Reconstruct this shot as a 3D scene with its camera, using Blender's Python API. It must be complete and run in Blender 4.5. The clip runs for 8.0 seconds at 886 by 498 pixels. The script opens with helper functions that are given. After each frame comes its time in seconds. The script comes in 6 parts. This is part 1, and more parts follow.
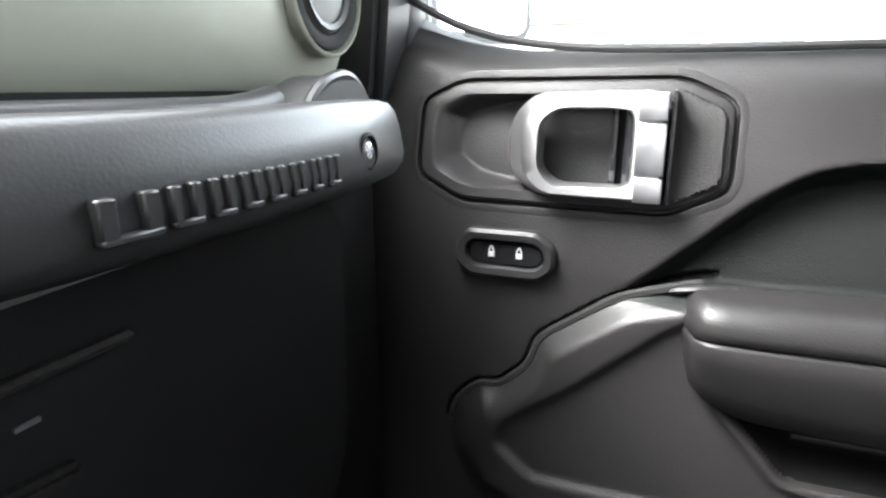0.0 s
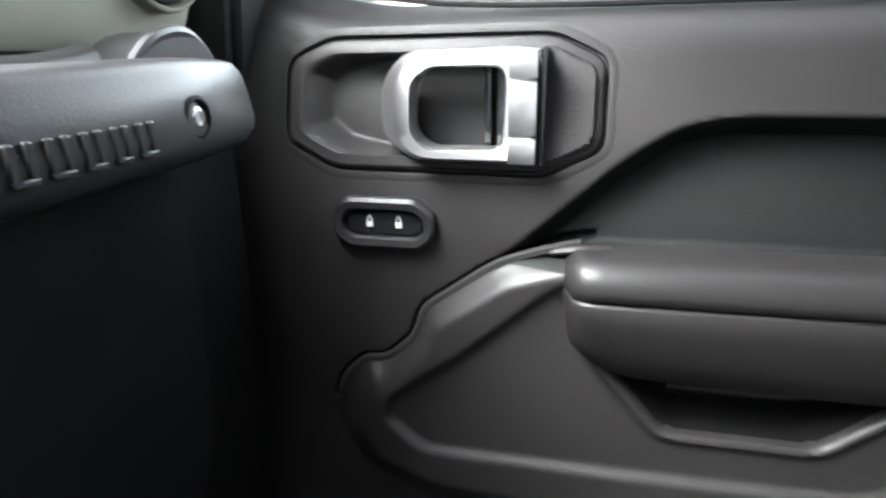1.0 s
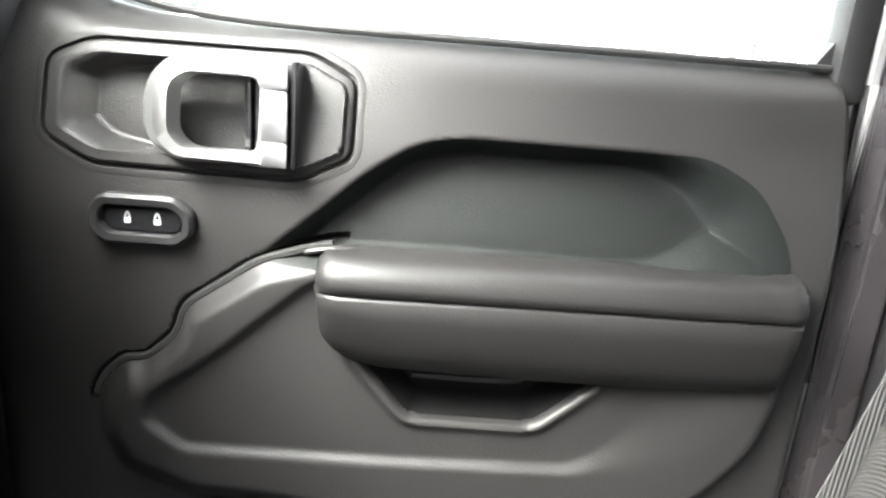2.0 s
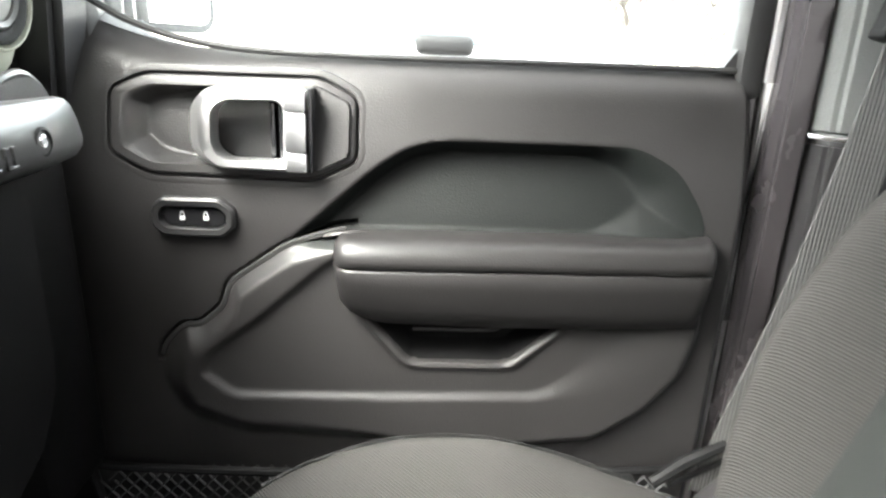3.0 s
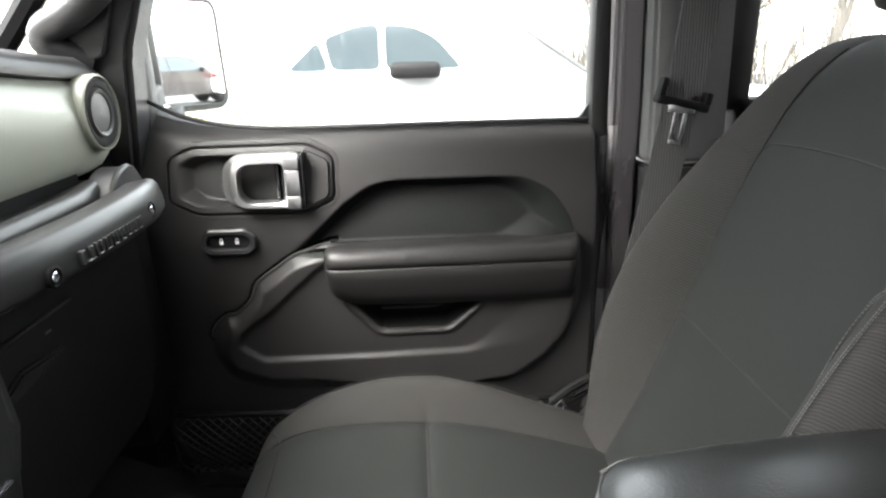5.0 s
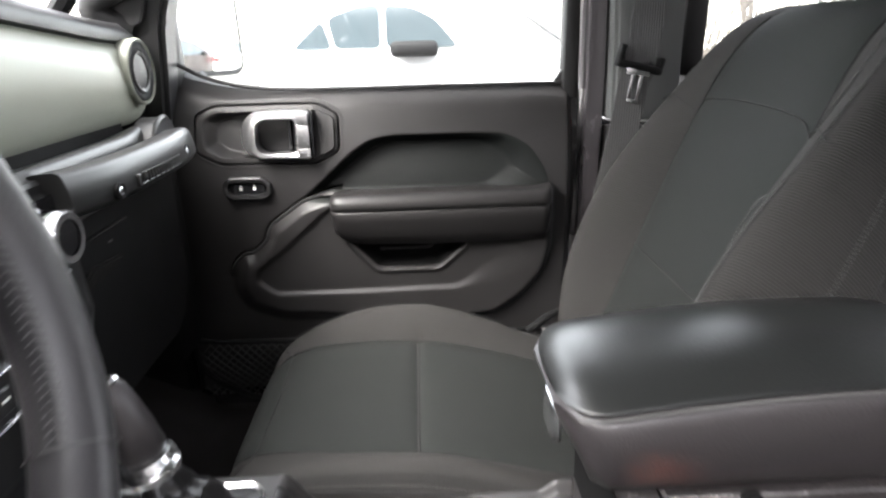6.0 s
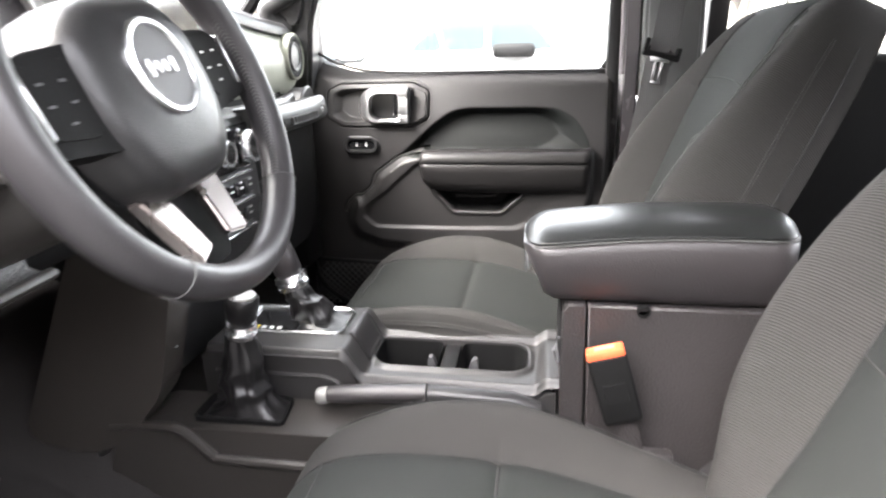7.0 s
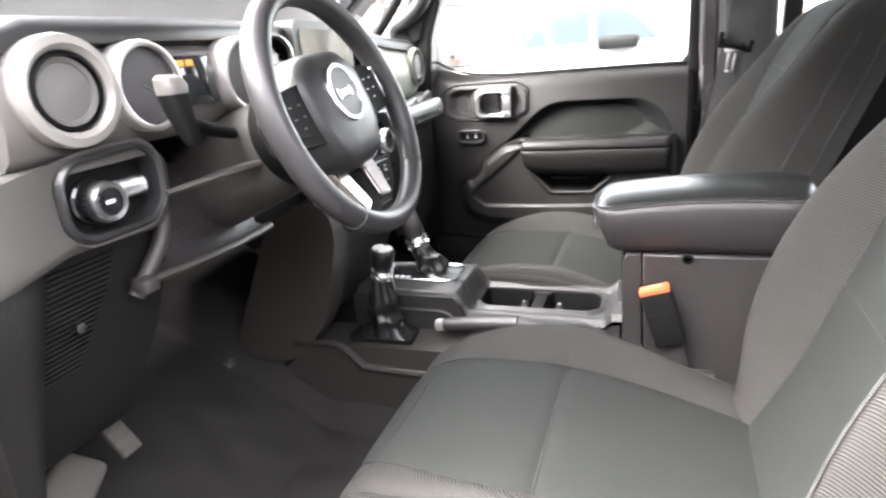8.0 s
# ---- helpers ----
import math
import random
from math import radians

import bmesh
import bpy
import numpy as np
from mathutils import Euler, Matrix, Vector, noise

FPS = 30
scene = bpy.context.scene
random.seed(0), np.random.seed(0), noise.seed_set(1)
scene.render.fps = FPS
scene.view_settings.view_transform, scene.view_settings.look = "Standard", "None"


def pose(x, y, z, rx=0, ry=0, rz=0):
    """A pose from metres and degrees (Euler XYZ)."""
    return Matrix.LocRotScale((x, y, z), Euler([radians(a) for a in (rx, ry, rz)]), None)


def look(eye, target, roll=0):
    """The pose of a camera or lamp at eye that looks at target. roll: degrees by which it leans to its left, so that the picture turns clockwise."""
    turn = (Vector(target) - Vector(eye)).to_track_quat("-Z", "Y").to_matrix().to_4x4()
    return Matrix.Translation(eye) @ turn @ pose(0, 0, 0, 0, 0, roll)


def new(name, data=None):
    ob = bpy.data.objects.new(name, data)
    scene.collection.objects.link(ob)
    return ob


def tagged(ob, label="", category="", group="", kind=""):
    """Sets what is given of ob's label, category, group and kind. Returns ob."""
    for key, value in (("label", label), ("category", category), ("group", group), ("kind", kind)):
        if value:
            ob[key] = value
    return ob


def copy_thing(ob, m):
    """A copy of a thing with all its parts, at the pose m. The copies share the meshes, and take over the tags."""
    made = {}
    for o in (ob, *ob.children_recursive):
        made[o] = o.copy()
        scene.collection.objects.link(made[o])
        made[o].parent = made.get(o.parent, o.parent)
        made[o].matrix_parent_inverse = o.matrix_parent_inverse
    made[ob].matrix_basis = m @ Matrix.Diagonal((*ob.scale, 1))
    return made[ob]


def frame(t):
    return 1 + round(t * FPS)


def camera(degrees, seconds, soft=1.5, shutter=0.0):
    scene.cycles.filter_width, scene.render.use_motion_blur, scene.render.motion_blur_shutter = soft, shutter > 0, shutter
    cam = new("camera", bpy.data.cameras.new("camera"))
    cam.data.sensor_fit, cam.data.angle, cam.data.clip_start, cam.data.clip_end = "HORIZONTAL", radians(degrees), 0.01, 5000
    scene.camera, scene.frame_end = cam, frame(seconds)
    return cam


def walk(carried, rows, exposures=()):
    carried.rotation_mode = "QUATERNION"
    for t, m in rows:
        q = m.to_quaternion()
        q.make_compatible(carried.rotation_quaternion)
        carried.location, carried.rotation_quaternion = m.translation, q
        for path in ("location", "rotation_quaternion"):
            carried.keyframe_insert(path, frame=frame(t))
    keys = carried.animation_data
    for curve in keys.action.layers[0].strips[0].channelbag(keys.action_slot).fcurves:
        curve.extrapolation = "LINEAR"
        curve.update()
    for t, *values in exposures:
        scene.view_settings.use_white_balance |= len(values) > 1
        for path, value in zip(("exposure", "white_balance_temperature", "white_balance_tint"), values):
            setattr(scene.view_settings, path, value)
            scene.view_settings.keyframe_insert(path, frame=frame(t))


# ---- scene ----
cam = camera(73.0, 8.0, soft=2.2, shutter=0.3)
PATH = [
    (0, (-0.14, 0.191, 0.739), (-0.849, 1.987, 0.219), -0.2),
    (0.5, (-0.125, 0.212, 0.741), (-0.76, 2.026, 0.188), -1.8),
    (1, (-0.116, 0.225, 0.734), (-0.548, 2.074, 0.106), -0.8),
    (1.5, (-0.084, 0.186, 0.737), (-0.216, 2.053, 0.034), 0.0),
    (2, (-0.021, 0.181, 0.719), (0.021, 2.118, 0.223), 4.6),
    (2.2, (-0.013, 0.181, 0.75), (-0.02, 2.108, 0.214), 3.4),
    (3.3, (-0.029, -0.036, 0.786), (0.073, 1.863, 0.167), 2.0),
    (3.5, (-0.03, -0.08, 0.8), (0.028, 1.823, 0.188), 0.6),
    (3.75, (-0.008, -0.134, 0.826), (0.104, 1.780, 0.292), 0.3),
    (4, (0.015, -0.188, 0.851), (0.109, 1.736, 0.312), 0.4),
    (4.5, (0.021, -0.275, 0.881), (0.081, 1.628, 0.27), -4.0),
    (4.7, (0.033, -0.282, 0.906), (0.099, 1.611, 0.263), -3.0),
    (5.8, (0.056, -0.383, 0.856), (0.126, 1.522, 0.25), -0.5),
    (6, (0.06, -0.462, 0.869), (0.126, 1.42, 0.194), -1.3),
    (6.2, (0.079, -0.556, 0.85), (0.065, 1.324, 0.166), -0.5),
    (6.5, (0.114, -0.657, 0.844), (-0.028, 1.197, 0.108), -1.0),
    (7, (0.185, -0.856, 0.836), (-0.115, 1.015, 0.195), -1.2),
    (7.5, (0.186, -1.069, 0.856), (-0.117, 0.772, 0.137), -1.8),
    (7.7, (0.206, -1.114, 0.871), (-0.199, 0.716, 0.173), -3.4),
    (8, (0.29, -1.14, 0.876), (-0.385, 0.63, 0.232), -5.1),
]
walk(cam, [(t, look(eye, target, roll)) for t, eye, target, roll in PATH],
     [(0.0, 5.35, 6400, 9), (1.0, 5.15, 6300, 9), (2.0, 6.2, 6600, 6), (3.5, 5.75, 6700, 6), (3.8, 5.65, 6700, 6), (4.0, 5.35, 6700, 6), (4.5, 4.7, 6700, 7), (6.0, 4.75, 6650, 12), (6.5, 5.05, 6600, 13), (7.0, 5.52, 6750, 13), (8.0, 5.42, 6700, 12)])

# ---- sky and sun: a bright overcast day ----
world = bpy.data.worlds.new("sky")
scene.world = world
world.use_nodes = True
wn = world.node_tree.nodes
sky = wn.new("ShaderNodeTexSky")
sky.sky_type, sky.sun_disc = "NISHITA", False
sky.sun_elevation, sky.sun_rotation = radians(53), radians(236)
sky.air_density, sky.dust_density, sky.ozone_density = 0.75, 2.5, 0.1
wn["Background"].inputs["Strength"].default_value = 0.15
cloud = wn.new("ShaderNodeHueSaturation")               # cloud cover whitens the sky
cloud.inputs["Saturation"].default_value = 0.22
world.node_tree.links.new(sky.outputs["Color"], cloud.inputs["Color"])
world.node_tree.links.new(cloud.outputs["Color"], wn["Background"].inputs["Color"])
sun = new("sun", bpy.data.lights.new("sun", "SUN"))
sun.data.energy, sun.data.angle, sun.data.color = 0.52, radians(64), (1.0, 0.99, 0.97)
sun.matrix_world = look((0, 0, 0), (0.50, 0.335, -0.80))

# ---- materials ----
def mat(name, colour, rough=0.5, metal=0.0, grain=0.0, grain_scale=900.0, blotch=0.12, coat=0.0, spec=0.5, rough_var=0.08, kind="noise"):
    """A surface with fine relief, and with slow variation of tone and gloss."""
    m = bpy.data.materials.new(name)
    m.use_nodes = True
    n, l = m.node_tree.nodes, m.node_tree.links
    b = n["Principled BSDF"]
    b.inputs["Metallic"].default_value = metal
    b.inputs["Coat Weight"].default_value = coat
    b.inputs["Specular IOR Level"].default_value = spec
    tc = n.new("ShaderNodeTexCoord")
    big = n.new("ShaderNodeTexNoise")
    big.inputs["Scale"].default_value, big.inputs["Detail"].default_value = 9.0, 5.0
    l.new(tc.outputs["Object"], big.inputs["Vector"])
    mix = n.new("ShaderNodeMix")
    mix.data_type = "RGBA"
    mix.inputs["A"].default_value = (*[c * (1 - blotch) for c in colour], 1)
    mix.inputs["B"].default_value = (*[min(1, c * (1 + blotch)) for c in colour], 1)
    l.new(big.outputs["Fac"], mix.inputs["Factor"])
    l.new(mix.outputs["Result"], b.inputs["Base Color"])
    mr = n.new("ShaderNodeMapRange")
    mr.inputs["To Min"].default_value, mr.inputs["To Max"].default_value = max(0.02, rough - rough_var), min(1, rough + rough_var)
    l.new(big.outputs["Fac"], mr.inputs["Value"])
    l.new(mr.outputs["Result"], b.inputs["Roughness"])
    if grain:
        if kind == "cell":
            fine = n.new("ShaderNodeTexVoronoi")
            out = fine.outputs["Distance"]
        elif kind in ("weave", "cord"):
            fine = n.new("ShaderNodeTexWave")
            fine.wave_type, fine.bands_direction = "BANDS", "DIAGONAL" if kind == "weave" else "X"
            fine.inputs["Distortion"].default_value = 0.6
            out = fine.outputs["Fac"]
            rib = n.new("ShaderNodeMix")
            rib.data_type, rib.blend_type = "RGBA", "MULTIPLY"
            rib.inputs["Factor"].default_value = 0.42
            l.new(mix.outputs["Result"], rib.inputs["A"])
            l.new(out, rib.inputs["B"])
            l.new(rib.outputs["Result"], b.inputs["Base Color"])
        else:
            fine = n.new("ShaderNodeTexNoise")
            fine.inputs["Detail"].default_value = 3.0
            out = fine.outputs["Fac"]
        fine.inputs["Scale"].default_value = grain_scale
        l.new(tc.outputs["Object"], fine.inputs["Vector"])
        bump = n.new("ShaderNodeBump")
        bump.inputs["Strength"].default_value, bump.inputs["Distance"].default_value = grain, 0.001
        l.new(out, bump.inputs["Height"])
        l.new(bump.outputs["Normal"], b.inputs["Normal"])
    return m


PLASTIC = mat("black_grained_plastic", (0.0195, 0.0188, 0.0195), 0.33, grain=0.22, grain_scale=560, kind="cell")
DOORTRIM = mat("black_door_plastic", (0.0185, 0.0176, 0.0176), 0.46, spec=0.42, grain=0.2, grain_scale=560, kind="cell")
PLASTIC_SOFT = mat("soft_touch_plastic", (0.018, 0.018, 0.0185), 0.38, grain=0.2, grain_scale=620, kind="cell")
# black parts, and shade put into colour in hollows and under the dash
PLASTIC_BLACK_SHADE = mat("black_plastic_and_shade", (0.004, 0.004, 0.0042), 0.66, grain=0.2, grain_scale=500, spec=0.17)
INSERT_SHADED = mat("shaded_vinyl_insert", (0.0050, 0.0062, 0.0058), 0.6, grain=0.3, grain_scale=600, kind="cell", spec=0.25)
GLOSS = mat("piano_black", (0.012, 0.012, 0.013), 0.12, coat=0.6, rough_var=0.03)
# grained plastic darkened to hold the shade low on the dash
KNEESHADED = mat("shaded_grained_plastic", (0.0095, 0.0088, 0.0082), 0.7, grain=0.6, grain_scale=240, kind="cell", spec=0.14)
SWITCHPANEL = mat("grey_brown_switch_panel", (0.068, 0.063, 0.059), 0.42, grain=0.2, grain_scale=420, kind="cell")
LEATHER = mat("black_leather", (0.028, 0.0252, 0.0262), 0.40, grain=0.3, grain_scale=420, kind="cell")
RIMLEATHER = mat("smooth_rim_leather", (0.027, 0.0255, 0.027), 0.4, grain=0.12, grain_scale=620, kind="cell")
LIDLEATHER = mat("smooth_black_leather", (0.0105, 0.0112, 0.011), 0.30, grain=0.12, grain_scale=380, kind="cell")
SHROUD = mat("grey_column_plastic", (0.036, 0.0332, 0.0308), 0.42, grain=0.2, grain_scale=420, kind="cell")
FASCIA = mat("grey_brown_fascia", (0.135, 0.125, 0.118), 0.36, metal=0.15, grain=0.2, grain_scale=420, kind="cell")
CLOTH = mat("grey_seat_cloth", (0.0146, 0.0162, 0.0152), 0.88, grain=0.5, grain_scale=1500, spec=0.25, blotch=0.15)
MESHCLOTH = mat("ribbed_seat_cloth", (0.0365, 0.0352, 0.0338), 0.9, grain=0.7, grain_scale=125, spec=0.2, kind="weave")
STITCH = mat("pale_stitching", (0.08, 0.08, 0.078), 0.8)
SEAM = mat("dark_seam", (0.012, 0.012, 0.012), 0.9)
CHROME = mat("satin_chrome", (0.86, 0.87, 0.88), 0.26, metal=1.0, blotch=0.03, rough_var=0.05)
HANDLE = mat("satin_handle_chrome", (0.86, 0.865, 0.87), 0.31, metal=1.0, blotch=0.03, rough_var=0.04)
SILVER = mat("silver_paint", (0.62, 0.62, 0.61), 0.3, metal=0.75, blotch=0.04)
SAGE = mat("grey_green_dash_paint", (0.30, 0.315, 0.26), 0.38, metal=0.1, blotch=0.05, coat=0.08)
CARPET = mat("charcoal_carpet", (0.027, 0.0252, 0.0246), 0.97, grain=1.0, grain_scale=420, spec=0.1, blotch=0.25)
WEB = mat("grey_belt_webbing", (0.092, 0.0905, 0.089), 0.7, grain=0.9, grain_scale=70, kind="cord")
PILLAR = mat("light_grey_pillar_trim", (0.090, 0.092, 0.090), 0.5, grain=0.3, grain_scale=420, kind="cell")
RUBBER = mat("black_rubber", (0.02, 0.02, 0.02), 0.6, grain=0.2)
PALESEAL = mat("pale_grey_seal", (0.30, 0.29, 0.29), 0.35)
PAINT = mat("dark_body_paint", (0.029, 0.0262, 0.0276), 0.25, coat=0.8, blotch=0.05)
TRIM = mat("grey_pillar_trim", (0.075, 0.075, 0.078), 0.5, grain=0.3, grain_scale=420, kind="cell")
HEADLINER = mat("grey_headliner", (0.10, 0.10, 0.098), 0.95, grain=0.5, grain_scale=800)
WHITEICON = mat("white_print", (0.75, 0.75, 0.73), 0.5)
ORANGE = mat("orange_red_plastic", (0.85, 0.13, 0.05), 0.35)
YELLOW = mat("yellow_print", (0.85, 0.62, 0.02), 0.4)
PALEORANGE = mat("pale_orange_print", (0.9, 0.36, 0.18), 0.4)
AMBER = mat("amber_plastic", (0.8, 0.33, 0.03), 0.4)
LAMPRED = mat("faded_red_lens", (0.62, 0.22, 0.17), 0.2, coat=0.5)
RED = mat("red_plastic", (0.6, 0.02, 0.02), 0.35)
WHITEPAINT = mat("white_car_paint", (0.8, 0.8, 0.8), 0.3, coat=0.7, blotch=0.02)
ASPHALT = mat("worn_asphalt", (0.06, 0.06, 0.0595), 0.9, grain=1.0, grain_scale=60, blotch=0.3)
BLADE = mat("dull_silver_paint", (0.50, 0.465, 0.445), 0.27, metal=1.0, blotch=0.05)
SATIN = mat("satin_taupe_paint", (0.28, 0.262, 0.246), 0.38, metal=0.3, blotch=0.06)
VENTDARK = mat("vent_dark_plastic", (0.034, 0.033, 0.031), 0.42)
VENTGREY = mat("vent_grey_plastic", (0.108, 0.101, 0.097), 0.45, grain=0.15, grain_scale=420, kind="cell")
DIALGREY = mat("smoked_dial", (0.07, 0.066, 0.07), 0.22, coat=0.3, rough_var=0.03)
GAUGERING = mat("satin_gauge_ring", (0.55, 0.53, 0.51), 0.33, metal=0.6, blotch=0.05)
WORN = mat("worn_grey_rubber", (0.055, 0.0485, 0.043), 0.75, grain=0.5, grain_scale=160, blotch=0.35)
BAR = mat("smooth_bar_plastic", (0.017, 0.0172, 0.0168), 0.37, grain=0.06, grain_scale=600, kind="cell")
BOXPLASTIC = mat("grained_box_plastic", (0.025, 0.0222, 0.0226), 0.44, grain=0.8, grain_scale=260, kind="cell")
TRAY = mat("brown_black_tray_plastic", (0.028, 0.0252, 0.0232), 0.38, grain=0.3, grain_scale=380, kind="cell")
KNEEFLANK = mat("brown_black_flank_plastic", (0.033, 0.029, 0.026), 0.5, grain=0.3, grain_scale=380, kind="cell")
ARMVINYL = mat("black_armrest_vinyl", (0.0128, 0.0121, 0.0122), 0.42, grain=0.15, grain_scale=520, kind="cell", spec=0.4)
DECK = mat("console_deck_plastic", (0.0235, 0.0225, 0.0225), 0.42, grain=0.14, grain_scale=520, kind="cell")
BOOT = mat("shiny_boot_leather", (0.010, 0.0096, 0.0102), 0.31, grain=0.3, grain_scale=300, kind="cell")
STEEL = mat("bare_steel", (0.45, 0.45, 0.44), 0.35, metal=1.0)
CARGLASS = mat("pale_tinted_glass", (0.042, 0.054, 0.060), 0.08, spec=0.6, coat=0.0, rough_var=0.02)
SCREEN = mat("screen_glass", (0.02, 0.022, 0.024), 0.1, coat=0.5, rough_var=0.03)
CREAM = mat("cream_render", (0.62, 0.58, 0.50), 0.85, grain=0.5, grain_scale=90)
BARK = mat("grey_brown_bark", (0.06, 0.052, 0.045), 0.9, grain=0.8, grain_scale=80)
DRYGRASS = mat("dry_winter_grass", (0.22, 0.20, 0.11), 0.95, grain=0.8, grain_scale=40, blotch=0.4)
WALLBLOCK = mat("light_block_wall", (0.13, 0.12, 0.115), 0.9, grain=0.6, grain_scale=40, blotch=0.3)
MIRROR = mat("mirror_glass", (0.9, 0.9, 0.9), 0.02, metal=1.0, blotch=0.0, rough_var=0.0)


def glass_mat(name, tint, ior=1.45):
    m = bpy.data.materials.new(name)
    m.use_nodes = True
    n, l = m.node_tree.nodes, m.node_tree.links
    b = n["Principled BSDF"]
    n.remove(b)
    tr, gl, mx, fr = (n.new("ShaderNode" + k) for k in ("BsdfTransparent", "BsdfGlossy", "MixShader", "Fresnel"))
    tr.inputs["Color"].default_value = (*tint, 1)
    gl.inputs["Roughness"].default_value = 0.02
    fr.inputs["IOR"].default_value = ior
    l.new(fr.outputs[0], mx.inputs[0])
    l.new(tr.outputs[0], mx.inputs[1])
    l.new(gl.outputs[0], mx.inputs[2])
    l.new(mx.outputs[0], n["Material Output"].inputs["Surface"])
    return m


GLASS = glass_mat("clear_window_glass", (0.93, 0.95, 0.94))


# ---- mesh helpers ----
def part(name, bm, material, parent=None, label="", sharp=38, at=None):
    """Links a bmesh as one mesh object, under a thing or under a part."""
    bmesh.ops.recalc_face_normals(bm, faces=bm.faces)
    me = bpy.data.meshes.new(name)
    bm.to_mesh(me)
    bm.free()
    me.materials.append(material)
    me.shade_smooth()
    me.set_sharp_from_angle(angle=radians(sharp))
    ob = new(name, me)
    if at is not None:
        ob.matrix_basis = at
    if parent is not None:
        ob.parent = parent
    return tagged(ob, label=label)


def thing(name, label, category, at=(0, 0, 0), group="", kind=""):
    e = new(name)
    e.location = at
    e.empty_display_size = 0.02
    bpy.context.view_layer.update()
    return tagged(e, label, category, group, kind)


def adopt(parent, *obs):
    """Puts parts that were built in world places under a thing, where they stand."""
    inv = Matrix.Translation(parent.location).inverted()
    for o in obs:
        o.parent = parent
        o.matrix_parent_inverse = inv
    return parent


def box(bm, x0, x1, y0, y1, z0, z1, r=0.0, seg=2, m=None):
    g = bmesh.ops.create_cube(bm, size=1.0)
    vs = g["verts"]
    for v in vs:
        v.co = Vector(((x0 + x1) / 2 + v.co.x * (x1 - x0), (y0 + y1) / 2 + v.co.y * (y1 - y0), (z0 + z1) / 2 + v.co.z * (z1 - z0)))
    if m is not None:
        for v in vs:
            v.co = m @ v.co
    if r > 0:
        es = list({e for v in vs for e in v.link_edges})
        bmesh.ops.bevel(bm, geom=es, offset=r, segments=seg, profile=0.5, affect="EDGES")
    return bm


def boxed(*a, **k):
    return box(bmesh.new(), *a, **k)


def loft(bm, rings, closed=True, caps=True):
    """Skins a row of rings that have the same number of points."""
    rows = [[bm.verts.new(p) for p in r] for r in rings]
    n = len(rows[0])
    for a, b in zip(rows, rows[1:]):
        for i in range(n if closed else n - 1):
            j = (i + 1) % n
            bm.faces.new((a[i], a[j], b[j], b[i]))
    if caps and closed:
        bm.faces.new(rows[0][::-1])
        bm.faces.new(rows[-1])
    return rows


def tube(bm, pts, r, seg=10, caps=True, flat=1.0, up=(0, 0, 1)):
    """A tube through points; r is a number or one per point; flat squeezes it across its second axis."""
    pts = [Vector(p) for p in pts]
    rs = r if isinstance(r, (list, tuple)) else [r] * len(pts)
    rings = []
    for i, p in enumerate(pts):
        d = (pts[min(i + 1, len(pts) - 1)] - pts[max(i - 1, 0)]).normalized()
        s = d.cross(Vector(up))
        s = s.normalized() if s.length > 1e-4 else Vector((1, 0, 0))
        u = s.cross(d)
        rings.append([p + (s * math.cos(a) + u * math.sin(a) * flat) * rs[i] for a in (2 * math.pi * k / seg for k in range(seg))])
    loft(bm, rings, True, caps)
    return bm


def smooth_path(pts, n=6):
    """More points along a Catmull-Rom curve."""
    pts = [Vector(p) for p in pts]
    out = []
    for i in range(len(pts) - 1):
        p0, p1, p2, p3 = pts[max(i - 1, 0)], pts[i], pts[i + 1], pts[min(i + 2, len(pts) - 1)]
        for k in range(n):
            t = k / n
            out.append(0.5 * (2 * p1 + (p2 - p0) * t + (2 * p0 - 5 * p1 + 4 * p2 - p3) * t * t + (3 * p1 - p0 - 3 * p2 + p3) * t ** 3))
    return out + [pts[-1]]


def lathe(bm, profile, m=None, seg=28, caps=True):
    """Turns (radius, height) pairs about z, then applies m."""
    m = m or Matrix()
    loft(bm, [[m @ Vector((r * math.cos(a), r * math.sin(a), h)) for a in (2 * math.pi * k / seg for k in range(seg))] for r, h in profile], True, caps)
    return bm


def prism(bm, poly, axis, lo, hi, r=0.0, seg=2):
    """A plate with the outline poly, between lo and hi along axis ('y': poly is x, z; 'x': poly is y, z; 'z': poly is x, y)."""
    def at(p, h):
        return {"y": (p[0], h, p[1]), "x": (h, p[0], p[1]), "z": (p[0], p[1], h)}[axis]
    rows = loft(bm, [[at(p, lo) for p in poly], [at(p, hi) for p in poly]])
    if r > 0:
        vs = set(rows[0]) | set(rows[1])
        bmesh.ops.bevel(bm, geom=[e for e in bm.edges if e.verts[0] in vs and e.verts[1] in vs], offset=r, segments=seg, affect="EDGES", clamp_overlap=True)
    return bm


def round_poly(poly, r, n=4):
    """Rounds the corners of an outline."""
    out = []
    for i, p in enumerate(poly):
        p, a, b = Vector(p), Vector(poly[i - 1]), Vector(poly[(i + 1) % len(poly)])
        da, db = (a - p), (b - p)
        k = min(r, da.length * 0.45, db.length * 0.45)
        s, e = p + da.normalized() * k, p + db.normalized() * k
        for j in range(n + 1):
            t = j / n
            out.append(tuple(s * (1 - t) ** 2 + p * 2 * t * (1 - t) + e * t * t))
    return out


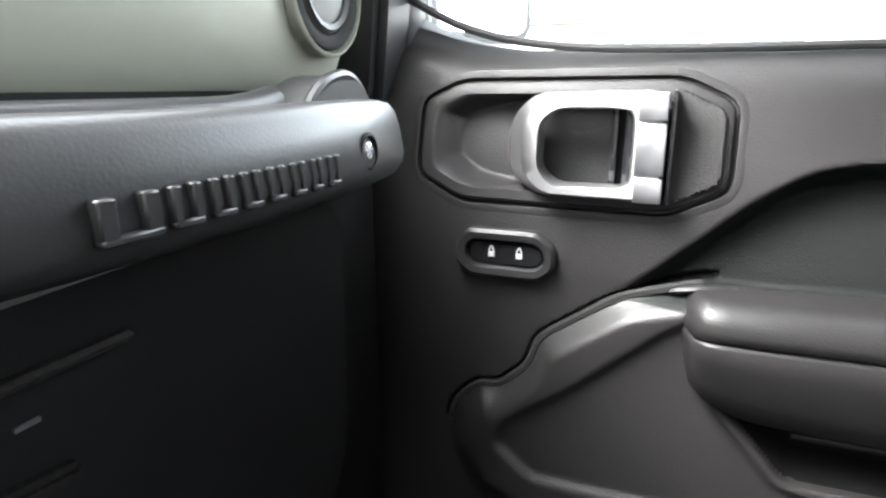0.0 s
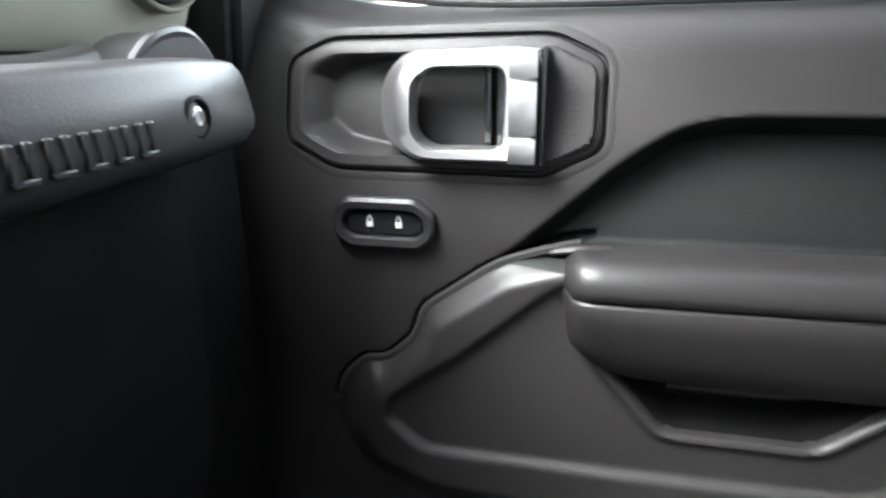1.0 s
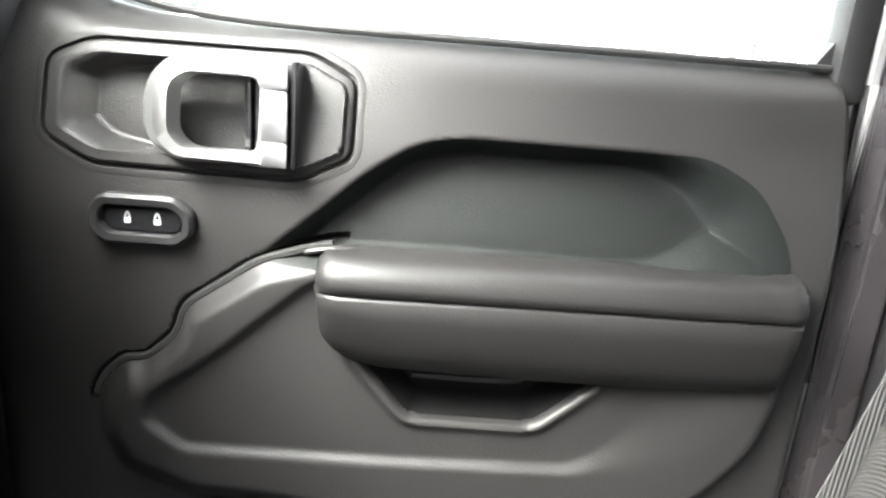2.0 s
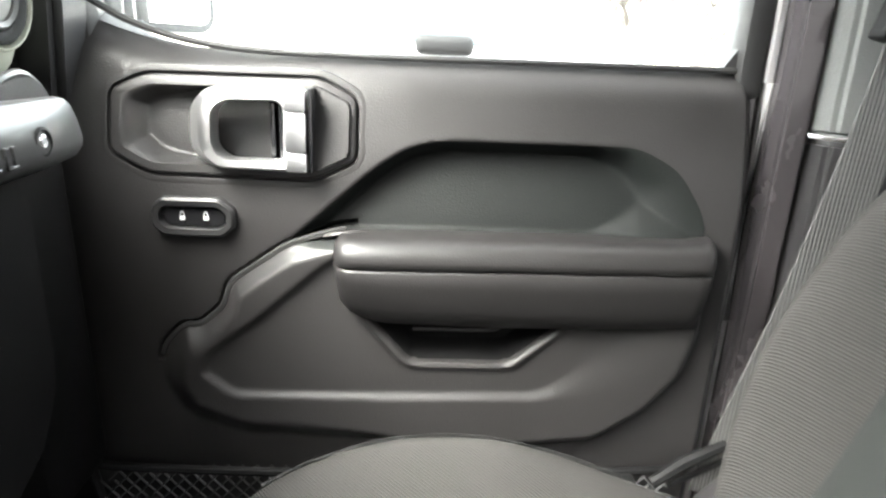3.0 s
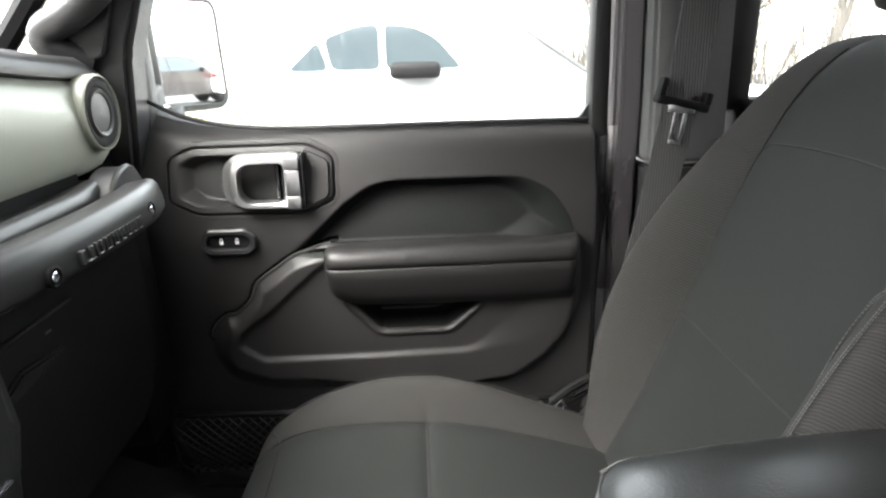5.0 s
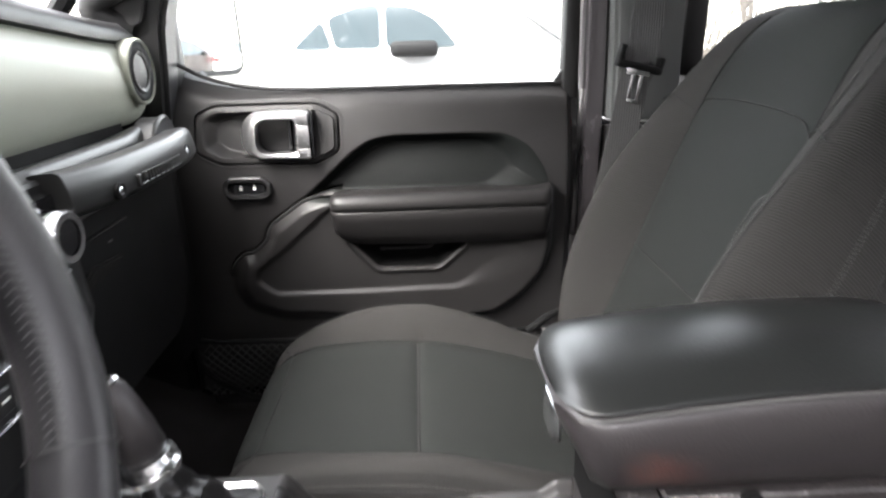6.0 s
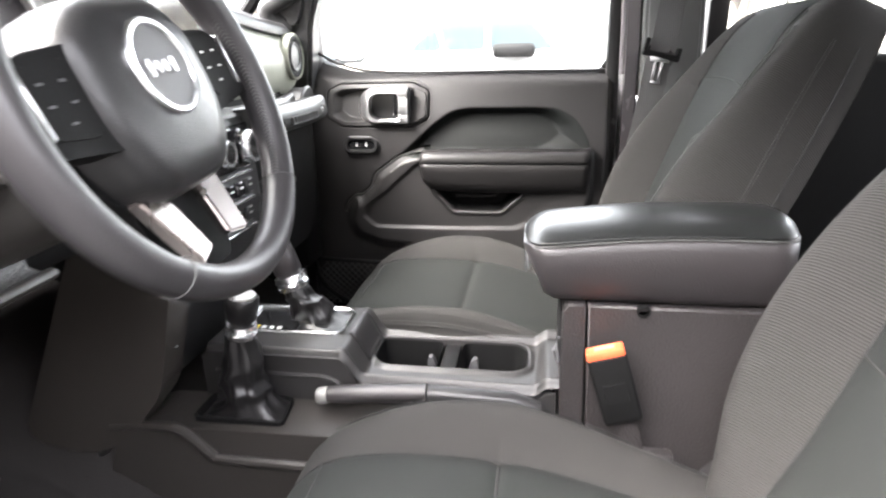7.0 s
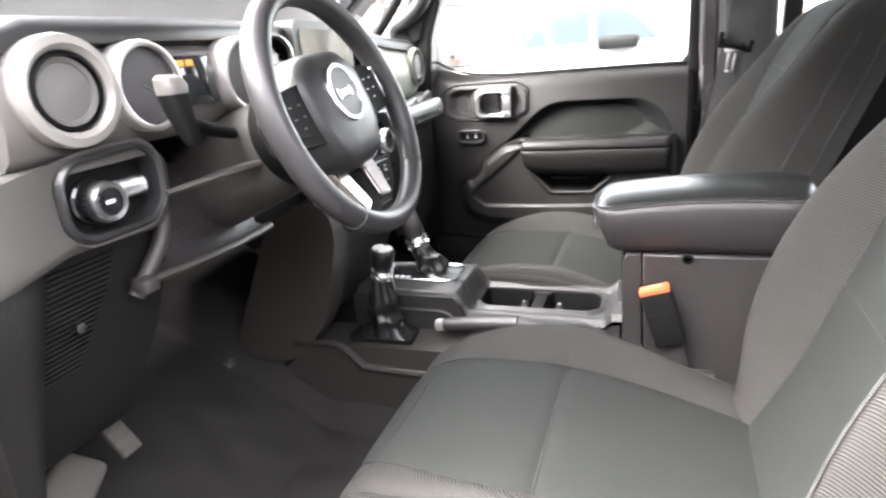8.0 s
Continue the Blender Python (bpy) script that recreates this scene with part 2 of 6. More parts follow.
def inset(poly, d):
    """An outline moved inwards by d (any winding)."""
    area = sum(a[0] * b[1] - b[0] * a[1] for a, b in zip(poly, poly[1:] + poly[:1]))
    sgn = 1 if area > 0 else -1
    out = []
    for i, p in enumerate(poly):
        a, b = poly[i - 1], poly[(i + 1) % len(poly)]
        n1 = Vector((-(p[1] - a[1]), p[0] - a[0])).normalized() * sgn
        n2 = Vector((-(b[1] - p[1]), b[0] - p[0])).normalized() * sgn
        n = (n1 + n2)
        n = n.normalized() * (d / max(0.4, n.normalized().dot(n1)))
        out.append((p[0] + n.x, p[1] + n.y))
    return out


def sdf(px, pz, poly):
    """Distance to an outline on grids: positive inside."""
    d = np.full(px.shape, 1e9)
    inside = np.zeros(px.shape, bool)
    for (x0, z0), (x1, z1) in zip(poly, poly[1:] + poly[:1]):
        ex, ez = x1 - x0, z1 - z0
        t = np.clip(((px - x0) * ex + (pz - z0) * ez) / (ex * ex + ez * ez + 1e-12), 0, 1)
        d = np.minimum(d, np.hypot(px - x0 - t * ex, pz - z0 - t * ez))
        hit = ((z0 > pz) != (z1 > pz)) & (px < ex * (pz - z0) / (ez if abs(ez) > 1e-9 else 1e-9) + x0)
        inside ^= hit
    return np.where(inside, d, -d)


def step(a, b, v):
    t = np.clip((v - a) / (b - a), 0, 1)
    return t * t * (3 - 2 * t)


def sheet(bm, X, Y, Z, keep=None):
    """A mesh from three grids of coordinates."""
    n, k = X.shape
    vs = [[bm.verts.new((X[i, j], Y[i, j], Z[i, j])) for j in range(k)] for i in range(n)]
    for i in range(n - 1):
        for j in range(k - 1):
            if keep is None or keep[i, j]:
                bm.faces.new((vs[i][j], vs[i + 1][j], vs[i + 1][j + 1], vs[i][j + 1]))
    loose = [v for v in bm.verts if not v.link_faces]
    if loose:
        bmesh.ops.delete(bm, geom=loose, context="VERTS")
    return bm


def solid(ob, thickness, offset=1.0):
    m = ob.modifiers.new("thickness", "SOLIDIFY")
    m.thickness, m.offset = thickness, offset
    return ob


# ---- ground and cabin shell ----
GROUND = -0.50
bm = bmesh.new()
g = np.concatenate([-np.geomspace(3000, 6, 18), np.linspace(-5, 5, 21), np.geomspace(6, 3000, 18)])
X, Y = np.meshgrid(g, g, indexing="ij")
sheet(bm, X, Y, np.full(X.shape, GROUND))
tagged(part("ground", bm, ASPHALT), "worn grey asphalt of a parking lot", "ground", kind="structure")

# carpeted floor with tunnel and toe board
xs, ys = np.linspace(-0.86, 1.6, 124), np.linspace(-0.72, 0.72, 97)
X, Y = np.meshgrid(xs, ys, indexing="ij")
tunnel = (1 - step(0.10, 0.19, np.abs(Y - 0.02)))
Z = 0.06 + 0.105 * tunnel + 0.62 * np.clip(-0.47 - X, 0, 1) ** 1.15 + 0.05 * step(-0.38, -0.5, X)
Z += 0.0025 * np.sin(X * 41 + np.sin(Y * 33) * 2) + 0.002 * np.sin(Y * 57 + X * 13)
bm = bmesh.new()
sheet(bm, X, Y, Z)
tagged(solid(part("floor", bm, CARPET), 0.03, -1), "dark charcoal carpet on the cabin floor", "floor", kind="structure")

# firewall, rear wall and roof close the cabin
tagged(part("wall_front", boxed(-0.92, -0.88, -0.78, 0.78, -0.1, 0.93), PLASTIC_BLACK_SHADE), "black firewall behind the dashboard", "wall", kind="structure")
bm = bmesh.new()
X, Y = np.meshgrid(np.linspace(-0.29, 2.0, 50), np.linspace(-0.72, 0.72, 25), indexing="ij")
sheet(bm, X, Y, 1.235 + 0.03 * (1 - (Y / 0.72) ** 2) + 0.02 * step(-0.29, 0.3, X))
tagged(solid(part("ceiling", bm, HEADLINER), 0.04), "grey fabric headliner under the hard top", "ceiling", kind="structure")

# tailgate wall with a rear window opening
bm = bmesh.new()
box(bm, 2.0, 2.06, -0.72, 0.72, 0.0, 0.78)
box(bm, 2.0, 2.06, -0.72, -0.55, 0.78, 1.3)
box(bm, 2.0, 2.06, 0.55, 0.72, 0.78, 1.3)
tagged(part("wall_back", bm, PLASTIC_BLACK_SHADE), "black tailgate wall with a wide rear window", "wall", kind="structure")


def sill(name, y0, y1):
    bm = bmesh.new()
    box(bm, -0.86, 2.0, y0, y1, -0.12, 0.105, 0.012)
    return tagged(part(name, bm, PAINT), "dark painted door sill of the car body", "sill", kind="structure")


sill("trim_sill_passenger", 0.70, 0.80)
sill("trim_sill_driver", -0.80, -0.70)

# driver's side: pillars round the open door, and the closed rear quarter behind it
bm = bmesh.new()
box(bm, -0.86, -0.62, -0.78, -0.72, -0.1, 0.9, 0.01)
tagged(part("wall_cowl_driver", bm, PAINT), "dark painted cowl side panel", "wall", kind="structure")
bm = bmesh.new()
box(bm, 0.66, 2.0, -0.78, -0.72, 0.1, 0.80, 0.01)
box(bm, 0.66, 0.78, -0.78, -0.68, 0.80, 1.26, 0.01)
box(bm, 1.25, 1.33, -0.78, -0.70, 0.80, 1.26, 0.01)
tagged(part("wall_driver_side", bm, PLASTIC), "black trimmed side wall behind the open door", "wall", kind="structure")
for side, s in (("driver", -1), ("passenger", 1)):
    bm = bmesh.new()
    loft(bm, [[(x - 0.035, s * (y - 0.03), z), (x + 0.035, s * (y - 0.03), z), (x + 0.04, s * (y + 0.03), z), (x - 0.03, s * (y + 0.04), z)]
              for x, y, z in ((-0.462, 0.765, 0.70), (-0.446, 0.755, 0.80), (-0.432, 0.745, 0.90), (-0.370, 0.730, 1.05), (-0.310, 0.71, 1.25))])
    bmesh.ops.bevel(bm, geom=bm.edges[:], offset=0.01, segments=2, affect="EDGES")
    tagged(part("trim_a_pillar_" + side, bm, PLASTIC_SOFT), "black plastic windscreen pillar trim", "pillar", kind="structure")
for side, s in (("driver", -1), ("passenger", 1)):
    bm = bmesh.new()
    tube(bm, [(-0.66, s * 0.735, 0.83), (-0.585, s * 0.725, 0.92), (-0.50, s * 0.712, 1.01), (-0.42, s * 0.70, 1.10), (-0.32, s * 0.70, 1.22)], 0.018, 8)
    tagged(part("trim_windscreen_frame_" + side, bm, PLASTIC_BLACK_SHADE), "slanted black windscreen frame", "pillar", kind="structure")
bm = bmesh.new()
box(bm, -0.33, -0.28, -0.72, 0.72, 1.205, 1.26, 0.012)
tagged(part("trim_header", bm, PLASTIC_SOFT), "black windscreen header rail", "trim", kind="structure")
bm = bmesh.new()
X, Y = np.meshgrid(np.linspace(0, 1, 8), np.linspace(-0.70, 0.70, 20), indexing="ij")
sheet(bm, -0.70 + X * 0.38 - 0.05 * (1 - (Y / 0.7) ** 2), Y, 0.90 + X * 0.33)
ob = tagged(part("window_windscreen", bm, GLASS), "clear curved windscreen glass", "windscreen", kind="structure")
ob.visible_shadow = False

# the kick panel's near black carries the footwell's shade
tagged(part("wall_kick_passenger", boxed(-0.90, -0.462, 0.70, 0.815, -0.1, 0.86, 0.02, 2), PLASTIC_BLACK_SHADE), "black kick panel beside the footwell", "wall", kind="structure")
tagged(part("wall_kick_driver", boxed(-0.90, -0.40, -0.86, -0.775, -0.1, 0.90, 0.02, 2), PAINT), "dark painted hinge post of the open door", "wall", kind="structure")

# an unseen plain wall, added on the driver's side to cut low sky light
tagged(part("wall_light_block", boxed(-14.0, 16.0, -4.5, -4.2, GROUND, 3.2, 0.02, 1), WALLBLOCK), "added unseen dark wall that blocks low sky light", "wall", kind="structure")

# the driver's door, swung wide open beside the dashboard
bm = bmesh.new()
box(bm, 0.0, 0.98, -0.06, 0.0, -0.02, 0.76, 0.02, 3)
box(bm, 0.0, 0.05, -0.05, -0.01, 0.76, 1.22, 0.01, 2)
box(bm, 0.93, 0.98, -0.05, -0.01, 0.76, 1.22, 0.01, 2)
box(bm, 0.0, 0.98, -0.05, -0.01, 1.18, 1.23, 0.01, 2)
tagged(part("wall_open_door", bm, PLASTIC, at=Matrix.Translation((-0.47, -0.87, 0)) @ Matrix.Rotation(radians(-66), 4, "Z")), "open black driver's door beside the dashboard", "door", kind="structure")

# ---- passenger door ----
def door_y(z):
    """The trim's plane: upright below, leaning outwards to the window line."""
    return 0.722 + 0.05 * np.clip((z - 0.57) / 0.21, 0, 1.3) ** 1.7


door = thing("passenger_door", "closed car door with black trim, satin chrome handle and window", "door", (0, 0.74, 0.1))
BEZEL = [(-0.381, 0.729), (-0.342, 0.747), (-0.142, 0.748), (-0.098, 0.727), (-0.098, 0.655), (-0.147, 0.632), (-0.334, 0.634), (-0.381, 0.658)]
LOWER = round_poly([(-0.112, 0.578), (-0.180, 0.557), (-0.252, 0.506), (-0.259, 0.476), (-0.290, 0.449), (-0.310, 0.449), (-0.337, 0.423), (-0.346, 0.372),
                    (-0.322, 0.322), (-0.245, 0.290), (0.130, 0.280), (0.215, 0.294), (0.277, 0.338), (0.319, 0.392), (0.334, 0.446), (0.334, 0.578)], 0.016, 4)
FIELD = round_poly([(-0.138, 0.542), (-0.224, 0.466), (-0.287, 0.420), (-0.293, 0.390), (-0.252, 0.357), (-0.050, 0.357), (0.130, 0.361), (0.240, 0.372),
                    (0.300, 0.425), (0.318, 0.500), (0.318, 0.560), (-0.10, 0.560)], 0.012, 3)
RECESS = round_poly([(-0.190, 0.556), (-0.083, 0.650), (-0.040, 0.677), (0.0, 0.685), (0.232, 0.685), (0.282, 0.660), (0.316, 0.610), (0.330, 0.556)], 0.02, 4)
PULL = round_poly([(-0.092, 0.476), (-0.034, 0.409), (0.094, 0.409), (0.150, 0.458), (0.150, 0.476)], 0.012, 3)


def door_top(x):
    """The window ledge; the sail towards the mirror climbs at the front."""
    return 0.774 + 0.075 * np.clip((-0.27 - x) / 0.20, 0, 1) ** 1.9


def door_relief(X, Z):
    """How far the trim stands proud of the door's plane."""
    h = np.zeros(X.shape)
    d = sdf(X, Z, LOWER)
    h += 0.020 * step(0.0, 1.0, d / (0.022 + 0.016 * step(0.46, 0.40, Z) * step(0.0, -0.2, X)))
    h -= 0.010 * step(-0.007, -0.003, d) * (1 - step(-0.001, 0.002, d)) * ((X < -0.10) & (Z > 0.40))
    h += 0.006 * np.exp(-((d - 0.010) / 0.007) ** 2) * step(0.12, 0.22, X) * step(0.56, 0.50, Z)   # bead round the rear corner
    h -= 0.007 * step(0.0, 1.0, sdf(X, Z, FIELD) / (0.012 + 0.07 * step(0.12, 0.24, X)))
    d = sdf(X, Z, RECESS)
    soft = 0.022 + 0.065 * step(0.17, 0.30, X)
    h -= (0.020 + 0.016 * step(0.55, 0.68, Z)) * step(0.0, 1.0, d / soft) * (Z > 0.545)
    d = sdf(X, Z, PULL)
    h += 0.005 * np.exp(-((d + 0.002) / 0.005) ** 2)
    h -= 0.060 * step(0.003, 0.012, d)
    h -= 0.034 * step(-0.003, 0.001, sdf(X, Z, BEZEL))
    h -= 0.030 * np.clip((Z - (door_top(X) - 0.050)) / 0.050, 0, 1) ** 2.6     # rounded window ledge
    h -= 0.02 * step(-0.445, -0.470, X)
    h -= 0.018 * step(0.30, 0.118, Z)                            # the foot of the panel runs back
    h -= 0.018 * step(0.356, 0.372, X)
    return h


xs = np.linspace(-0.470, 0.372, 282)
zs = np.linspace(0.118, 0.800, 229)
X, Z = np.meshgrid(xs, zs, indexing="ij")
Z = 0.118 + (Z - 0.118) / (0.800 - 0.118) * (door_top(X) - 0.118)
bm = bmesh.new()
sheet(bm, X, door_y(Z) - door_relief(X, Z), Z)
panel = part("trim_panel", bm, DOORTRIM, None, "black grained plastic door trim")
# vinyl skin in the recess, following its soft edge; its colour also holds the recess's shade
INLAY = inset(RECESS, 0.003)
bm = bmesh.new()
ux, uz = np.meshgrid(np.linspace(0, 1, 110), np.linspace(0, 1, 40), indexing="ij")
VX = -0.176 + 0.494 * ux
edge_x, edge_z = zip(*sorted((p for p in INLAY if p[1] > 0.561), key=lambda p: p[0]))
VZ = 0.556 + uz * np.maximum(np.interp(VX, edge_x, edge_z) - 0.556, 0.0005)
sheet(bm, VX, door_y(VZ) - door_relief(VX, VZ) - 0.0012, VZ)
vinyl = part("vinyl_insert", bm, INSERT_SHADED, None, "vinyl insert in the door recess, darkened for shade")
# cup behind the pull, near black to hold the hollow's shade
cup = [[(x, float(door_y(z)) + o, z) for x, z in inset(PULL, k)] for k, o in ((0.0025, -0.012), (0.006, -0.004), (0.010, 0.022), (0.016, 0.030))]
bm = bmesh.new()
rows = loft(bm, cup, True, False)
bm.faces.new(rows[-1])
pullcup = part("pull_cup", bm, PLASTIC_BLACK_SHADE, None, "pull cup with the hollow's shade in its near black")

joint = [(x, float(door_y(z)) + 0.002, z) for x, z in LOWER if (x < -0.105 and z > 0.405)]
bm = bmesh.new()
tube(bm, joint, 0.0042, 6, up=(0, 1, 0))
joint_ob = part("panel_joint", bm, SEAM, None)
# handle bezel: a dished octagon with a raised block behind the handle
def ring_loops(loops):
    bm = bmesh.new()
    rows = [[bm.verts.new(p) for p in l] for l in loops]
    n = len(rows[0])
    for a, b in zip(rows, rows[1:] + rows[:1]):
        for i in range(n):
            j = (i + 1) % n
            bm.faces.new((a[i], a[j], b[j], b[i]))
    return bm


loops = []
for k, out_y in ((-0.0085, 0.006), (-0.0080, -0.0003), (-0.0040, -0.0012), (-0.0012, -0.0008), (0.0, 0.005), (0.0018, 0.005), (0.0032, -0.0025), (0.0055, -0.0040), (0.0135, -0.0040), (0.0160, 0.012), (0.0170, 0.03), (0.0, 0.03)):
    loops.append([(x, float(door_y(z)) + out_y, z) for x, z in inset(round_poly(BEZEL, 0.012, 3), k)])
rimob = part("bezel_rim", ring_loops(loops), DOORTRIM, None, "", sharp=30)
xs, zs = np.linspace(-0.370, -0.106, 133), np.linspace(0.643, 0.738, 48)
X, Z = np.meshgrid(xs, zs, indexing="ij")
DISH = round_poly([(-0.366, 0.722), (-0.335, 0.736), (-0.149, 0.737), (-0.149, 0.642), (-0.332, 0.644), (-0.366, 0.664)], 0.012, 3)
dd = sdf(X, Z, DISH)
h = 0.004 - 0.026 * step(0.0, 1.0, dd / (0.009 + 0.018 * step(-0.27, -0.37, X))) + 0.006 * step(-0.149, -0.147, X)
h -= 0.05 * (1 - step(-0.004, 0.0, sdf(X, Z, inset(round_poly(BEZEL, 0.012, 3), 0.010))))
bm = bmesh.new()
sheet(bm, X, door_y(Z) - h, Z)
bezel = part("handle_bezel", bm, DOORTRIM, None, "dished black plastic handle surround")
rimob.parent = bezel

# chrome pull handle: a rounded D with an open middle and a hinge column
OUT = [(-0.290, 0.712), (-0.266, 0.735), (-0.150, 0.737), (-0.150, 0.644), (-0.262, 0.645), (-0.290, 0.664)]
INN = [(-0.257, 0.710), (-0.242, 0.721), (-0.178, 0.722), (-0.178, 0.657), (-0.242, 0.657), (-0.257, 0.670)]


def rim(poly, r, y, grow=0.0, back=0.0, slide=0.0):
    """back: how far the front end of the handle curls away; slide: how far its face is set in there."""
    out = []
    for x, z in round_poly(inset(poly, -grow) if grow else poly, r, 4):
        curl = max(0.0, min(1.0, (-0.225 - x) / 0.065))
        out.append((x + slide * curl, y + back * curl ** 1.6 + 0.5 * (float(door_y(z)) - 0.735), z))
    return out


bm = ring_loops([rim(OUT, 0.02, 0.735, 0.0, 0.012), rim(OUT, 0.02, 0.720, 0.0, 0.016, 0.001), rim(OUT, 0.018, 0.7095, -0.003, 0.010, 0.013),
                 rim(OUT, 0.018, 0.7055, -0.005, 0.006, 0.0165), rim(INN, 0.014, 0.706, 0.002, 0.006, 0.003), rim(INN, 0.012, 0.709, 0.0, 0.011), rim(INN, 0.012, 0.733, 0.0, 0.011)])
handle = part("door_handle", bm, HANDLE, None, "satin chrome inside door handle", sharp=50)
bm = bmesh.new()
for z0, z1 in ((0.646, 0.667), (0.6685, 0.711), (0.7125, 0.735)):
    box(bm, -0.1745, -0.1515, 0.7035, 0.725, z0, z1, 0.0015)
hinge = part("hinge_column", bm, HANDLE, handle, "chrome hinge column")
bm = bmesh.new()
box(bm, -0.186, -0.179, 0.728, 0.762, 0.655, 0.724, 0.002)
box(bm, -0.198, -0.192, 0.736, 0.765, 0.652, 0.727, 0.002)
box(bm, -0.149, -0.1455, 0.708, 0.745, 0.645, 0.737, 0.001)
part("handle_slot", bm, GLOSS, handle, "black slot behind the handle")

# lock switch
SW = [(-0.321, 0.611), (-0.255, 0.611), (-0.238, 0.598), (-0.238, 0.577), (-0.252, 0.565), (-0.318, 0.565), (-0.333, 0.577), (-0.333, 0.598)]
yb = 0.722
o0, o1, i1, i0 = (round_poly(inset(SW, k), 0.005, 3) for k in (0.0, 0.003, 0.009, 0.012))
bm = ring_loops([[(x, yb + 0.004, z) for x, z in o0], [(x, yb - 0.007, z) for x, z in o0], [(x, yb - 0.0105, z) for x, z in o1],
                 [(x, yb - 0.0095, z) for x, z in i1], [(x, yb + 0.001, z) for x, z in i0], [(x, yb + 0.006, z) for x, z in i0]])
switch = part("lock_switch", bm, PLASTIC_SOFT, None, "black lock switch with two white padlock marks")
bm = prism(bmesh.new(), round_poly(inset(SW, 0.0125), 0.004, 3), "y", yb - 0.004, yb + 0.004, 0.001)
part("rocker", bm, GLOSS, switch)
for cx in (-0.2985, -0.2715):
    bm = bmesh.new()
    box(bm, cx - 0.0030, cx + 0.0030, yb - 0.0056, yb - 0.003, 0.5840, 0.5890, 0.0005)
    tube(bm, [(cx - 0.0024 + 0.0048 * k / 6, yb - 0.0046, 0.5895 + 0.0052 * math.sin(math.pi * k / 6)) for k in range(7)], 0.0007, 5)
    part("padlock_mark", bm, WHITEICON, switch)

# armrest: padded top over a deep body, rounded at both ends
def arm_section(x, topz, botz, seamz, depth, upper):
    """One slice of the pad (above the seam) or of the body (below it)."""
    yb, yf = 0.742, 0.722 - depth
    if upper:
        return [(x, yb, seamz), (x, yf + 0.002, seamz), (x, yf - 0.0005, seamz + 0.002), (x, yf - 0.002, seamz + 0.010), (x, yf + 0.003, topz - 0.008),
                (x, yf + 0.011, topz - 0.001), (x, yf + 0.03, topz + 0.001), (x, yb, topz - 0.001)]
    k = seamz - botz
    return [(x, yb, botz + 0.006), (x, yf + 0.034, botz), (x, yf + 0.020, botz + 0.06 * k), (x, yf + 0.008, botz + 0.35 * k), (x, yf + 0.001, botz + 0.72 * k),
            (x, yf - 0.001, seamz - 0.004), (x, yf + 0.0015, seamz - 0.0008), (x, yb, seamz - 0.001)]


arm_rows = []
for k in range(41):
    u = k / 40
    x = -0.127 + 0.448 * u
    nose, tail, taper = min(1, u / 0.045), min(1, (1 - u) / 0.03), min(1, u / 0.16)
    fn, ft, fs = math.sqrt(max(0, 1 - (1 - nose) ** 2)), math.sqrt(max(0, 1 - (1 - tail) ** 2)), math.sqrt(max(0, 1 - (1 - taper) ** 2))
    depth = 0.010 + 0.042 * fn * (0.86 + 0.14 * fs) * (0.6 + 0.4 * ft)
    bot = 0.538 - 0.068 * (0.25 + 0.75 * fs) * (0.8 + 0.2 * ft) - 0.006 * math.sin(math.pi * u)
    arm_rows.append((x, 0.560 + 0.014 * min(1, fn * 1.4) + 0.003 * u - 0.004 * (1 - ft) + 0.008 * max(0.0, (u - 0.93) / 0.07) ** 2, bot, 0.5445 + 0.003 * u, depth))
for nm, up in (("pad", True), ("body", False)):
    bm = bmesh.new()
    loft(bm, [arm_section(*r, up) for r in arm_rows])
    o = part("armrest_" + nm, bm, ARMVINYL, None, "stitched black vinyl pad" if up else "", sharp=60)
    adopt(door, o)
# nose cover where the pad meets the panel
bm = bmesh.new()
tube(bm, smooth_path([(-0.138, 0.724, 0.567), (-0.122, 0.719, 0.572), (-0.106, 0.719, 0.574), (-0.088, 0.728, 0.572), (-0.078, 0.745, 0.565)], 5), [0.003] + [0.005] * 19 + [0.003], 8, flat=0.7)
nose = part("armrest_nose", bm, DOORTRIM, None)
bm = bmesh.new()
tube(bm, smooth_path([(-0.030, 0.722, 0.451), (0.062, 0.722, 0.451), (0.082, 0.722, 0.458), (0.096, 0.722, 0.468)], 4), 0.0035, 8)
grip = part("pull_grip", bm, DOORTRIM, None)
# net pocket along the foot of the door
net = bmesh.new()
for k in range(-9, 42):
    x0 = -0.43 + 0.0185 * k
    for sgn in (1, -1):
        a, b = (x0, 0.262), (x0 + sgn * 0.135, 0.127)
        pts = []
        for j in range(7):
            t = j / 6
            x, z = a[0] + (b[0] - a[0]) * t, a[1] + (b[1] - a[1]) * t
            if -0.43 < x < 0.33:
                pts.append((x, 0.690 + 0.012 * (1 - math.sin(math.pi * min(1, t + 0.1))), z))
        if len(pts) > 1:
            tube(net, pts, 0.0017, 4, False)
netob = part("net_pocket", net, RUBBER, None, "black diamond mesh of the door pocket")
bm = bmesh.new()
tube(bm, smooth_path([(-0.446, 0.715, 0.285), (-0.435, 0.688, 0.272), (-0.3, 0.684, 0.265), (0.0, 0.684, 0.262), (0.33, 0.70, 0.262)], 6), 0.0055, 8)
tube(bm, smooth_path([(-0.445, 0.71, 0.28), (-0.42, 0.69, 0.20), (-0.36, 0.69, 0.145), (-0.28, 0.69, 0.122), (0.0, 0.69, 0.118), (0.33, 0.70, 0.122)], 6), 0.006, 8)
netrail = part("pocket_rail", bm, PLASTIC_BLACK_SHADE, None)
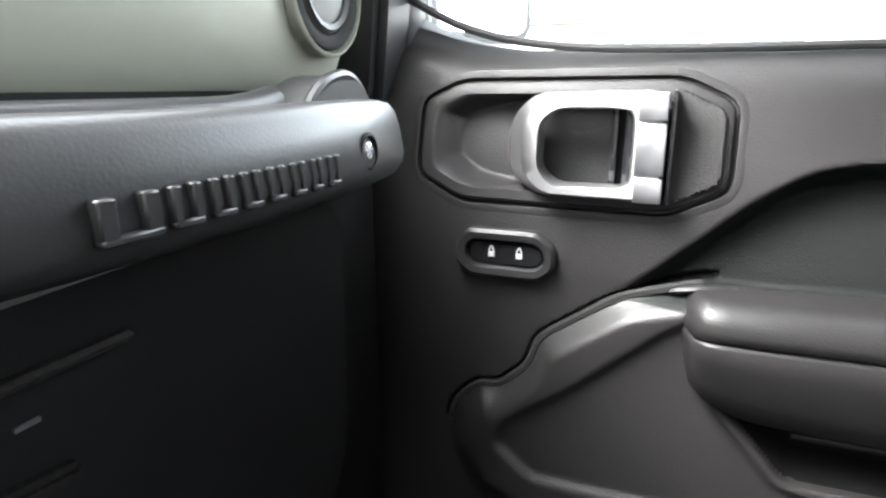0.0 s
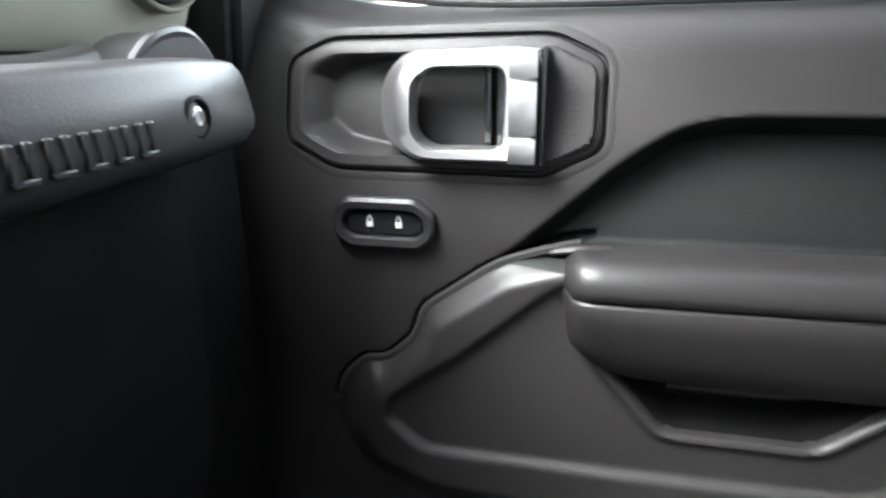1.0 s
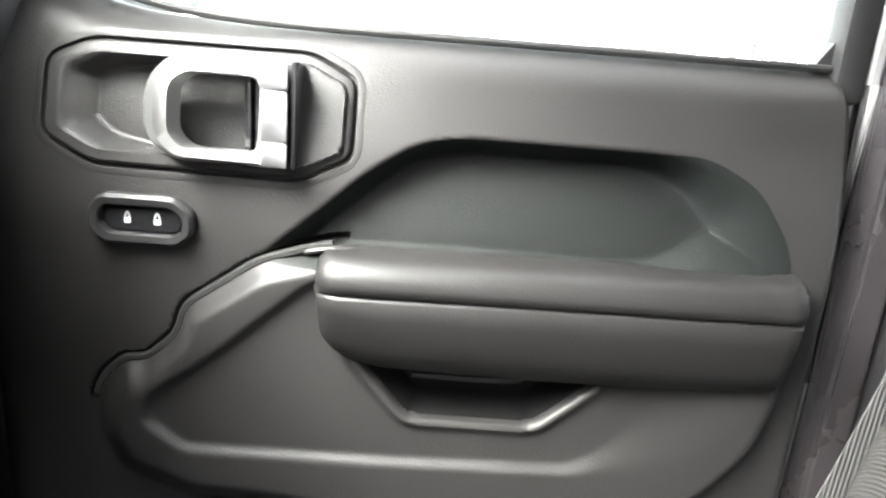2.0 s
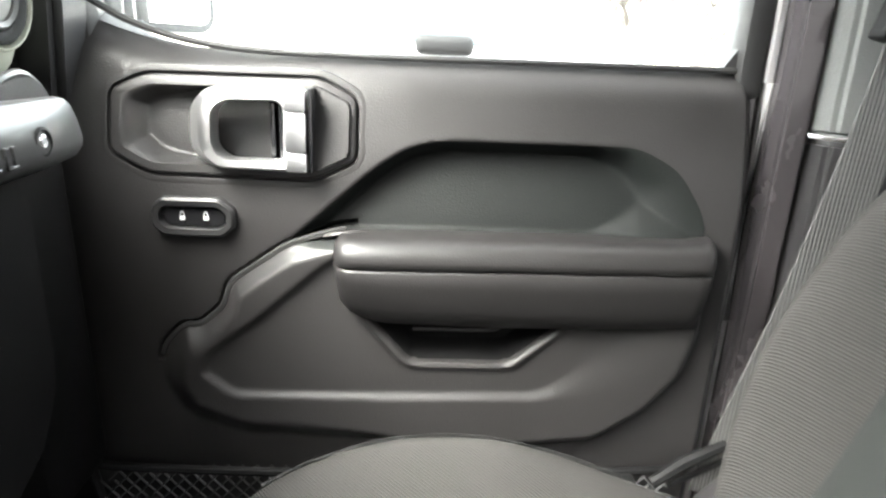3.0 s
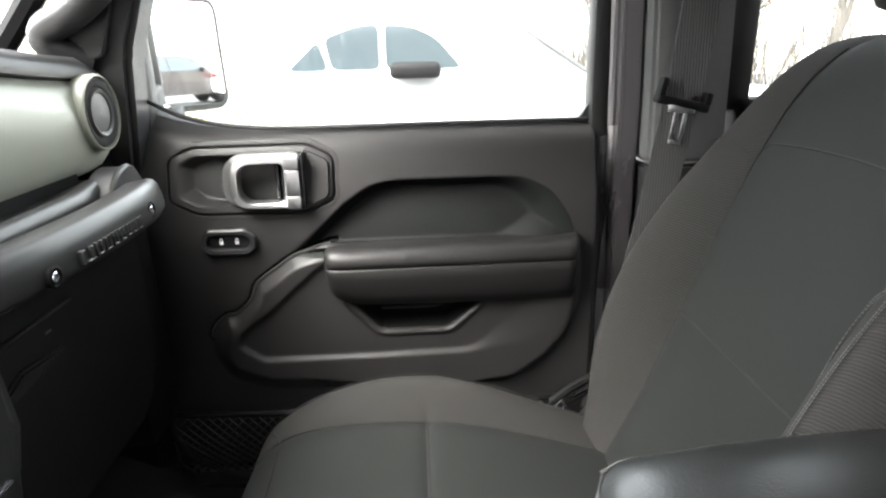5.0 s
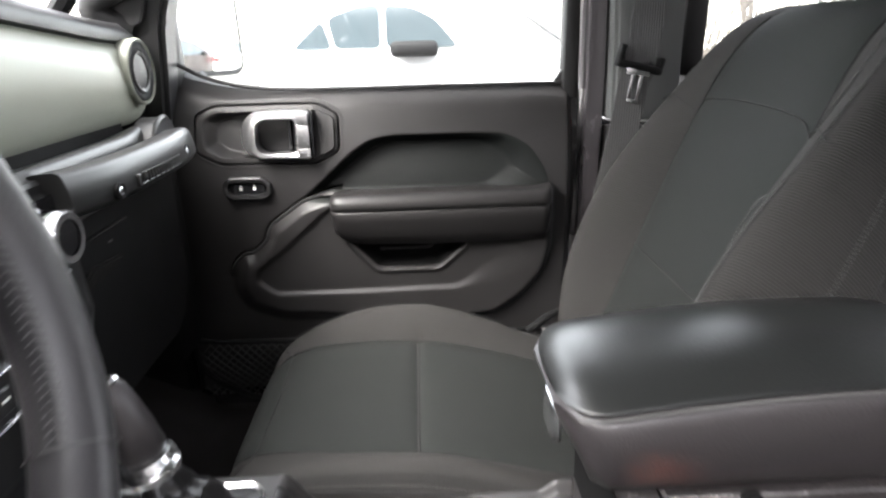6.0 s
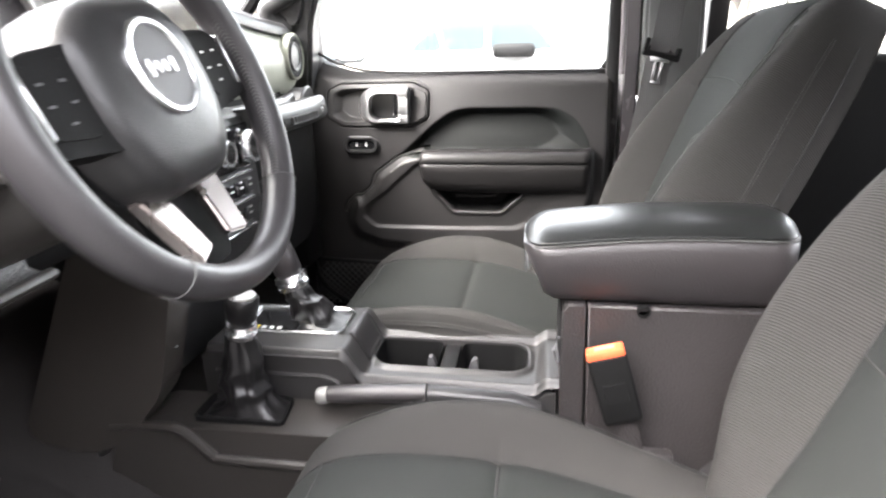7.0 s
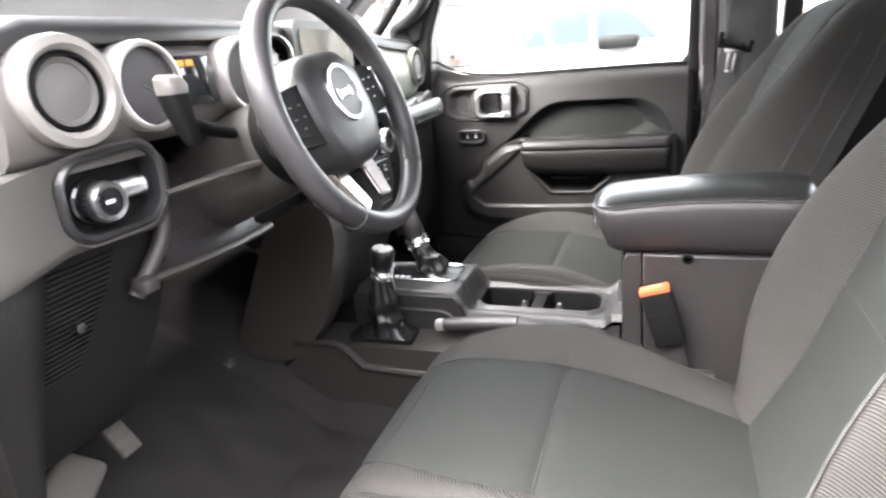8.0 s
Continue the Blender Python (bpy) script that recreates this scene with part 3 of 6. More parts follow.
# outer door shell, window frame, glass and seals
bm = boxed(-0.56, 0.43, 0.815, 0.87, 0.02, 0.765, 0.015, 3)
shell = part("door_shell", bm, PAINT, None, "dark painted outer door shell")
bm = bmesh.new()
box(bm, -0.452, -0.405, 0.772, 0.822, 0.74, 1.24, 0.008)
box(bm, 0.352, 0.384, 0.772, 0.822, 0.74, 1.24, 0.008)
box(bm, -0.452, 0.384, 0.772, 0.822, 1.20, 1.245, 0.008)
wframe = part("window_frame", bm, RUBBER, None, "black window frame with rubber run")
bm = bmesh.new()
tube(bm, smooth_path([(-0.440, 0.770, 0.848), (-0.40, 0.772, 0.822), (-0.345, 0.776, 0.795), (-0.27, 0.779, 0.778), (-0.15, 0.782, 0.772), (0.1, 0.784, 0.772), (0.352, 0.784, 0.772)], 5), 0.004, 8)
wseal = part("window_seal", bm, RUBBER, None)
tri_bm = prism(bmesh.new(), [(0.335, 0.772), (0.354, 0.772), (0.354, 0.800)], "y", 0.786, 0.80)
corner = part("window_corner", tri_bm, RUBBER, None)
bm = boxed(-0.43, 0.37, 0.795, 0.799, 0.70, 1.22)
pane = part("window_pane", bm, GLASS, None, "clear side window glass")
pane.visible_shadow = False
adopt(door, joint_ob, panel, vinyl, pullcup, bezel, handle, switch, nose, grip, netob, netrail, shell, wframe, wseal, corner, pane)

# ---- door post, belt and rear door ----
bm = bmesh.new()
# the seal's pale grey paints the bright highlight along the door edge
tube(bm, [(0.388, 0.775, 0.10), (0.390, 0.775, 0.45), (0.392, 0.778, 0.76), (0.384, 0.775, 1.0), (0.375, 0.765, 1.24)], 0.008, 8)
tagged(part("trim_door_seal", bm, PALESEAL), "rubber door seal, pale to hold its bright highlight", "seal", kind="structure")
bm = bmesh.new()
loft(bm, [[(0.396 + dx, 0.735, z), (0.425 + dx, 0.728, z), (0.432 + dx, 0.76, z), (0.43 + dx, 0.815, z), (0.375 + dx, 0.815, z), (0.375 + dx, 0.79, z), (0.396 + dx, 0.785, z)] for z, dx in ((0.10, 0.0), (0.5, 0.0), (0.8, -0.002), (1.25, -0.018))])
bmesh.ops.bevel(bm, geom=bm.edges[:], offset=0.004, segments=2, affect="EDGES")
tagged(part("trim_post_paint", bm, PAINT), "glossy dark painted door post", "pillar", kind="structure")
bm = bmesh.new()
loft(bm, [[(0.428 + dx, 0.735, z), (0.436 + dx, 0.705, z), (0.475 + dx, 0.69, z), (0.56 + dx, 0.70, z), (0.575 + dx, 0.74, z), (0.575 + dx, 0.80, z), (0.43 + dx, 0.80, z)]
          for z, dx in ((0.705, 0.0), (0.85, -0.003), (1.26, -0.02))])
bmesh.ops.bevel(bm, geom=bm.edges[:], offset=0.006, segments=2, affect="EDGES")
tagged(part("trim_post_upper", bm, PILLAR), "grey plastic upper door post cover", "pillar", kind="structure")
bm = bmesh.new()
loft(bm, [[(0.43, 0.74, z), (0.438, 0.712, z), (0.475, 0.698, z), (0.57, 0.705, z), (0.585, 0.80, z), (0.43, 0.80, z)] for z in (0.10, 0.4, 0.700)])
bmesh.ops.bevel(bm, geom=bm.edges[:], offset=0.006, segments=2, affect="EDGES")
tagged(part("trim_post_lower", bm, PLASTIC), "black plastic lower door post cover", "pillar", kind="structure")

reardoor = thing("rear_door", "closed rear car door with dark trim and window", "door", (0.95, 0.76, 0.1))
bm = boxed(0.60, 1.36, 0.735, 0.83, 0.10, 0.80, 0.02, 3)
rp = part("trim_panel", bm, PLASTIC_BLACK_SHADE)
bm = bmesh.new()
box(bm, 0.585, 0.632, 0.765, 0.83, 0.78, 1.25, 0.008)
box(bm, 1.30, 1.36, 0.765, 0.83, 0.78, 1.25, 0.008)
box(bm, 0.60, 1.36, 0.765, 0.83, 1.20, 1.25, 0.008)
rf = part("window_frame", bm, PLASTIC_SOFT)
bm = boxed(0.62, 1.32, 0.795, 0.799, 0.78, 1.22)
rg = part("window_pane", bm, GLASS)
rg.visible_shadow = False
adopt(reardoor, rp, rf, rg)
bm = bmesh.new()
box(bm, 1.36, 2.0, 0.735, 0.80, 0.1, 0.85)
box(bm, 1.36, 1.5, 0.735, 0.80, 0.85, 1.26)
tagged(part("wall_passenger_quarter", bm, PLASTIC), "black rear quarter trim", "wall", kind="structure")


def ribbon(bm, pts, width, thick=0.0015, normal=(0, -1, 0)):
    """A flat strap through points; its width lies across the way and the normal."""
    pts = [Vector(p) for p in pts]
    rings = []
    for i, p in enumerate(pts):
        d = (pts[min(i + 1, len(pts) - 1)] - pts[max(i - 1, 0)]).normalized()
        n = Vector(normal)
        s = d.cross(n).normalized() * width / 2
        n = s.cross(d).normalized() * thick
        rings.append([p - s - n, p + s - n, p + s + n, p - s + n])
    loft(bm, rings)
    return bm


belt = thing("seat_belt", "grey webbing seat belt with black guide and metal tongue", "seat belt", (0.47, 0.68, 0.78))
bm = ribbon(bmesh.new(), smooth_path([(0.512, 0.675, 1.20), (0.488, 0.668, 1.0), (0.465, 0.658, 0.815), (0.459, 0.652, 0.80)], 5), 0.058, 0.0009)
ribbon(bm, smooth_path([(0.457, 0.652, 0.80), (0.452, 0.650, 0.77), (0.438, 0.655, 0.66), (0.41, 0.66, 0.50), (0.38, 0.665, 0.36), (0.36, 0.67, 0.25)], 5), 0.056, 0.0009)
web = part("webbing", bm, WEB)
gm = Matrix.Translation((0.461, 0.652, 0.812)) @ Matrix.Rotation(radians(13), 4, "Y")
bm = bmesh.new()
box(bm, -0.043, 0.043, -0.013, 0.013, -0.013, 0.001, 0.005, 3, m=gm)
box(bm, -0.043, -0.032, -0.011, 0.011, -0.008, 0.027, 0.004, 2, m=gm)
box(bm, 0.032, 0.043, -0.011, 0.011, -0.008, 0.018, 0.004, 2, m=gm)
box(bm, -0.034, 0.034, 0.006, 0.011, -0.004, 0.012, 0.003, 2, m=gm)
guide = part("guide", bm, PLASTIC_BLACK_SHADE, None, "black plastic belt guide")
tm = Matrix.Translation((0.453, 0.642, 0.770)) @ Matrix.Rotation(radians(8), 4, "Y")
bm = bmesh.new()
box(bm, -0.022, 0.022, -0.0018, 0.0018, 0.022, 0.037, 0.0015, 2, m=tm)
box(bm, -0.0115, -0.0035, -0.0016, 0.0016, -0.020, 0.024, 0.0012, 2, m=tm)
box(bm, 0.0035, 0.0115, -0.0016, 0.0016, -0.020, 0.024, 0.0012, 2, m=tm)
box(bm, -0.0115, 0.0115, -0.0016, 0.0016, -0.026, -0.019, 0.0012, 2, m=tm)
tongue = part("tongue", bm, CHROME, None, "bright metal belt tongue")
adopt(belt, web, guide, tongue)

# ---- seats ----
CUSH_ROWS = [(-0.205, 0.150, 0.58), (-0.226, 0.190, 0.62), (-0.237, 0.235, 0.66), (-0.233, 0.275, 0.71), (-0.215, 0.305, 0.78), (-0.186, 0.324, 0.85), (-0.145, 0.335, 0.91),
             (-0.090, 0.338, 0.96), (-0.030, 0.336, 0.99), (0.025, 0.3335, 1.0), (0.039, 0.329, 1.0), (0.045, 0.3245, 1.0), (0.051, 0.329, 1.0), (0.066, 0.332, 1.0),
             (0.120, 0.322, 1.0), (0.190, 0.304, 1.0), (0.260, 0.283, 1.0), (0.330, 0.262, 0.99), (0.400, 0.242, 0.97), (0.460, 0.230, 0.94)]
HALF = 0.262


def cushion_point(row, j, side):
    """Half a slice of the cushion: j runs from the middle (0) to the foot of its flank."""
    x, zt, wf = row
    rise = 0.046 * float(step(-0.20, -0.01, np.array(x))) * (1 - 0.85 * float(step(0.06, 0.36, np.array(x))))
    w = HALF * wf
    foot = min(0.13, zt - 0.02)
    if j >= 4 and 0.02 < x < 0.07:
        zt = 0.3335 - 0.03 * (x - 0.02)
    ctrl = [(0.0, zt + 0.004), (0.30 * w, zt + 0.004), (0.55 * w, zt + 0.003), (0.62 * w, zt - 0.003), (0.69 * w, zt + 0.35 * rise), (0.82 * w, zt + 0.95 * rise),
            (0.92 * w, zt + 0.85 * rise), (0.985 * w, zt + 0.1 * rise), (1.0 * w, zt - 0.45 * (zt - foot)), (0.97 * w, foot)]
    y, z = ctrl[j]
    return (x, side * y, z)


def quads(bm, rows):
    vs = [[bm.verts.new(p) for p in r] for r in rows]
    for a, b in zip(vs, vs[1:]):
        for i in range(len(a) - 1):
            bm.faces.new((a[i], a[i + 1], b[i + 1], b[i]))
    return bm


def refine(ob, levels=2):
    m = ob.modifiers.new("rounding", "SUBSURF")
    m.levels = m.render_levels = levels
    return ob


BACK_LEAN = radians(23)
AX, BX = Vector((math.sin(BACK_LEAN), 0, math.cos(BACK_LEAN))), Vector((-math.cos(BACK_LEAN), 0, math.sin(BACK_LEAN)))
BACK_ROWS = [(-0.09, 0.90, 0.060, 0.01), (-0.03, 0.93, 0.055, 0.03), (0.02, 0.96, 0.050, 0.055), (0.08, 0.99, 0.046, 0.082), (0.15, 1.0, 0.050, 0.092), (0.22, 1.0, 0.056, 0.092), (0.30, 0.99, 0.062, 0.082),
             (0.38, 0.97, 0.068, 0.060), (0.45, 0.94, 0.072, 0.034), (0.52, 0.90, 0.072, 0.014), (0.58, 0.85, 0.064, 0.005), (0.625, 0.78, 0.046, 0.0), (0.652, 0.66, 0.018, 0.0), (0.660, 0.50, -0.012, 0.0)]


def back_point(row, j, side):
    t, wf, fc, rise = row
    w = HALF * wf
    ctrl = [(0.0, fc + 0.004), (0.30 * w, fc + 0.004), (0.53 * w, fc + 0.003), (0.61 * w, fc - 0.003), (0.69 * w, fc + 0.40 * rise), (0.81 * w, fc + 0.96 * rise),
            (0.91 * w, fc + 0.90 * rise), (0.985 * w, fc + 0.2 * rise - 0.01), (1.0 * w, -0.02), (0.97 * w, -0.05), (0.6 * w, -0.066), (0.0, -0.07)]
    y, f = ctrl[j]
    p = Vector((0.405, 0, 0.295)) + AX * t + BX * f
    return (p.x, side * y, p.z)


def between(fn, rows, key, j0, j1, k, side):
    """A place on a seat surface: between rows by key (x or t), and k of the way from column j0 to j1."""
    for a, b in zip(rows, rows[1:]):
        if a[0] <= key <= b[0]:
            u = (key - a[0]) / (b[0] - a[0])
            pa, pb = Vector(fn(a, j0, side)).lerp(Vector(fn(a, j1, side)), k), Vector(fn(b, j0, side)).lerp(Vector(fn(b, j1, side)), k)
            return pa.lerp(pb, u)
    return Vector(fn(rows[-1], j0, side))


def make_seat(name, label, at):
    seat = thing(name, label, "car seat", at)
    rows = CUSH_ROWS
    # cushion: the middle in smooth cloth, bolsters in ribbed cloth
    bm = bmesh.new()
    quads(bm, [[cushion_point(r, j, -1) for j in (3, 2, 1)] + [cushion_point(r, j, 1) for j in (0, 1, 2, 3)] for r in rows])
    refine(part("cushion_panel", bm, CLOTH, seat, "smooth grey cloth seat panel", sharp=180), 2)
    for s in (-1, 1):
        bm = bmesh.new()
        quads(bm, [[cushion_point(r, j, s) for j in range(3, 10)] for r in rows])
        refine(part("cushion_bolster", bm, MESHCLOTH, seat, "ribbed grey-brown cloth bolster", sharp=180), 2)
    bm = bmesh.new()
    quads(bm, [[back_point(r, j, -1) for j in (3, 2, 1)] + [back_point(r, j, 1) for j in (0, 1, 2, 3)] for r in BACK_ROWS])
    refine(part("backrest_panel", bm, CLOTH, seat, "smooth grey cloth backrest panel", sharp=180), 2)
    for s in (-1, 1):
        bm = bmesh.new()
        quads(bm, [[back_point(r, j, s) for j in range(3, 10)] for r in BACK_ROWS])
        refine(part("backrest_bolster", bm, MESHCLOTH, seat, "ribbed grey-brown cloth bolster", sharp=180), 2)
    bm = bmesh.new()
    quads(bm, [[back_point(r, j, -1) for j in (9, 10)] + [back_point(r, j, 1) for j in (11, 10, 9)] for r in BACK_ROWS])
    top = BACK_ROWS[-1]
    vs = [bm.verts.new(back_point(top, j, 1)) for j in range(0, 12)] + [bm.verts.new(back_point(top, j, -1)) for j in range(10, 0, -1)]
    bm.faces.new(vs)
    part("backrest_shell", bm, PLASTIC, seat, "black backrest rear cover", sharp=180)
    # seams
    def seam(fn, rws, line, r=0.0011, lift=0.0005, m=SEAM, nm="seam"):
        pts = []
        for key, j0, j1, k, s in line:
            pts.append(between(fn, rws, key, j0, j1, k, s))
        b = bmesh.new()
        tube(b, smooth_path([p + (Vector((0, 0, 1)) if fn is cushion_point else BX) * lift for p in pts], 4), r, 6)
        part(nm, b, m, seat)
    def stitches(fn, rws, line):
        """A run of short stitches along a line."""
        pts = smooth_path([between(fn, rws, key, j0, j1, k, s) + (Vector((0, 0, 1)) if fn is cushion_point else BX) * 0.0009 for key, j0, j1, k, s in line], 10)
        b = bmesh.new()
        for p, q2 in zip(pts, pts[1:]):
            d = (q2 - p).length
            if d < 1e-6:
                continue
            n = max(1, round(d / 0.0042))
            for k in range(n):
                tube(b, [p.lerp(q2, k / n), p.lerp(q2, (k + 0.62) / n)], 0.00045, 4)
        part("stitching", b, STITCH, seat, "pale double stitching")
    stitched = [[(t, 5, 6, 0.5, -1) for t in (0.10, 0.17, 0.24, 0.31, 0.38, 0.45, 0.52, 0.58)],
                [(0.13, 4, 5, 0.3, -1), (0.20, 4, 5, 0.25, -1), (0.27, 4, 5, 0.40, -1), (0.33, 4, 5, 0.7, -1), (0.37, 5, 6, 0.1, -1), (0.385, 5, 6, 0.45, -1)],
                [(t, 4, 5, 0.6, -1) for t in (0.46, 0.50, 0.54, 0.58, 0.61)],
                [(t, 7, 8, 0.5, -1) for t in (0.10, 0.2, 0.3, 0.4, 0.5, 0.58)]]
    for s in (-1, 1):
        seam(cushion_point, rows, [(x, 3, 3, 0, s) for x in (-0.22, -0.19, -0.15, -0.10, -0.02, 0.06, 0.15, 0.25, 0.35, 0.44)])
        seam(back_point, BACK_ROWS, [(t, 3, 3, 0, s) for t in (0.0, 0.06, 0.14, 0.22, 0.30, 0.38, 0.45, 0.52, 0.58, 0.62)])
        for line in stitched if s < 0 else []:
            seam(back_point, BACK_ROWS, line, 0.0009, 0.0006)
            for off in (-0.045, 0.045):
                stitches(back_point, BACK_ROWS, [(t, j0, j1, k + off * (1 if j0 < 7 else 0.6), s2) for t, j0, j1, k, s2 in line])
        seam(back_point, BACK_ROWS, [(0.455, 3, 4, 0.1, s), (0.46, 4, 4, 0.6, s), (0.465, 5, 5, 0.3, s), (0.455, 6, 6, 0.0, s)], 0.0009, 0.0005)
        for off in (-0.10, 0.10):
            seam(cushion_point, rows, [(x, 6, 7, 0.25 + off + 0.3 * lift, s) for x, lift in ((-0.17, -0.2), (-0.13, 0.0), (-0.05, 0.1), (0.05, 0.1), (0.15, 0.0), (0.22, -0.2))], 0.0006, 0.0016)
        stitches(cushion_point, rows, [(x, 6, 7, 0.55, s) for x in (-0.19, -0.13, -0.05, 0.05, 0.15, 0.25, 0.35)])
        seam(cushion_point, rows, [(x, 6, 7, 0.75, s) for x in (-0.19, -0.13, -0.05, 0.05, 0.15, 0.25, 0.35)], 0.0010, 0.0003)
        seam(back_point, BACK_ROWS, [(t, 8, 8, 0, s) for t in (0.04, 0.12, 0.2, 0.3, 0.4, 0.5, 0.58)], 0.0014, 0.0)
    seam(back_point, BACK_ROWS, [(0.212, 3, 3, 0, -1), (0.212, 2, 2, 0, -1), (0.212, 1, 1, 0, -1), (0.212, 0, 0, 0, 1), (0.212, 1, 1, 0, 1), (0.212, 2, 2, 0, 1), (0.212, 3, 3, 0, 1)], 0.0014, 0.0003)
    seam(back_point, BACK_ROWS, [(0.455, 3, 3, 0, -1), (0.475, 2, 2, 0, -1), (0.482, 1, 1, 0, -1), (0.484, 0, 0, 0, 1), (0.482, 1, 1, 0, 1), (0.475, 2, 2, 0, 1), (0.455, 3, 3, 0, 1)])
    seam(cushion_point, rows, [(0.045, 3, 3, 0, -1), (0.045, 2, 2, 0, -1), (0.045, 1, 1, 0, -1), (0.045, 0, 0, 0, 1), (0.045, 1, 1, 0, 1), (0.045, 2, 2, 0, 1), (0.045, 3, 3, 0, 1)], 0.0020, 0.0010)
    seam(cushion_point, rows, [(-0.205, 5, 5, 0, -1), (-0.185, 3, 3, 0, -1), (-0.178, 1, 1, 0, -1), (-0.176, 0, 0, 0, 1), (-0.178, 1, 1, 0, 1), (-0.185, 3, 3, 0, 1), (-0.205, 5, 5, 0, 1)], 0.0012)
    # headrest on two posts
    bm = bmesh.new()
    hm = Matrix.Translation((0.668, 0, 1.015)) @ Matrix.Rotation(radians(12), 4, "Y")
    loft(bm, [[hm @ Vector((hx * math.copysign(abs(math.cos(a)) ** 0.55, math.cos(a)), hy * math.copysign(abs(math.sin(a)) ** 0.55, math.sin(a)), z)) for a in (2 * math.pi * k / 28 for k in range(28))]
              for z, hx, hy in ((-0.096, 0.022, 0.105), (-0.090, 0.038, 0.125), (-0.07, 0.048, 0.138), (0.0, 0.052, 0.140), (0.06, 0.045, 0.130), (0.085, 0.030, 0.115), (0.092, 0.015, 0.095))])
    rest = part("headrest", bm, CLOTH, seat, "dark cloth headrest", sharp=60)
    for hy in (-0.07, 0.07):
        part("headrest_post", tube(bmesh.new(), [(0.632, hy, 0.86), (0.648, hy, 0.94)], 0.006, 10), CHROME, rest, "bright headrest post")
    # frame below and recliner cover
    part("seat_base", boxed(-0.17, 0.44, -0.215, 0.215, 0.10, 0.26, 0.02, 2), PLASTIC_BLACK_SHADE, seat)
    for s in (-1, 1):
        bm = bmesh.new()
        box(bm, -0.16, 0.46, s * 0.20 - 0.018, s * 0.20 + 0.018, 0.062, 0.10, 0.004)
        part("rail", bm, STEEL, seat, "steel seat rail")
        bm = prism(bmesh.new(), round_poly([(0.30, 0.17), (0.50, 0.17), (0.52, 0.28), (0.46, 0.36), (0.38, 0.32), (0.31, 0.24)], 0.03), "y", s * 0.262 - 0.012, s * 0.262 + 0.012, 0.004)
        part("recliner_cover", bm, PLASTIC, seat)
    return seat


SEAT_Y = 0.376
p_seat = make_seat("passenger_seat", "grey cloth front seat with ribbed bolsters, beside the door", (0, SEAT_Y, 0))
d_seat = copy_thing(p_seat, Matrix.Translation((0.104, -SEAT_Y, 0)))
d_seat.name = "driver_seat"
for o in (p_seat, d_seat):
    tagged(o, group="front seats")
tagged(d_seat, "grey cloth driver's seat with ribbed bolsters, slid further back")
# height lever beside the passenger seat
bm = bmesh.new()
tube(bm, [(0.27, 0.645, 0.285), (0.31, 0.652, 0.31), (0.36, 0.655, 0.335)], [0.007, 0.009, 0.006], 8)
box(bm, 0.225, 0.25, 0.635, 0.66, 0.272, 0.288, 0.003)
tube(bm, [(0.30, 0.66, 0.27), (0.36, 0.665, 0.30), (0.38, 0.665, 0.315)], 0.004, 6)
tagged(part("seat_lever", bm, PLASTIC_BLACK_SHADE), "dark worn metal seat adjusting lever beside the seat", "lever")

# ---- dashboard ----
dash = thing("dashboard", "black car dashboard with grey-green panel, round vents and grab bar", "dashboard", (-0.5, 0, 0.5))
made = []


def face_x(y):
    """The dashboard's rear face, a little nearer on the driver's side."""
    return -0.435 + 0.105 * float(step(0.25, -0.5, np.array(y)))


def lip_z(y):
    return 0.946 - 0.045 * float(step(0.1, 0.72, np.array(y)))


rings = []
for k in range(49):
    y = -0.715 + 1.43 * k / 48
    x, z = face_x(y), lip_z(y)
    e = max(0.0, abs(y) - 0.66) / 0.055
    rings.append([(-0.84, y, z - 0.03), (-0.66, y, z - 0.006 - 0.02 * e), (x - 0.07, y, z - 0.02 * e), (x - 0.015, y, z - 0.004 - 0.022 * e), (x - 0.001, y, z - 0.018 - 0.02 * e),
                  (x - 0.003, y, z - 0.034 - 0.012 * e), (x - 0.03, y, z - 0.042), (-0.84, y, z - 0.07)])
bm = bmesh.new()
loft(bm, rings)
made.append(part("top_pad", bm, PLASTIC_SOFT, None, "soft black dash top pad", sharp=60))
# passenger side panel in satin grey-green, rolled under at its foot
rings = []
for k in range(33):
    y = 0.175 + 0.553 * k / 32
    e = max(0.0, (y - 0.66) / 0.068)
    zt = lip_z(y) - 0.038
    x = -0.432 - 0.035 * e ** 2
    rings.append([(x - 0.06, y, zt), (x - 0.014, y, zt), (x - 0.002, y, zt - 0.012), (x + 0.006, y, zt - 0.04), (x + 0.008, y, 0.820), (x + 0.007, y, 0.795), (x + 0.003, y, 0.772), (x - 0.005, y, 0.753), (x - 0.017, y, 0.738), (x - 0.034, y, 0.728), (x - 0.07, y, 0.722)])
bm = bmesh.new()
loft(bm, rings)
made.append(part("side_panel", bm, SAGE, None, "satin grey-green painted dash panel", sharp=60))
# shelf below the panel and dash body, both with under-dash shade in their dark colour
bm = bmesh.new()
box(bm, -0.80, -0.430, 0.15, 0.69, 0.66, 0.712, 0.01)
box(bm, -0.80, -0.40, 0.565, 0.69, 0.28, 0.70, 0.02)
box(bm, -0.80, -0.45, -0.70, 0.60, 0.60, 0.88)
made.append(part("dash_body", bm, PLASTIC_BLACK_SHADE, None))


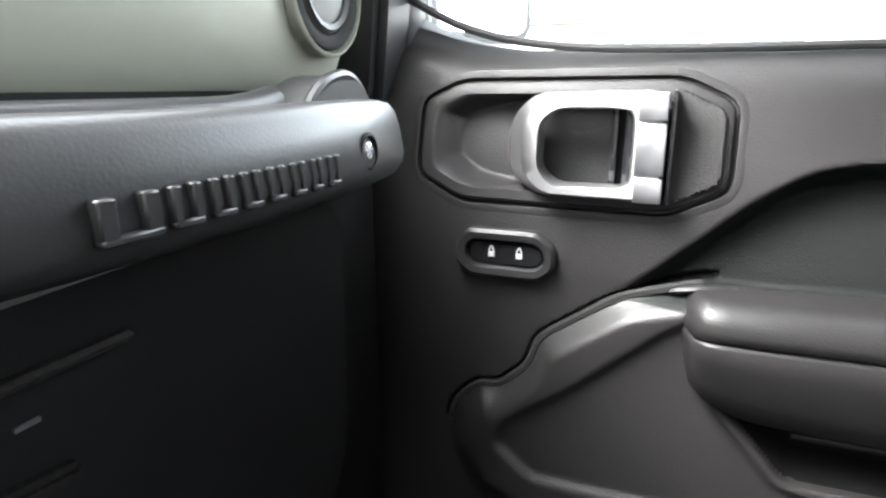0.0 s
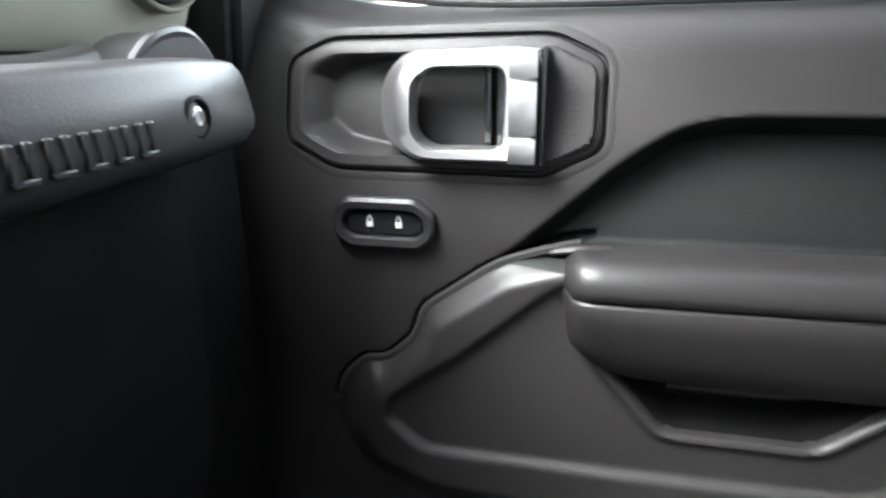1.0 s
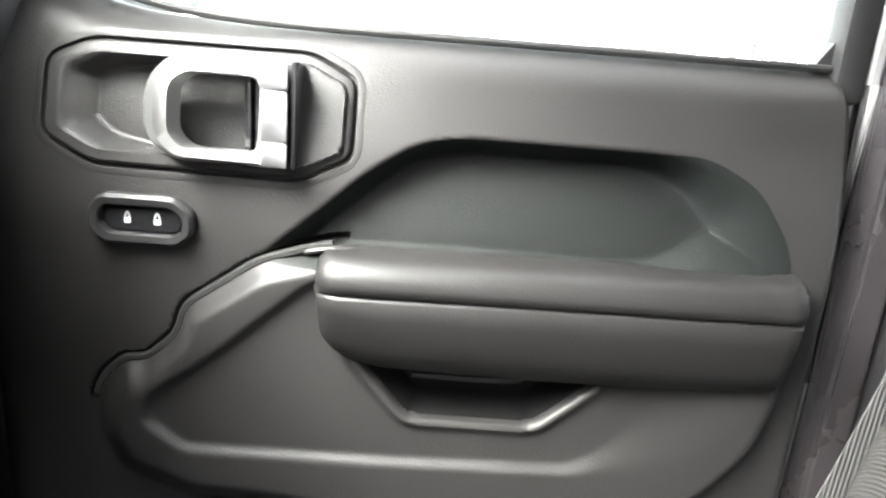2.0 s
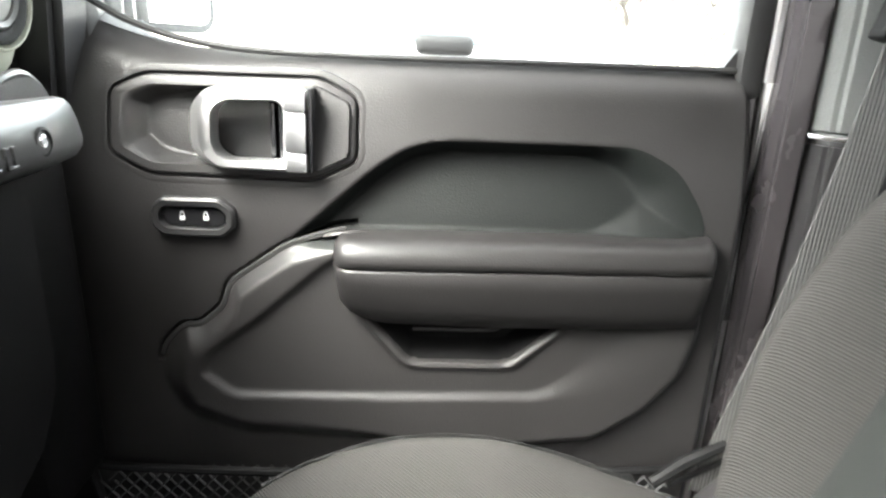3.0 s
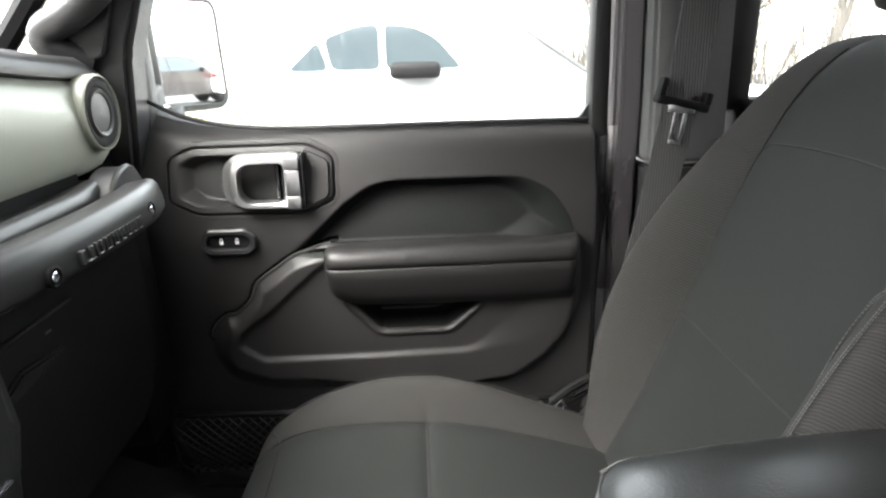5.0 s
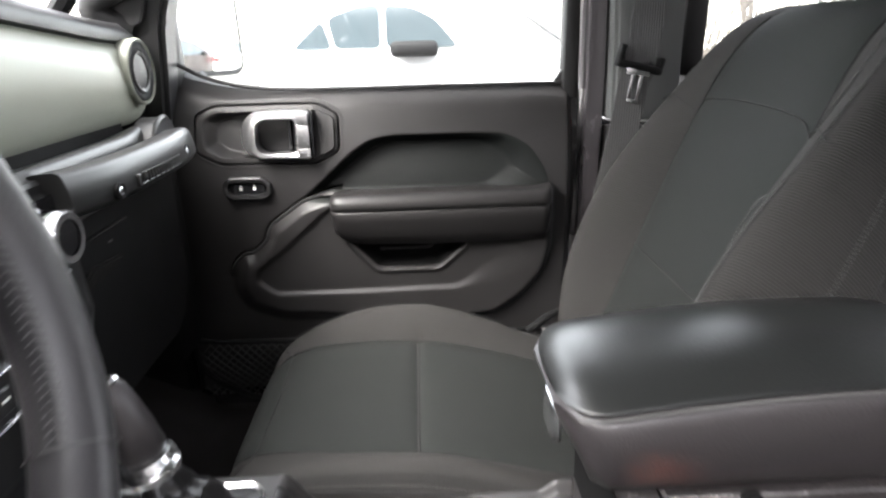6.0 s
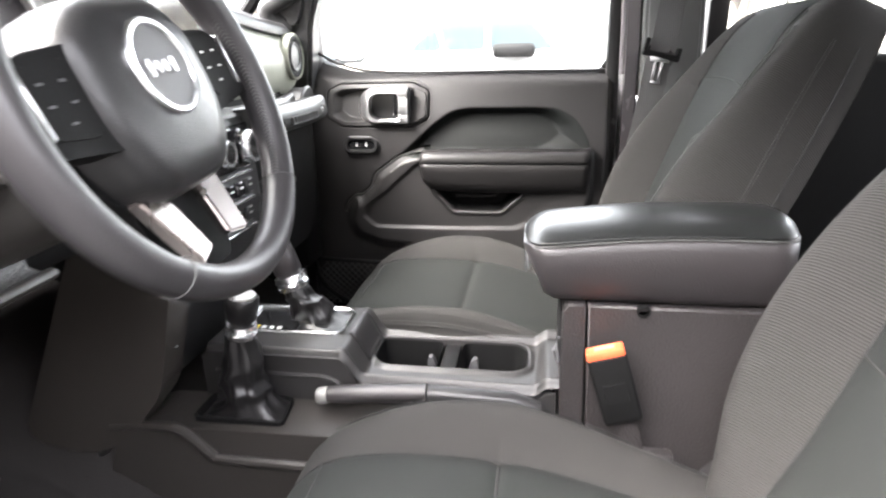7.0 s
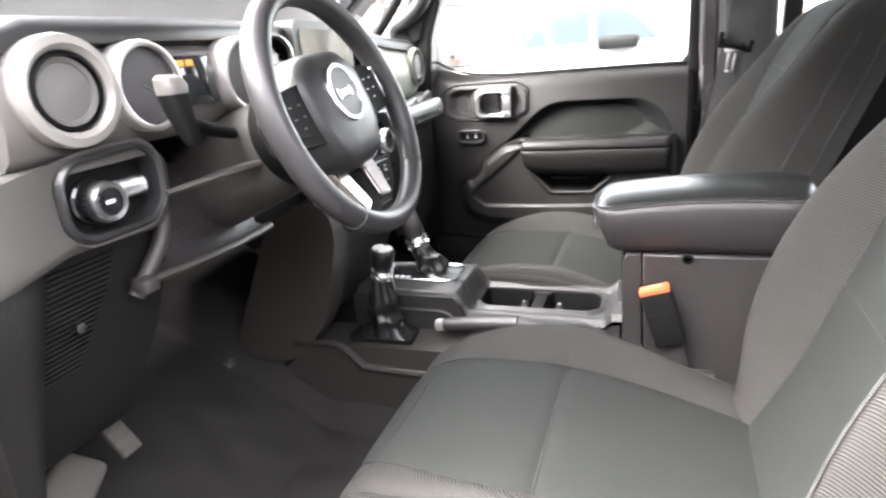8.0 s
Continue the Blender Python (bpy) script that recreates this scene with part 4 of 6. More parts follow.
def round_vent(c, r, turn, parent_list, mring, depth=0.03, band=0.80, proud=1.0, closed=None):
    """A round louvre vent: outer ring, inner ring, bowl and vanes."""
    m = Matrix.Translation(c) @ Matrix.Rotation(radians(turn), 4, "Z") @ Matrix.Rotation(radians(90), 4, "Y")
    bm = lathe(bmesh.new(), [(r * band, -0.02), (r * 0.98, -0.02), (r, 0.004 * proud), (r * 0.97, 0.012 * proud), (r * (0.4 + 0.6 * band), 0.014 * proud), (r * (band + 0.02), 0.008 * proud), (r * band, -0.02)], m, caps=False)
    ring = part("air_vent", bm, mring, None, "round air vent with satin ring")
    bm = lathe(bmesh.new(), [(r * (band + 0.02), -0.015), (r * (band - 0.02), 0.006 * proud), (r * (band - 0.08), 0.009 * proud), (r * 0.68, 0.0), (r * 0.66, -depth), (0.001, -depth - 0.002)], m, caps=False)
    part("bowl", bm, PLASTIC_BLACK_SHADE, ring)
    parent_list.append(ring)
    if closed:
        bm = lathe(bmesh.new(), [(r * 0.66, -depth * 0.4), (r * 0.60, 0.0035), (r * 0.52, 0.002), (r * 0.50, 0.0), (r * 0.30, 0.001), (0.001, 0.0015)], m, caps=False)
        part("shutter", bm, closed, ring, "closed round vent shutter")
        return
    bm = bmesh.new()
    for q in (-0.36, -0.12, 0.12, 0.36):
        w = math.sqrt(0.66 ** 2 - q * q) * r
        box(bm, q * r - 0.0012, q * r + 0.0012, -w, w, -0.80 * depth, -0.25 * depth, m=m)
    box(bm, -0.62 * r, 0.62 * r, -0.003, 0.003, -0.70 * depth, -0.20 * depth, m=m)
    part("louvre", bm, PLASTIC_BLACK_SHADE, ring)


round_vent((-0.4212, 0.645, 0.819), 0.056, 1, made, SAGE, depth=0.002, band=0.90, proud=0.30, closed=VENTDARK)
# padded rail between the panel and the bar
bm = bmesh.new()
rail = []
for k in range(19):
    y = 0.185 + 0.345 * k / 18
    e = max(0.0, (k - 15) / 3)
    bx, bz = -0.004 * e, 0.006 * e ** 2
    rail.append([(-0.450, y, 0.700), (-0.450, y, 0.720), (-0.412 + bx, y, 0.728 + bz), (-0.396 + bx, y, 0.7345 + bz), (-0.388 + bx, y, 0.7345 + bz), (-0.382 + bx, y, 0.729 + bz), (-0.380 + bx, y, 0.715), (-0.382, y, 0.690)])
loft(bm, rail)
made.append(part("dash_rail", bm, BAR, None, "padded rail under the dash panel", sharp=60))
# grab bar with a row of raised blocks
bm = bmesh.new()
path = smooth_path([(-0.352, 0.20, 0.712), (-0.340, 0.28, 0.709), (-0.335, 0.40, 0.708), (-0.335, 0.48, 0.709), (-0.338, 0.520, 0.709), (-0.345, 0.555, 0.708), (-0.352, 0.577, 0.707), (-0.357, 0.586, 0.706)], 5)
rings = []
for i, p in enumerate(path):
    d = (path[min(i + 1, len(path) - 1)] - path[max(i - 1, 0)]).normalized()
    out = Vector((d.y, -d.x, 0)).normalized()
    slim = math.sqrt(max(0.16, 1 - max(0.0, (i - len(path) + 6) / 5.5) ** 2))
    rings.append([p + (out * a + Vector((0, 0, b))) * slim for a, b in ((-0.026, -0.024), (-0.026, 0.014), (-0.022, 0.0185), (-0.016, 0.0205), (0.010, 0.0235), (0.017, 0.0215), (0.0215, 0.016), (0.025, 0.004), (0.0275, -0.012), (0.0265, -0.019), (0.021, -0.027), (0.008, -0.033), (-0.016, -0.032))])
loft(bm, rings)
bar = part("grab_bar", bm, BAR, None, "moulded grey-black grab bar with raised blocks", sharp=60)
edges = [0.320, 0.350, 0.370, 0.388, 0.405, 0.422, 0.438, 0.453, 0.470]
for a, b in zip(edges, edges[1:]):
    w = (b - a) * 0.24
    bm = bmesh.new()
    for c in (a + 0.0015, b - 0.0035 - w):
        box(bm, -0.3125, -0.3064, c, c + w, 0.6915, 0.7055, 0.0008, 1)
    box(bm, -0.3115, -0.3058, a + 0.0015, b - 0.0035, 0.6895, 0.6925, 0.0008, 1)
    part("raised_block", bm, BAR, bar)
for y, sx, sz in ((0.276, -0.3135, 0.695), (0.503, -0.3130, 0.703)):
    m = Matrix.Translation((sx, y, sz)) @ Matrix.Rotation(radians(90), 4, "Y")
    part("socket", lathe(bmesh.new(), [(0.010, -0.006), (0.0115, 0.0035), (0.0095, 0.0045), (0.008, 0.002), (0.001, 0.001)], m, 18), PLASTIC_BLACK_SHADE, bar)
    part("screw", lathe(bmesh.new(), [(0.0055, 0.0), (0.0055, 0.0035), (0.004, 0.0045), (0.001, 0.004)], m, 12), CHROME, bar)
# arched bracket that closes the bar's outer end
arch = smooth_path([(-0.368, 0.522, 0.716), (-0.369, 0.536, 0.732), (-0.370, 0.558, 0.7445), (-0.372, 0.588, 0.7475), (-0.374, 0.612, 0.735), (-0.374, 0.628, 0.712)], 6)
bm = tube(bmesh.new(), arch, 0.0042, 8)
part("bracket_rim", bm, BAR, bar)
bm = prism(bmesh.new(), [(p.y, p.z) for p in arch] + [(0.628, 0.69), (0.522, 0.69)], "x", -0.405, -0.369)
part("bracket_plate", bm, PLASTIC_SOFT, bar)
made.append(bar)
# glove box; the shade under the dash is put into its near black
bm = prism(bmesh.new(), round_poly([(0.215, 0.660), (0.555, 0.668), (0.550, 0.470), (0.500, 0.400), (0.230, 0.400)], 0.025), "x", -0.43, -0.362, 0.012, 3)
glove = part("glove_box", bm, PLASTIC_BLACK_SHADE, None, "black glove box lid, deepened by painted shade")
bm = prism(bmesh.new(), [(0.205, 0.571), (0.335, 0.584), (0.338, 0.592), (0.262, 0.600), (0.212, 0.582)], "x", -0.366, -0.355, 0.003, 2)
part("latch", bm, KNEESHADED, glove)
part("latch_mark", boxed(-0.3625, -0.3605, 0.316, 0.326, 0.615, 0.617), TRIM, glove)
bm = boxed(-0.366, -0.356, 0.235, 0.37, 0.632, 0.637, 0.002, 1)
part("lid_groove", bm, KNEESHADED, glove)
made.append(glove)
# centre stack: block, screen, climate knobs and switch rows
bm = prism(bmesh.new(), [(-0.50, 0.30), (-0.42, 0.30), (-0.365, 0.44), (-0.350, 0.56), (-0.350, 0.715), (-0.372, 0.735), (-0.50, 0.74)], "y", -0.105, 0.232, 0.012, 3)
made.append(part("stack_block", bm, PLASTIC_SOFT, None, "black centre stack"))
bm = prism(bmesh.new(), round_poly([(-0.098, 0.945), (0.135, 0.940), (0.135, 0.812), (-0.098, 0.812)], 0.015), "x", -0.43, -0.372, 0.006, 3)
scr = part("touch_screen", bm, PLASTIC_SOFT, None, "centre touch screen in a dark bezel")
part("screen_glass", prism(bmesh.new(), round_poly([(-0.078, 0.928), (0.115, 0.924), (0.115, 0.835), (-0.078, 0.835)], 0.006), "x", -0.374, -0.3695), SCREEN, scr)
made.append(scr)
round_vent((-0.385, -0.155, 0.880), 0.042, -14, made, SILVER)
round_vent((-0.405, 0.195, 0.870), 0.042, -8, made, SILVER)


def knob(c, r, depth, m_body, m_cap, name, label):
    m = Matrix.Translation(c) @ Matrix.Rotation(radians(90), 4, "Y")
    k = part(name, lathe(bmesh.new(), [(r * 1.12, -0.004), (r * 1.12, 0.003), (r, 0.005), (r * 0.96, depth * 0.9), (r * 0.86, depth), (0.001, depth)], m, 26), m_body, None, label)
    part("knob_cap", lathe(bmesh.new(), [(r * 1.02, depth * 0.5), (r * 1.06, depth * 0.85), (r * 0.95, depth * 1.08), (r * 0.70, depth * 1.06)], m, 26, False), m_cap, k)
    bm = bmesh.new()
    for q in range(0, 24):
        a = 2 * math.pi * q / 24
        box(bm, -0.0012, 0.0012, -0.001, 0.001, 0.006, depth * 0.86, m=m @ Matrix.Rotation(a, 4, "Z") @ Matrix.Translation((r * 0.985, 0, 0)))
    part("grip_rib", bm, m_body, k)
    return k


for y, r in ((0.165, 0.029), (0.075, 0.022), (-0.020, 0.029)):
    made.append(knob((-0.348, y, 0.672), r, 0.028, GLOSS, CHROME, "climate_knob", "black climate knob with bright ring"))
bm = boxed(-0.3515, -0.3475, -0.060, 0.205, 0.632, 0.712, 0.003, 1)
made.append(part("climate_fascia", bm, GLOSS, None, "glossy black climate fascia"))
for row, (z, n) in enumerate(((0.598, 7), (0.545, 6))):
    for k in range(n):
        y = -0.055 + 0.245 * (k + 0.5) / n
        bm = boxed(-0.352, -0.341 - 0.004 * row, y - 0.014, y + 0.014, z - 0.014, z + 0.014, 0.003, 1)
        b = part("switch", bm, GLOSS if (k + row) % 3 else PLASTIC_SOFT, None)
        part("mark", boxed(-0.3405 - 0.004 * row, -0.3402 - 0.004 * row, y - 0.006, y + 0.006, z + 0.001, z + 0.004), WHITEICON, b)
        made.append(b)
for z in (0.622, 0.572, 0.520):
    made.append(part("trim_strip", boxed(-0.352, -0.346, -0.065, 0.20, z - 0.0018, z + 0.0018, 0.001, 1), CHROME, None, "thin bright trim strip"))
# flank of the stack towards the driver's knee
bm = prism(bmesh.new(), round_poly([(-0.45, 0.60), (-0.325, 0.60), (-0.315, 0.53), (-0.36, 0.35), (-0.43, 0.265), (-0.50, 0.225), (-0.62, 0.25)], 0.03), "y", -0.150, -0.095, 0.014, 3)
made.append(part("knee_panel", bm, KNEEFLANK, None, "brown-black flank of the centre stack"))

# driver's fascia
rings = []
for k in range(29):
    y = -0.718 + 0.56 * k / 28
    x = face_x(y)
    rings.append([(x - 0.09, y, 0.905), (x - 0.012, y, 0.905), (x + 0.004, y, 0.885), (x + 0.006, y, 0.83), (x - 0.002, y, 0.80), (x - 0.016, y, 0.788), (x - 0.09, y, 0.785)])
bm = bmesh.new()
loft(bm, rings)
made.append(part("driver_fascia", bm, FASCIA, None, "grey-brown painted driver's fascia", sharp=60))
round_vent((-0.318, -0.645, 0.862), 0.061, -3, made, SATIN, depth=0.006, band=0.70, proud=1.0, closed=VENTGREY)
# instrument binnacle: two deep ringed dials under the lip
for y, r in ((-0.530, 0.056), (-0.335, 0.056)):
    m = Matrix.Translation((-0.318, y, 0.858)) @ Matrix.Rotation(radians(90), 4, "Y")
    g = part("gauge", lathe(bmesh.new(), [(r * 0.80, -0.03), (r * 0.99, -0.03), (r * 1.0, 0.003), (r * 0.97, 0.008), (r * 0.90, 0.010), (r * 0.86, 0.009), (r * 0.83, -0.03)], m, 30, False), GAUGERING, None, "round instrument with satin ring")
    part("dial", lathe(bmesh.new(), [(r * 0.86, 0.004), (r * 0.83, -0.0045), (0.001, -0.005)], m, 30, False), DIALGREY, g)
    bm = bmesh.new()
    for q in range(11):
        a = radians(-130 + 26 * q)
        box(bm, 0.70 * r, 0.80 * r, -0.0007, 0.0007, -0.0045, -0.0038, m=m @ Matrix.Rotation(a, 4, "Z"))
    part("tick", bm, TRIM, g)
    part("needle", boxed(-0.004, 0.68 * r, -0.0009, 0.0009, -0.0035, -0.0025, m=m @ Matrix.Rotation(radians(60), 4, "Z")), TRIM, g)
    made.append(g)
made.append(part("cluster_screen", boxed(-0.342, -0.3225, -0.470, -0.395, 0.825, 0.892, 0.004), SCREEN, None, "dark display between the dials"))
bm = bmesh.new()
for y in (-0.462, -0.444):
    box(bm, -0.3228, -0.3218, y - 0.007, y + 0.007, 0.878, 0.886)
made.append(part("warning_lamp", bm, AMBER, None, "small amber warning lamps"))
# light switch pod
POD = [(-0.683, 0.766), (-0.666, 0.784), (-0.566, 0.788), (-0.550, 0.770), (-0.553, 0.720), (-0.574, 0.702), (-0.664, 0.702), (-0.683, 0.718)]
bm = ring_loops([[(-0.37, y, z) for y, z in round_poly(inset(POD, -0.010), 0.02, 3)], [(-0.318, y, z) for y, z in round_poly(inset(POD, -0.010), 0.02, 3)],
                 [(-0.311, y, z) for y, z in round_poly(inset(POD, -0.005), 0.018, 3)], [(-0.314, y, z) for y, z in round_poly(POD, 0.014, 3)],
                 [(-0.345, y, z) for y, z in round_poly(inset(POD, 0.004), 0.012, 3)]])
AROUND = [(-0.820, 0.752), (-0.810, 0.787), (-0.540, 0.789), (-0.519, 0.768), (-0.523, 0.722), (-0.545, 0.680), (-0.684, 0.686), (-0.820, 0.655)]
panel_loops = [[(-0.40, y, z) for y, z in round_poly(AROUND, 0.016, 3)], [(-0.334, y, z) for y, z in round_poly(AROUND, 0.016, 3)],
               [(-0.324, y, z) for y, z in round_poly(inset(AROUND, 0.004), 0.016, 3)], [(-0.3195, y, z) for y, z in round_poly(inset(AROUND, 0.012), 0.016, 3)],
               [(-0.3165, y, z) for y, z in round_poly(inset(POD, -0.013), 0.02, 3)], [(-0.3195, y, z) for y, z in round_poly(inset(POD, -0.0095), 0.02, 3)],
               [(-0.40, y, z) for y, z in round_poly(inset(POD, -0.0095), 0.02, 3)]]
made.append(part("switch_panel", ring_loops(panel_loops), SWITCHPANEL, None, "grey-brown panel round the light switch", sharp=50))
pod = part("light_switch_pod", bm, PLASTIC, None, "framed light switch recess")
part("pod_back", prism(bmesh.new(), round_poly(inset(POD, 0.001), 0.012, 3), "x", -0.356, -0.341), PLASTIC_BLACK_SHADE, pod)
made.append(pod)
lk = knob((-0.336, -0.638, 0.738), 0.0235, 0.032, GLOSS, CHROME, "light_switch", "round black light switch knob with silver ring")
part("knob_mark", boxed(-0.3045, -0.3030, -0.644, -0.632, 0.736, 0.740), WHITEICON, lk)
made.append(lk)
m = Matrix.Translation((-0.333, -0.606, 0.742)) @ Matrix.Rotation(radians(90), 4, "X")
bm = lathe(bmesh.new(), [(0.001, -0.042), (0.010, -0.042), (0.0125, -0.03), (0.0125, 0.0), (0.001, 0.0)], m, 16)
wheel_b = part("dimmer", bm, SILVER, None, "ribbed silver dimmer wheels")
bm = bmesh.new()
for q in range(9):
    lathe(bm, [(0.0120, -0.041 + 0.0045 * q), (0.0138, -0.0397 + 0.0045 * q), (0.0120, -0.0384 + 0.0045 * q)], m, 16, False)
part("rib", bm, CHROME, wheel_b)
made.append(wheel_b)
# lower dash on the driver's side: a smooth outer flange that sweeps down, and a grained panel set back beside it; shade
# is put into their dark colour
bm = bmesh.new()
rings = []
for k in range(9):
    u = k / 8
    y0 = -0.820 + 0.120 * u
    roll = 0.030 * max(0.0, (u - 0.55) / 0.45) ** 2
    ring = []
    for dx, z, slant in ((-0.16, 0.690, 0.0), (-0.030, 0.690, 0.0), (-0.004, 0.680, -0.004), (0.004, 0.66, -0.010), (0.006, 0.62, -0.025), (0.004, 0.58, -0.040), (-0.006, 0.48, -0.068), (-0.020, 0.36, -0.095), (-0.035, 0.24, -0.115), (-0.12, 0.22, -0.115)):
        ring.append((-0.322 + dx - (roll if z < 0.78 else 0.4 * roll), y0 + slant * u, z))
    rings.append(ring)
loft(bm, rings)
made.append(part("lower_dash", bm, KNEESHADED, None, "smooth outer flange of the lower dash", sharp=60))
bm = bmesh.new()
rings = []
for k in range(15):
    u = k / 14
    y = -0.790 + 0.265 * u
    x = -0.352 - 0.004 * math.sin(math.pi * u)
    rings.append([(x - 0.14, y, 0.785), (x - 0.004, y, 0.785), (x + 0.004, y, 0.772), (x + 0.002, y, 0.70), (x - 0.012, y, 0.62), (x - 0.042, y - 0.012, 0.53), (x - 0.078, y - 0.030, 0.45), (x - 0.104, y - 0.048, 0.395), (x - 0.116, y - 0.052, 0.382), (x - 0.20, y - 0.052, 0.39)])
loft(bm, rings)
knee = part("knee_trim", bm, KNEESHADED, None, "grained knee panel, darkened for shade", sharp=60)
part("trim_clip", lathe(bmesh.new(), [(0.007, -0.002), (0.007, 0.003), (0.004, 0.005), (0.001, 0.005)], Matrix.Translation((-0.368, -0.672, 0.588)) @ Matrix.Rotation(radians(100), 4, "Y"), 12), PLASTIC, knee)
for q in range(21):
    z = 0.665 - 0.0068 * q
    x = -0.353 - float(np.interp(z, [0.45, 0.53, 0.62, 0.70], [0.078, 0.042, 0.012, -0.002]))
    part("slat", boxed(x - 0.006, x + 0.0022, -0.752 - 0.0004 * q, -0.606 - 0.0030 * q, z - 0.0015, z + 0.0015), KNEESHADED, knee)
made.append(knee)
# rounded end strip beside the knee panel, and the bolster under the column with its raised lower lip
bm = bmesh.new()
tube(bm, smooth_path([(-0.345, -0.524, 0.735), (-0.343, -0.528, 0.705), (-0.341, -0.545, 0.662), (-0.345, -0.572, 0.628), (-0.352, -0.598, 0.598)], 5), [0.008] * 6 + [0.011] * 15, 10)
made.append(part("panel_edge", bm, KNEEFLANK, None))
rings = []
for k in range(15):
    u = k / 14
    y = -0.588 + 0.28 * u
    low = 0.606 - 0.008 * u
    x = -0.342 + 0.014 * math.sin(math.pi * u)
    rings.append([(-0.46, y, 0.74), (x - 0.075, y, 0.74), (x - 0.052, y, 0.715), (x - 0.040, y, 0.5 * (low + 0.70)), (x - 0.030, y, low + 0.014), (x - 0.004, y, low + 0.006), (x - 0.008, y, low), (-0.46, y, low + 0.01)])
bm = bmesh.new()
loft(bm, rings)
made.append(part("knee_bolster", bm, BOXPLASTIC, None, "recessed brown-black knee bolster panel", sharp=60))
bm = bmesh.new()
tube(bm, [(r[5][0] + 0.002, r[5][1], r[5][2] + 0.002) for r in rings], 0.0085, 10, flat=0.8)
edge = part("knee_bolster_edge", bm, KNEEFLANK, None, "rounded lower lip of the knee bolster")
part("edge_clip", boxed(-0.346, -0.322, -0.606, -0.580, 0.604, 0.624, 0.005, 2), SHROUD, edge)
made.append(edge)
# filler below the dash, shade put into its near-black colour
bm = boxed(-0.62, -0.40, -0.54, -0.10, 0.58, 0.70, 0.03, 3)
made.append(part("under_dash", bm, PLASTIC_BLACK_SHADE, None))
adopt(dash, *made)

# ---- grab handle on the windscreen pillar ----
bm = bmesh.new()
tube(bm, smooth_path([(-0.455, 0.725, 0.895), (-0.500, 0.700, 0.915), (-0.498, 0.690, 0.938), (-0.445, 0.680, 0.965), (-0.395, 0.675, 1.01), (-0.365, 0.67, 1.10), (-0.37, 0.70, 1.16)], 6), 0.024, 12)
prism(bm, round_poly([(-0.505, 0.895), (-0.430, 0.895), (-0.395, 1.0), (-0.352, 1.12), (-0.392, 1.12), (-0.470, 0.985)], 0.012, 3), "y", 0.700, 0.722, 0.005, 2)
tagged(part("grab_handle", bm, PLASTIC_SOFT), "black grab handle on the windscreen pillar", "handle")

# ---- steering wheel and column ----
WC, WT = Vector((-0.135, -0.365, 0.80)), radians(20)
wheel = new("steering_wheel")
# local axes: x to the right (world y), y up along the rim, z towards the driver
R = Matrix(((0, -math.sin(WT), math.cos(WT), 0), (1, 0, 0, 0), (0, math.cos(WT), math.sin(WT), 0), (0, 0, 0, 1)))
wheel.matrix_basis = Matrix.Translation(WC) @ R @ Matrix.Rotation(radians(5), 4, "Z")
tagged(wheel, "black leather steering wheel with silver lower spokes", "steering wheel")
bm = bmesh.new()
N, K = 72, 14
rings = []
for i in range(N):
    a = 2 * math.pi * i / N
    fat = 1 + 0.10 * math.exp(-(((math.degrees(a) - 35 + 180) % 360 - 180) / 20) ** 2) + 0.10 * math.exp(-(((math.degrees(a) - 145 + 180) % 360 - 180) / 20) ** 2)
    rings.append([((0.1685 + 0.0155 * fat * math.cos(b)) * math.cos(a), (0.1685 + 0.0155 * fat * math.cos(b)) * math.sin(a), 0.0185 * fat * math.sin(b)) for b in (2 * math.pi * k / K for k in range(K))])
loft(bm, rings + [rings[0]], True, False)
bmesh.ops.remove_doubles(bm, verts=bm.verts, dist=1e-5)
part("rim", bm, RIMLEATHER, wheel, "stitched black leather rim")
for ang in (-45, -130, 44, 140):
    bm = bmesh.new()
    a = radians(ang)
    tube(bm, [((0.1685 + 0.0166 * math.cos(b)) * math.cos(a), (0.1685 + 0.0166 * math.cos(b)) * math.sin(a), 0.0194 * math.sin(b)) for b in (2 * math.pi * k / 14 for k in range(15))], 0.0006, 5)
    part("rim_seam", bm, STITCH, wheel)
for a0, a1 in ((-44, 24), (156, 224)):
    bm = bmesh.new()
    for k in range(46):
        a, a2 = radians(a0 + (a1 - a0) * k / 46), radians(a0 + (a1 - a0) * (k + 0.55) / 46)
        tube(bm, [((0.1685 + 0.0160 * math.cos(b)) * math.cos(q), (0.1685 + 0.0160 * math.cos(b)) * math.sin(q), 0.0190 * math.sin(b)) for b, q in ((radians(150), a), (radians(163), a2), (radians(176), a))], 0.0006, 4)
    part("rim_lacing", bm, STITCH, wheel, "laced stitching on the inner rim")
# hub: domed airbag cover, set back from the rim
HUB = round_poly([(-0.088, 0.062), (-0.050, 0.092), (0.050, 0.092), (0.088, 0.062), (0.090, -0.022), (0.054, -0.082), (-0.054, -0.082), (-0.090, -0.022)], 0.034, 4)
bm = bmesh.new()
rings = []
for s, z in ((1.0, -0.060), (1.0, -0.028), (0.975, -0.012), (0.91, 0.000), (0.80, 0.007), (0.62, 0.0105), (0.3, 0.012), (0.03, 0.012)):
    rings.append([(x * s, 0.006 + (y - 0.006) * s, z) for x, y in HUB])
loft(bm, rings)
part("airbag_cover", bm, PLASTIC_SOFT, wheel, "domed soft black airbag cover", sharp=60)
mz = Matrix.Translation((0, 0.022, 0.0105)) @ Matrix.Scale(0.84, 4, (1, 0, 0)) @ Matrix.Scale(0.84, 4, (0, 1, 0))
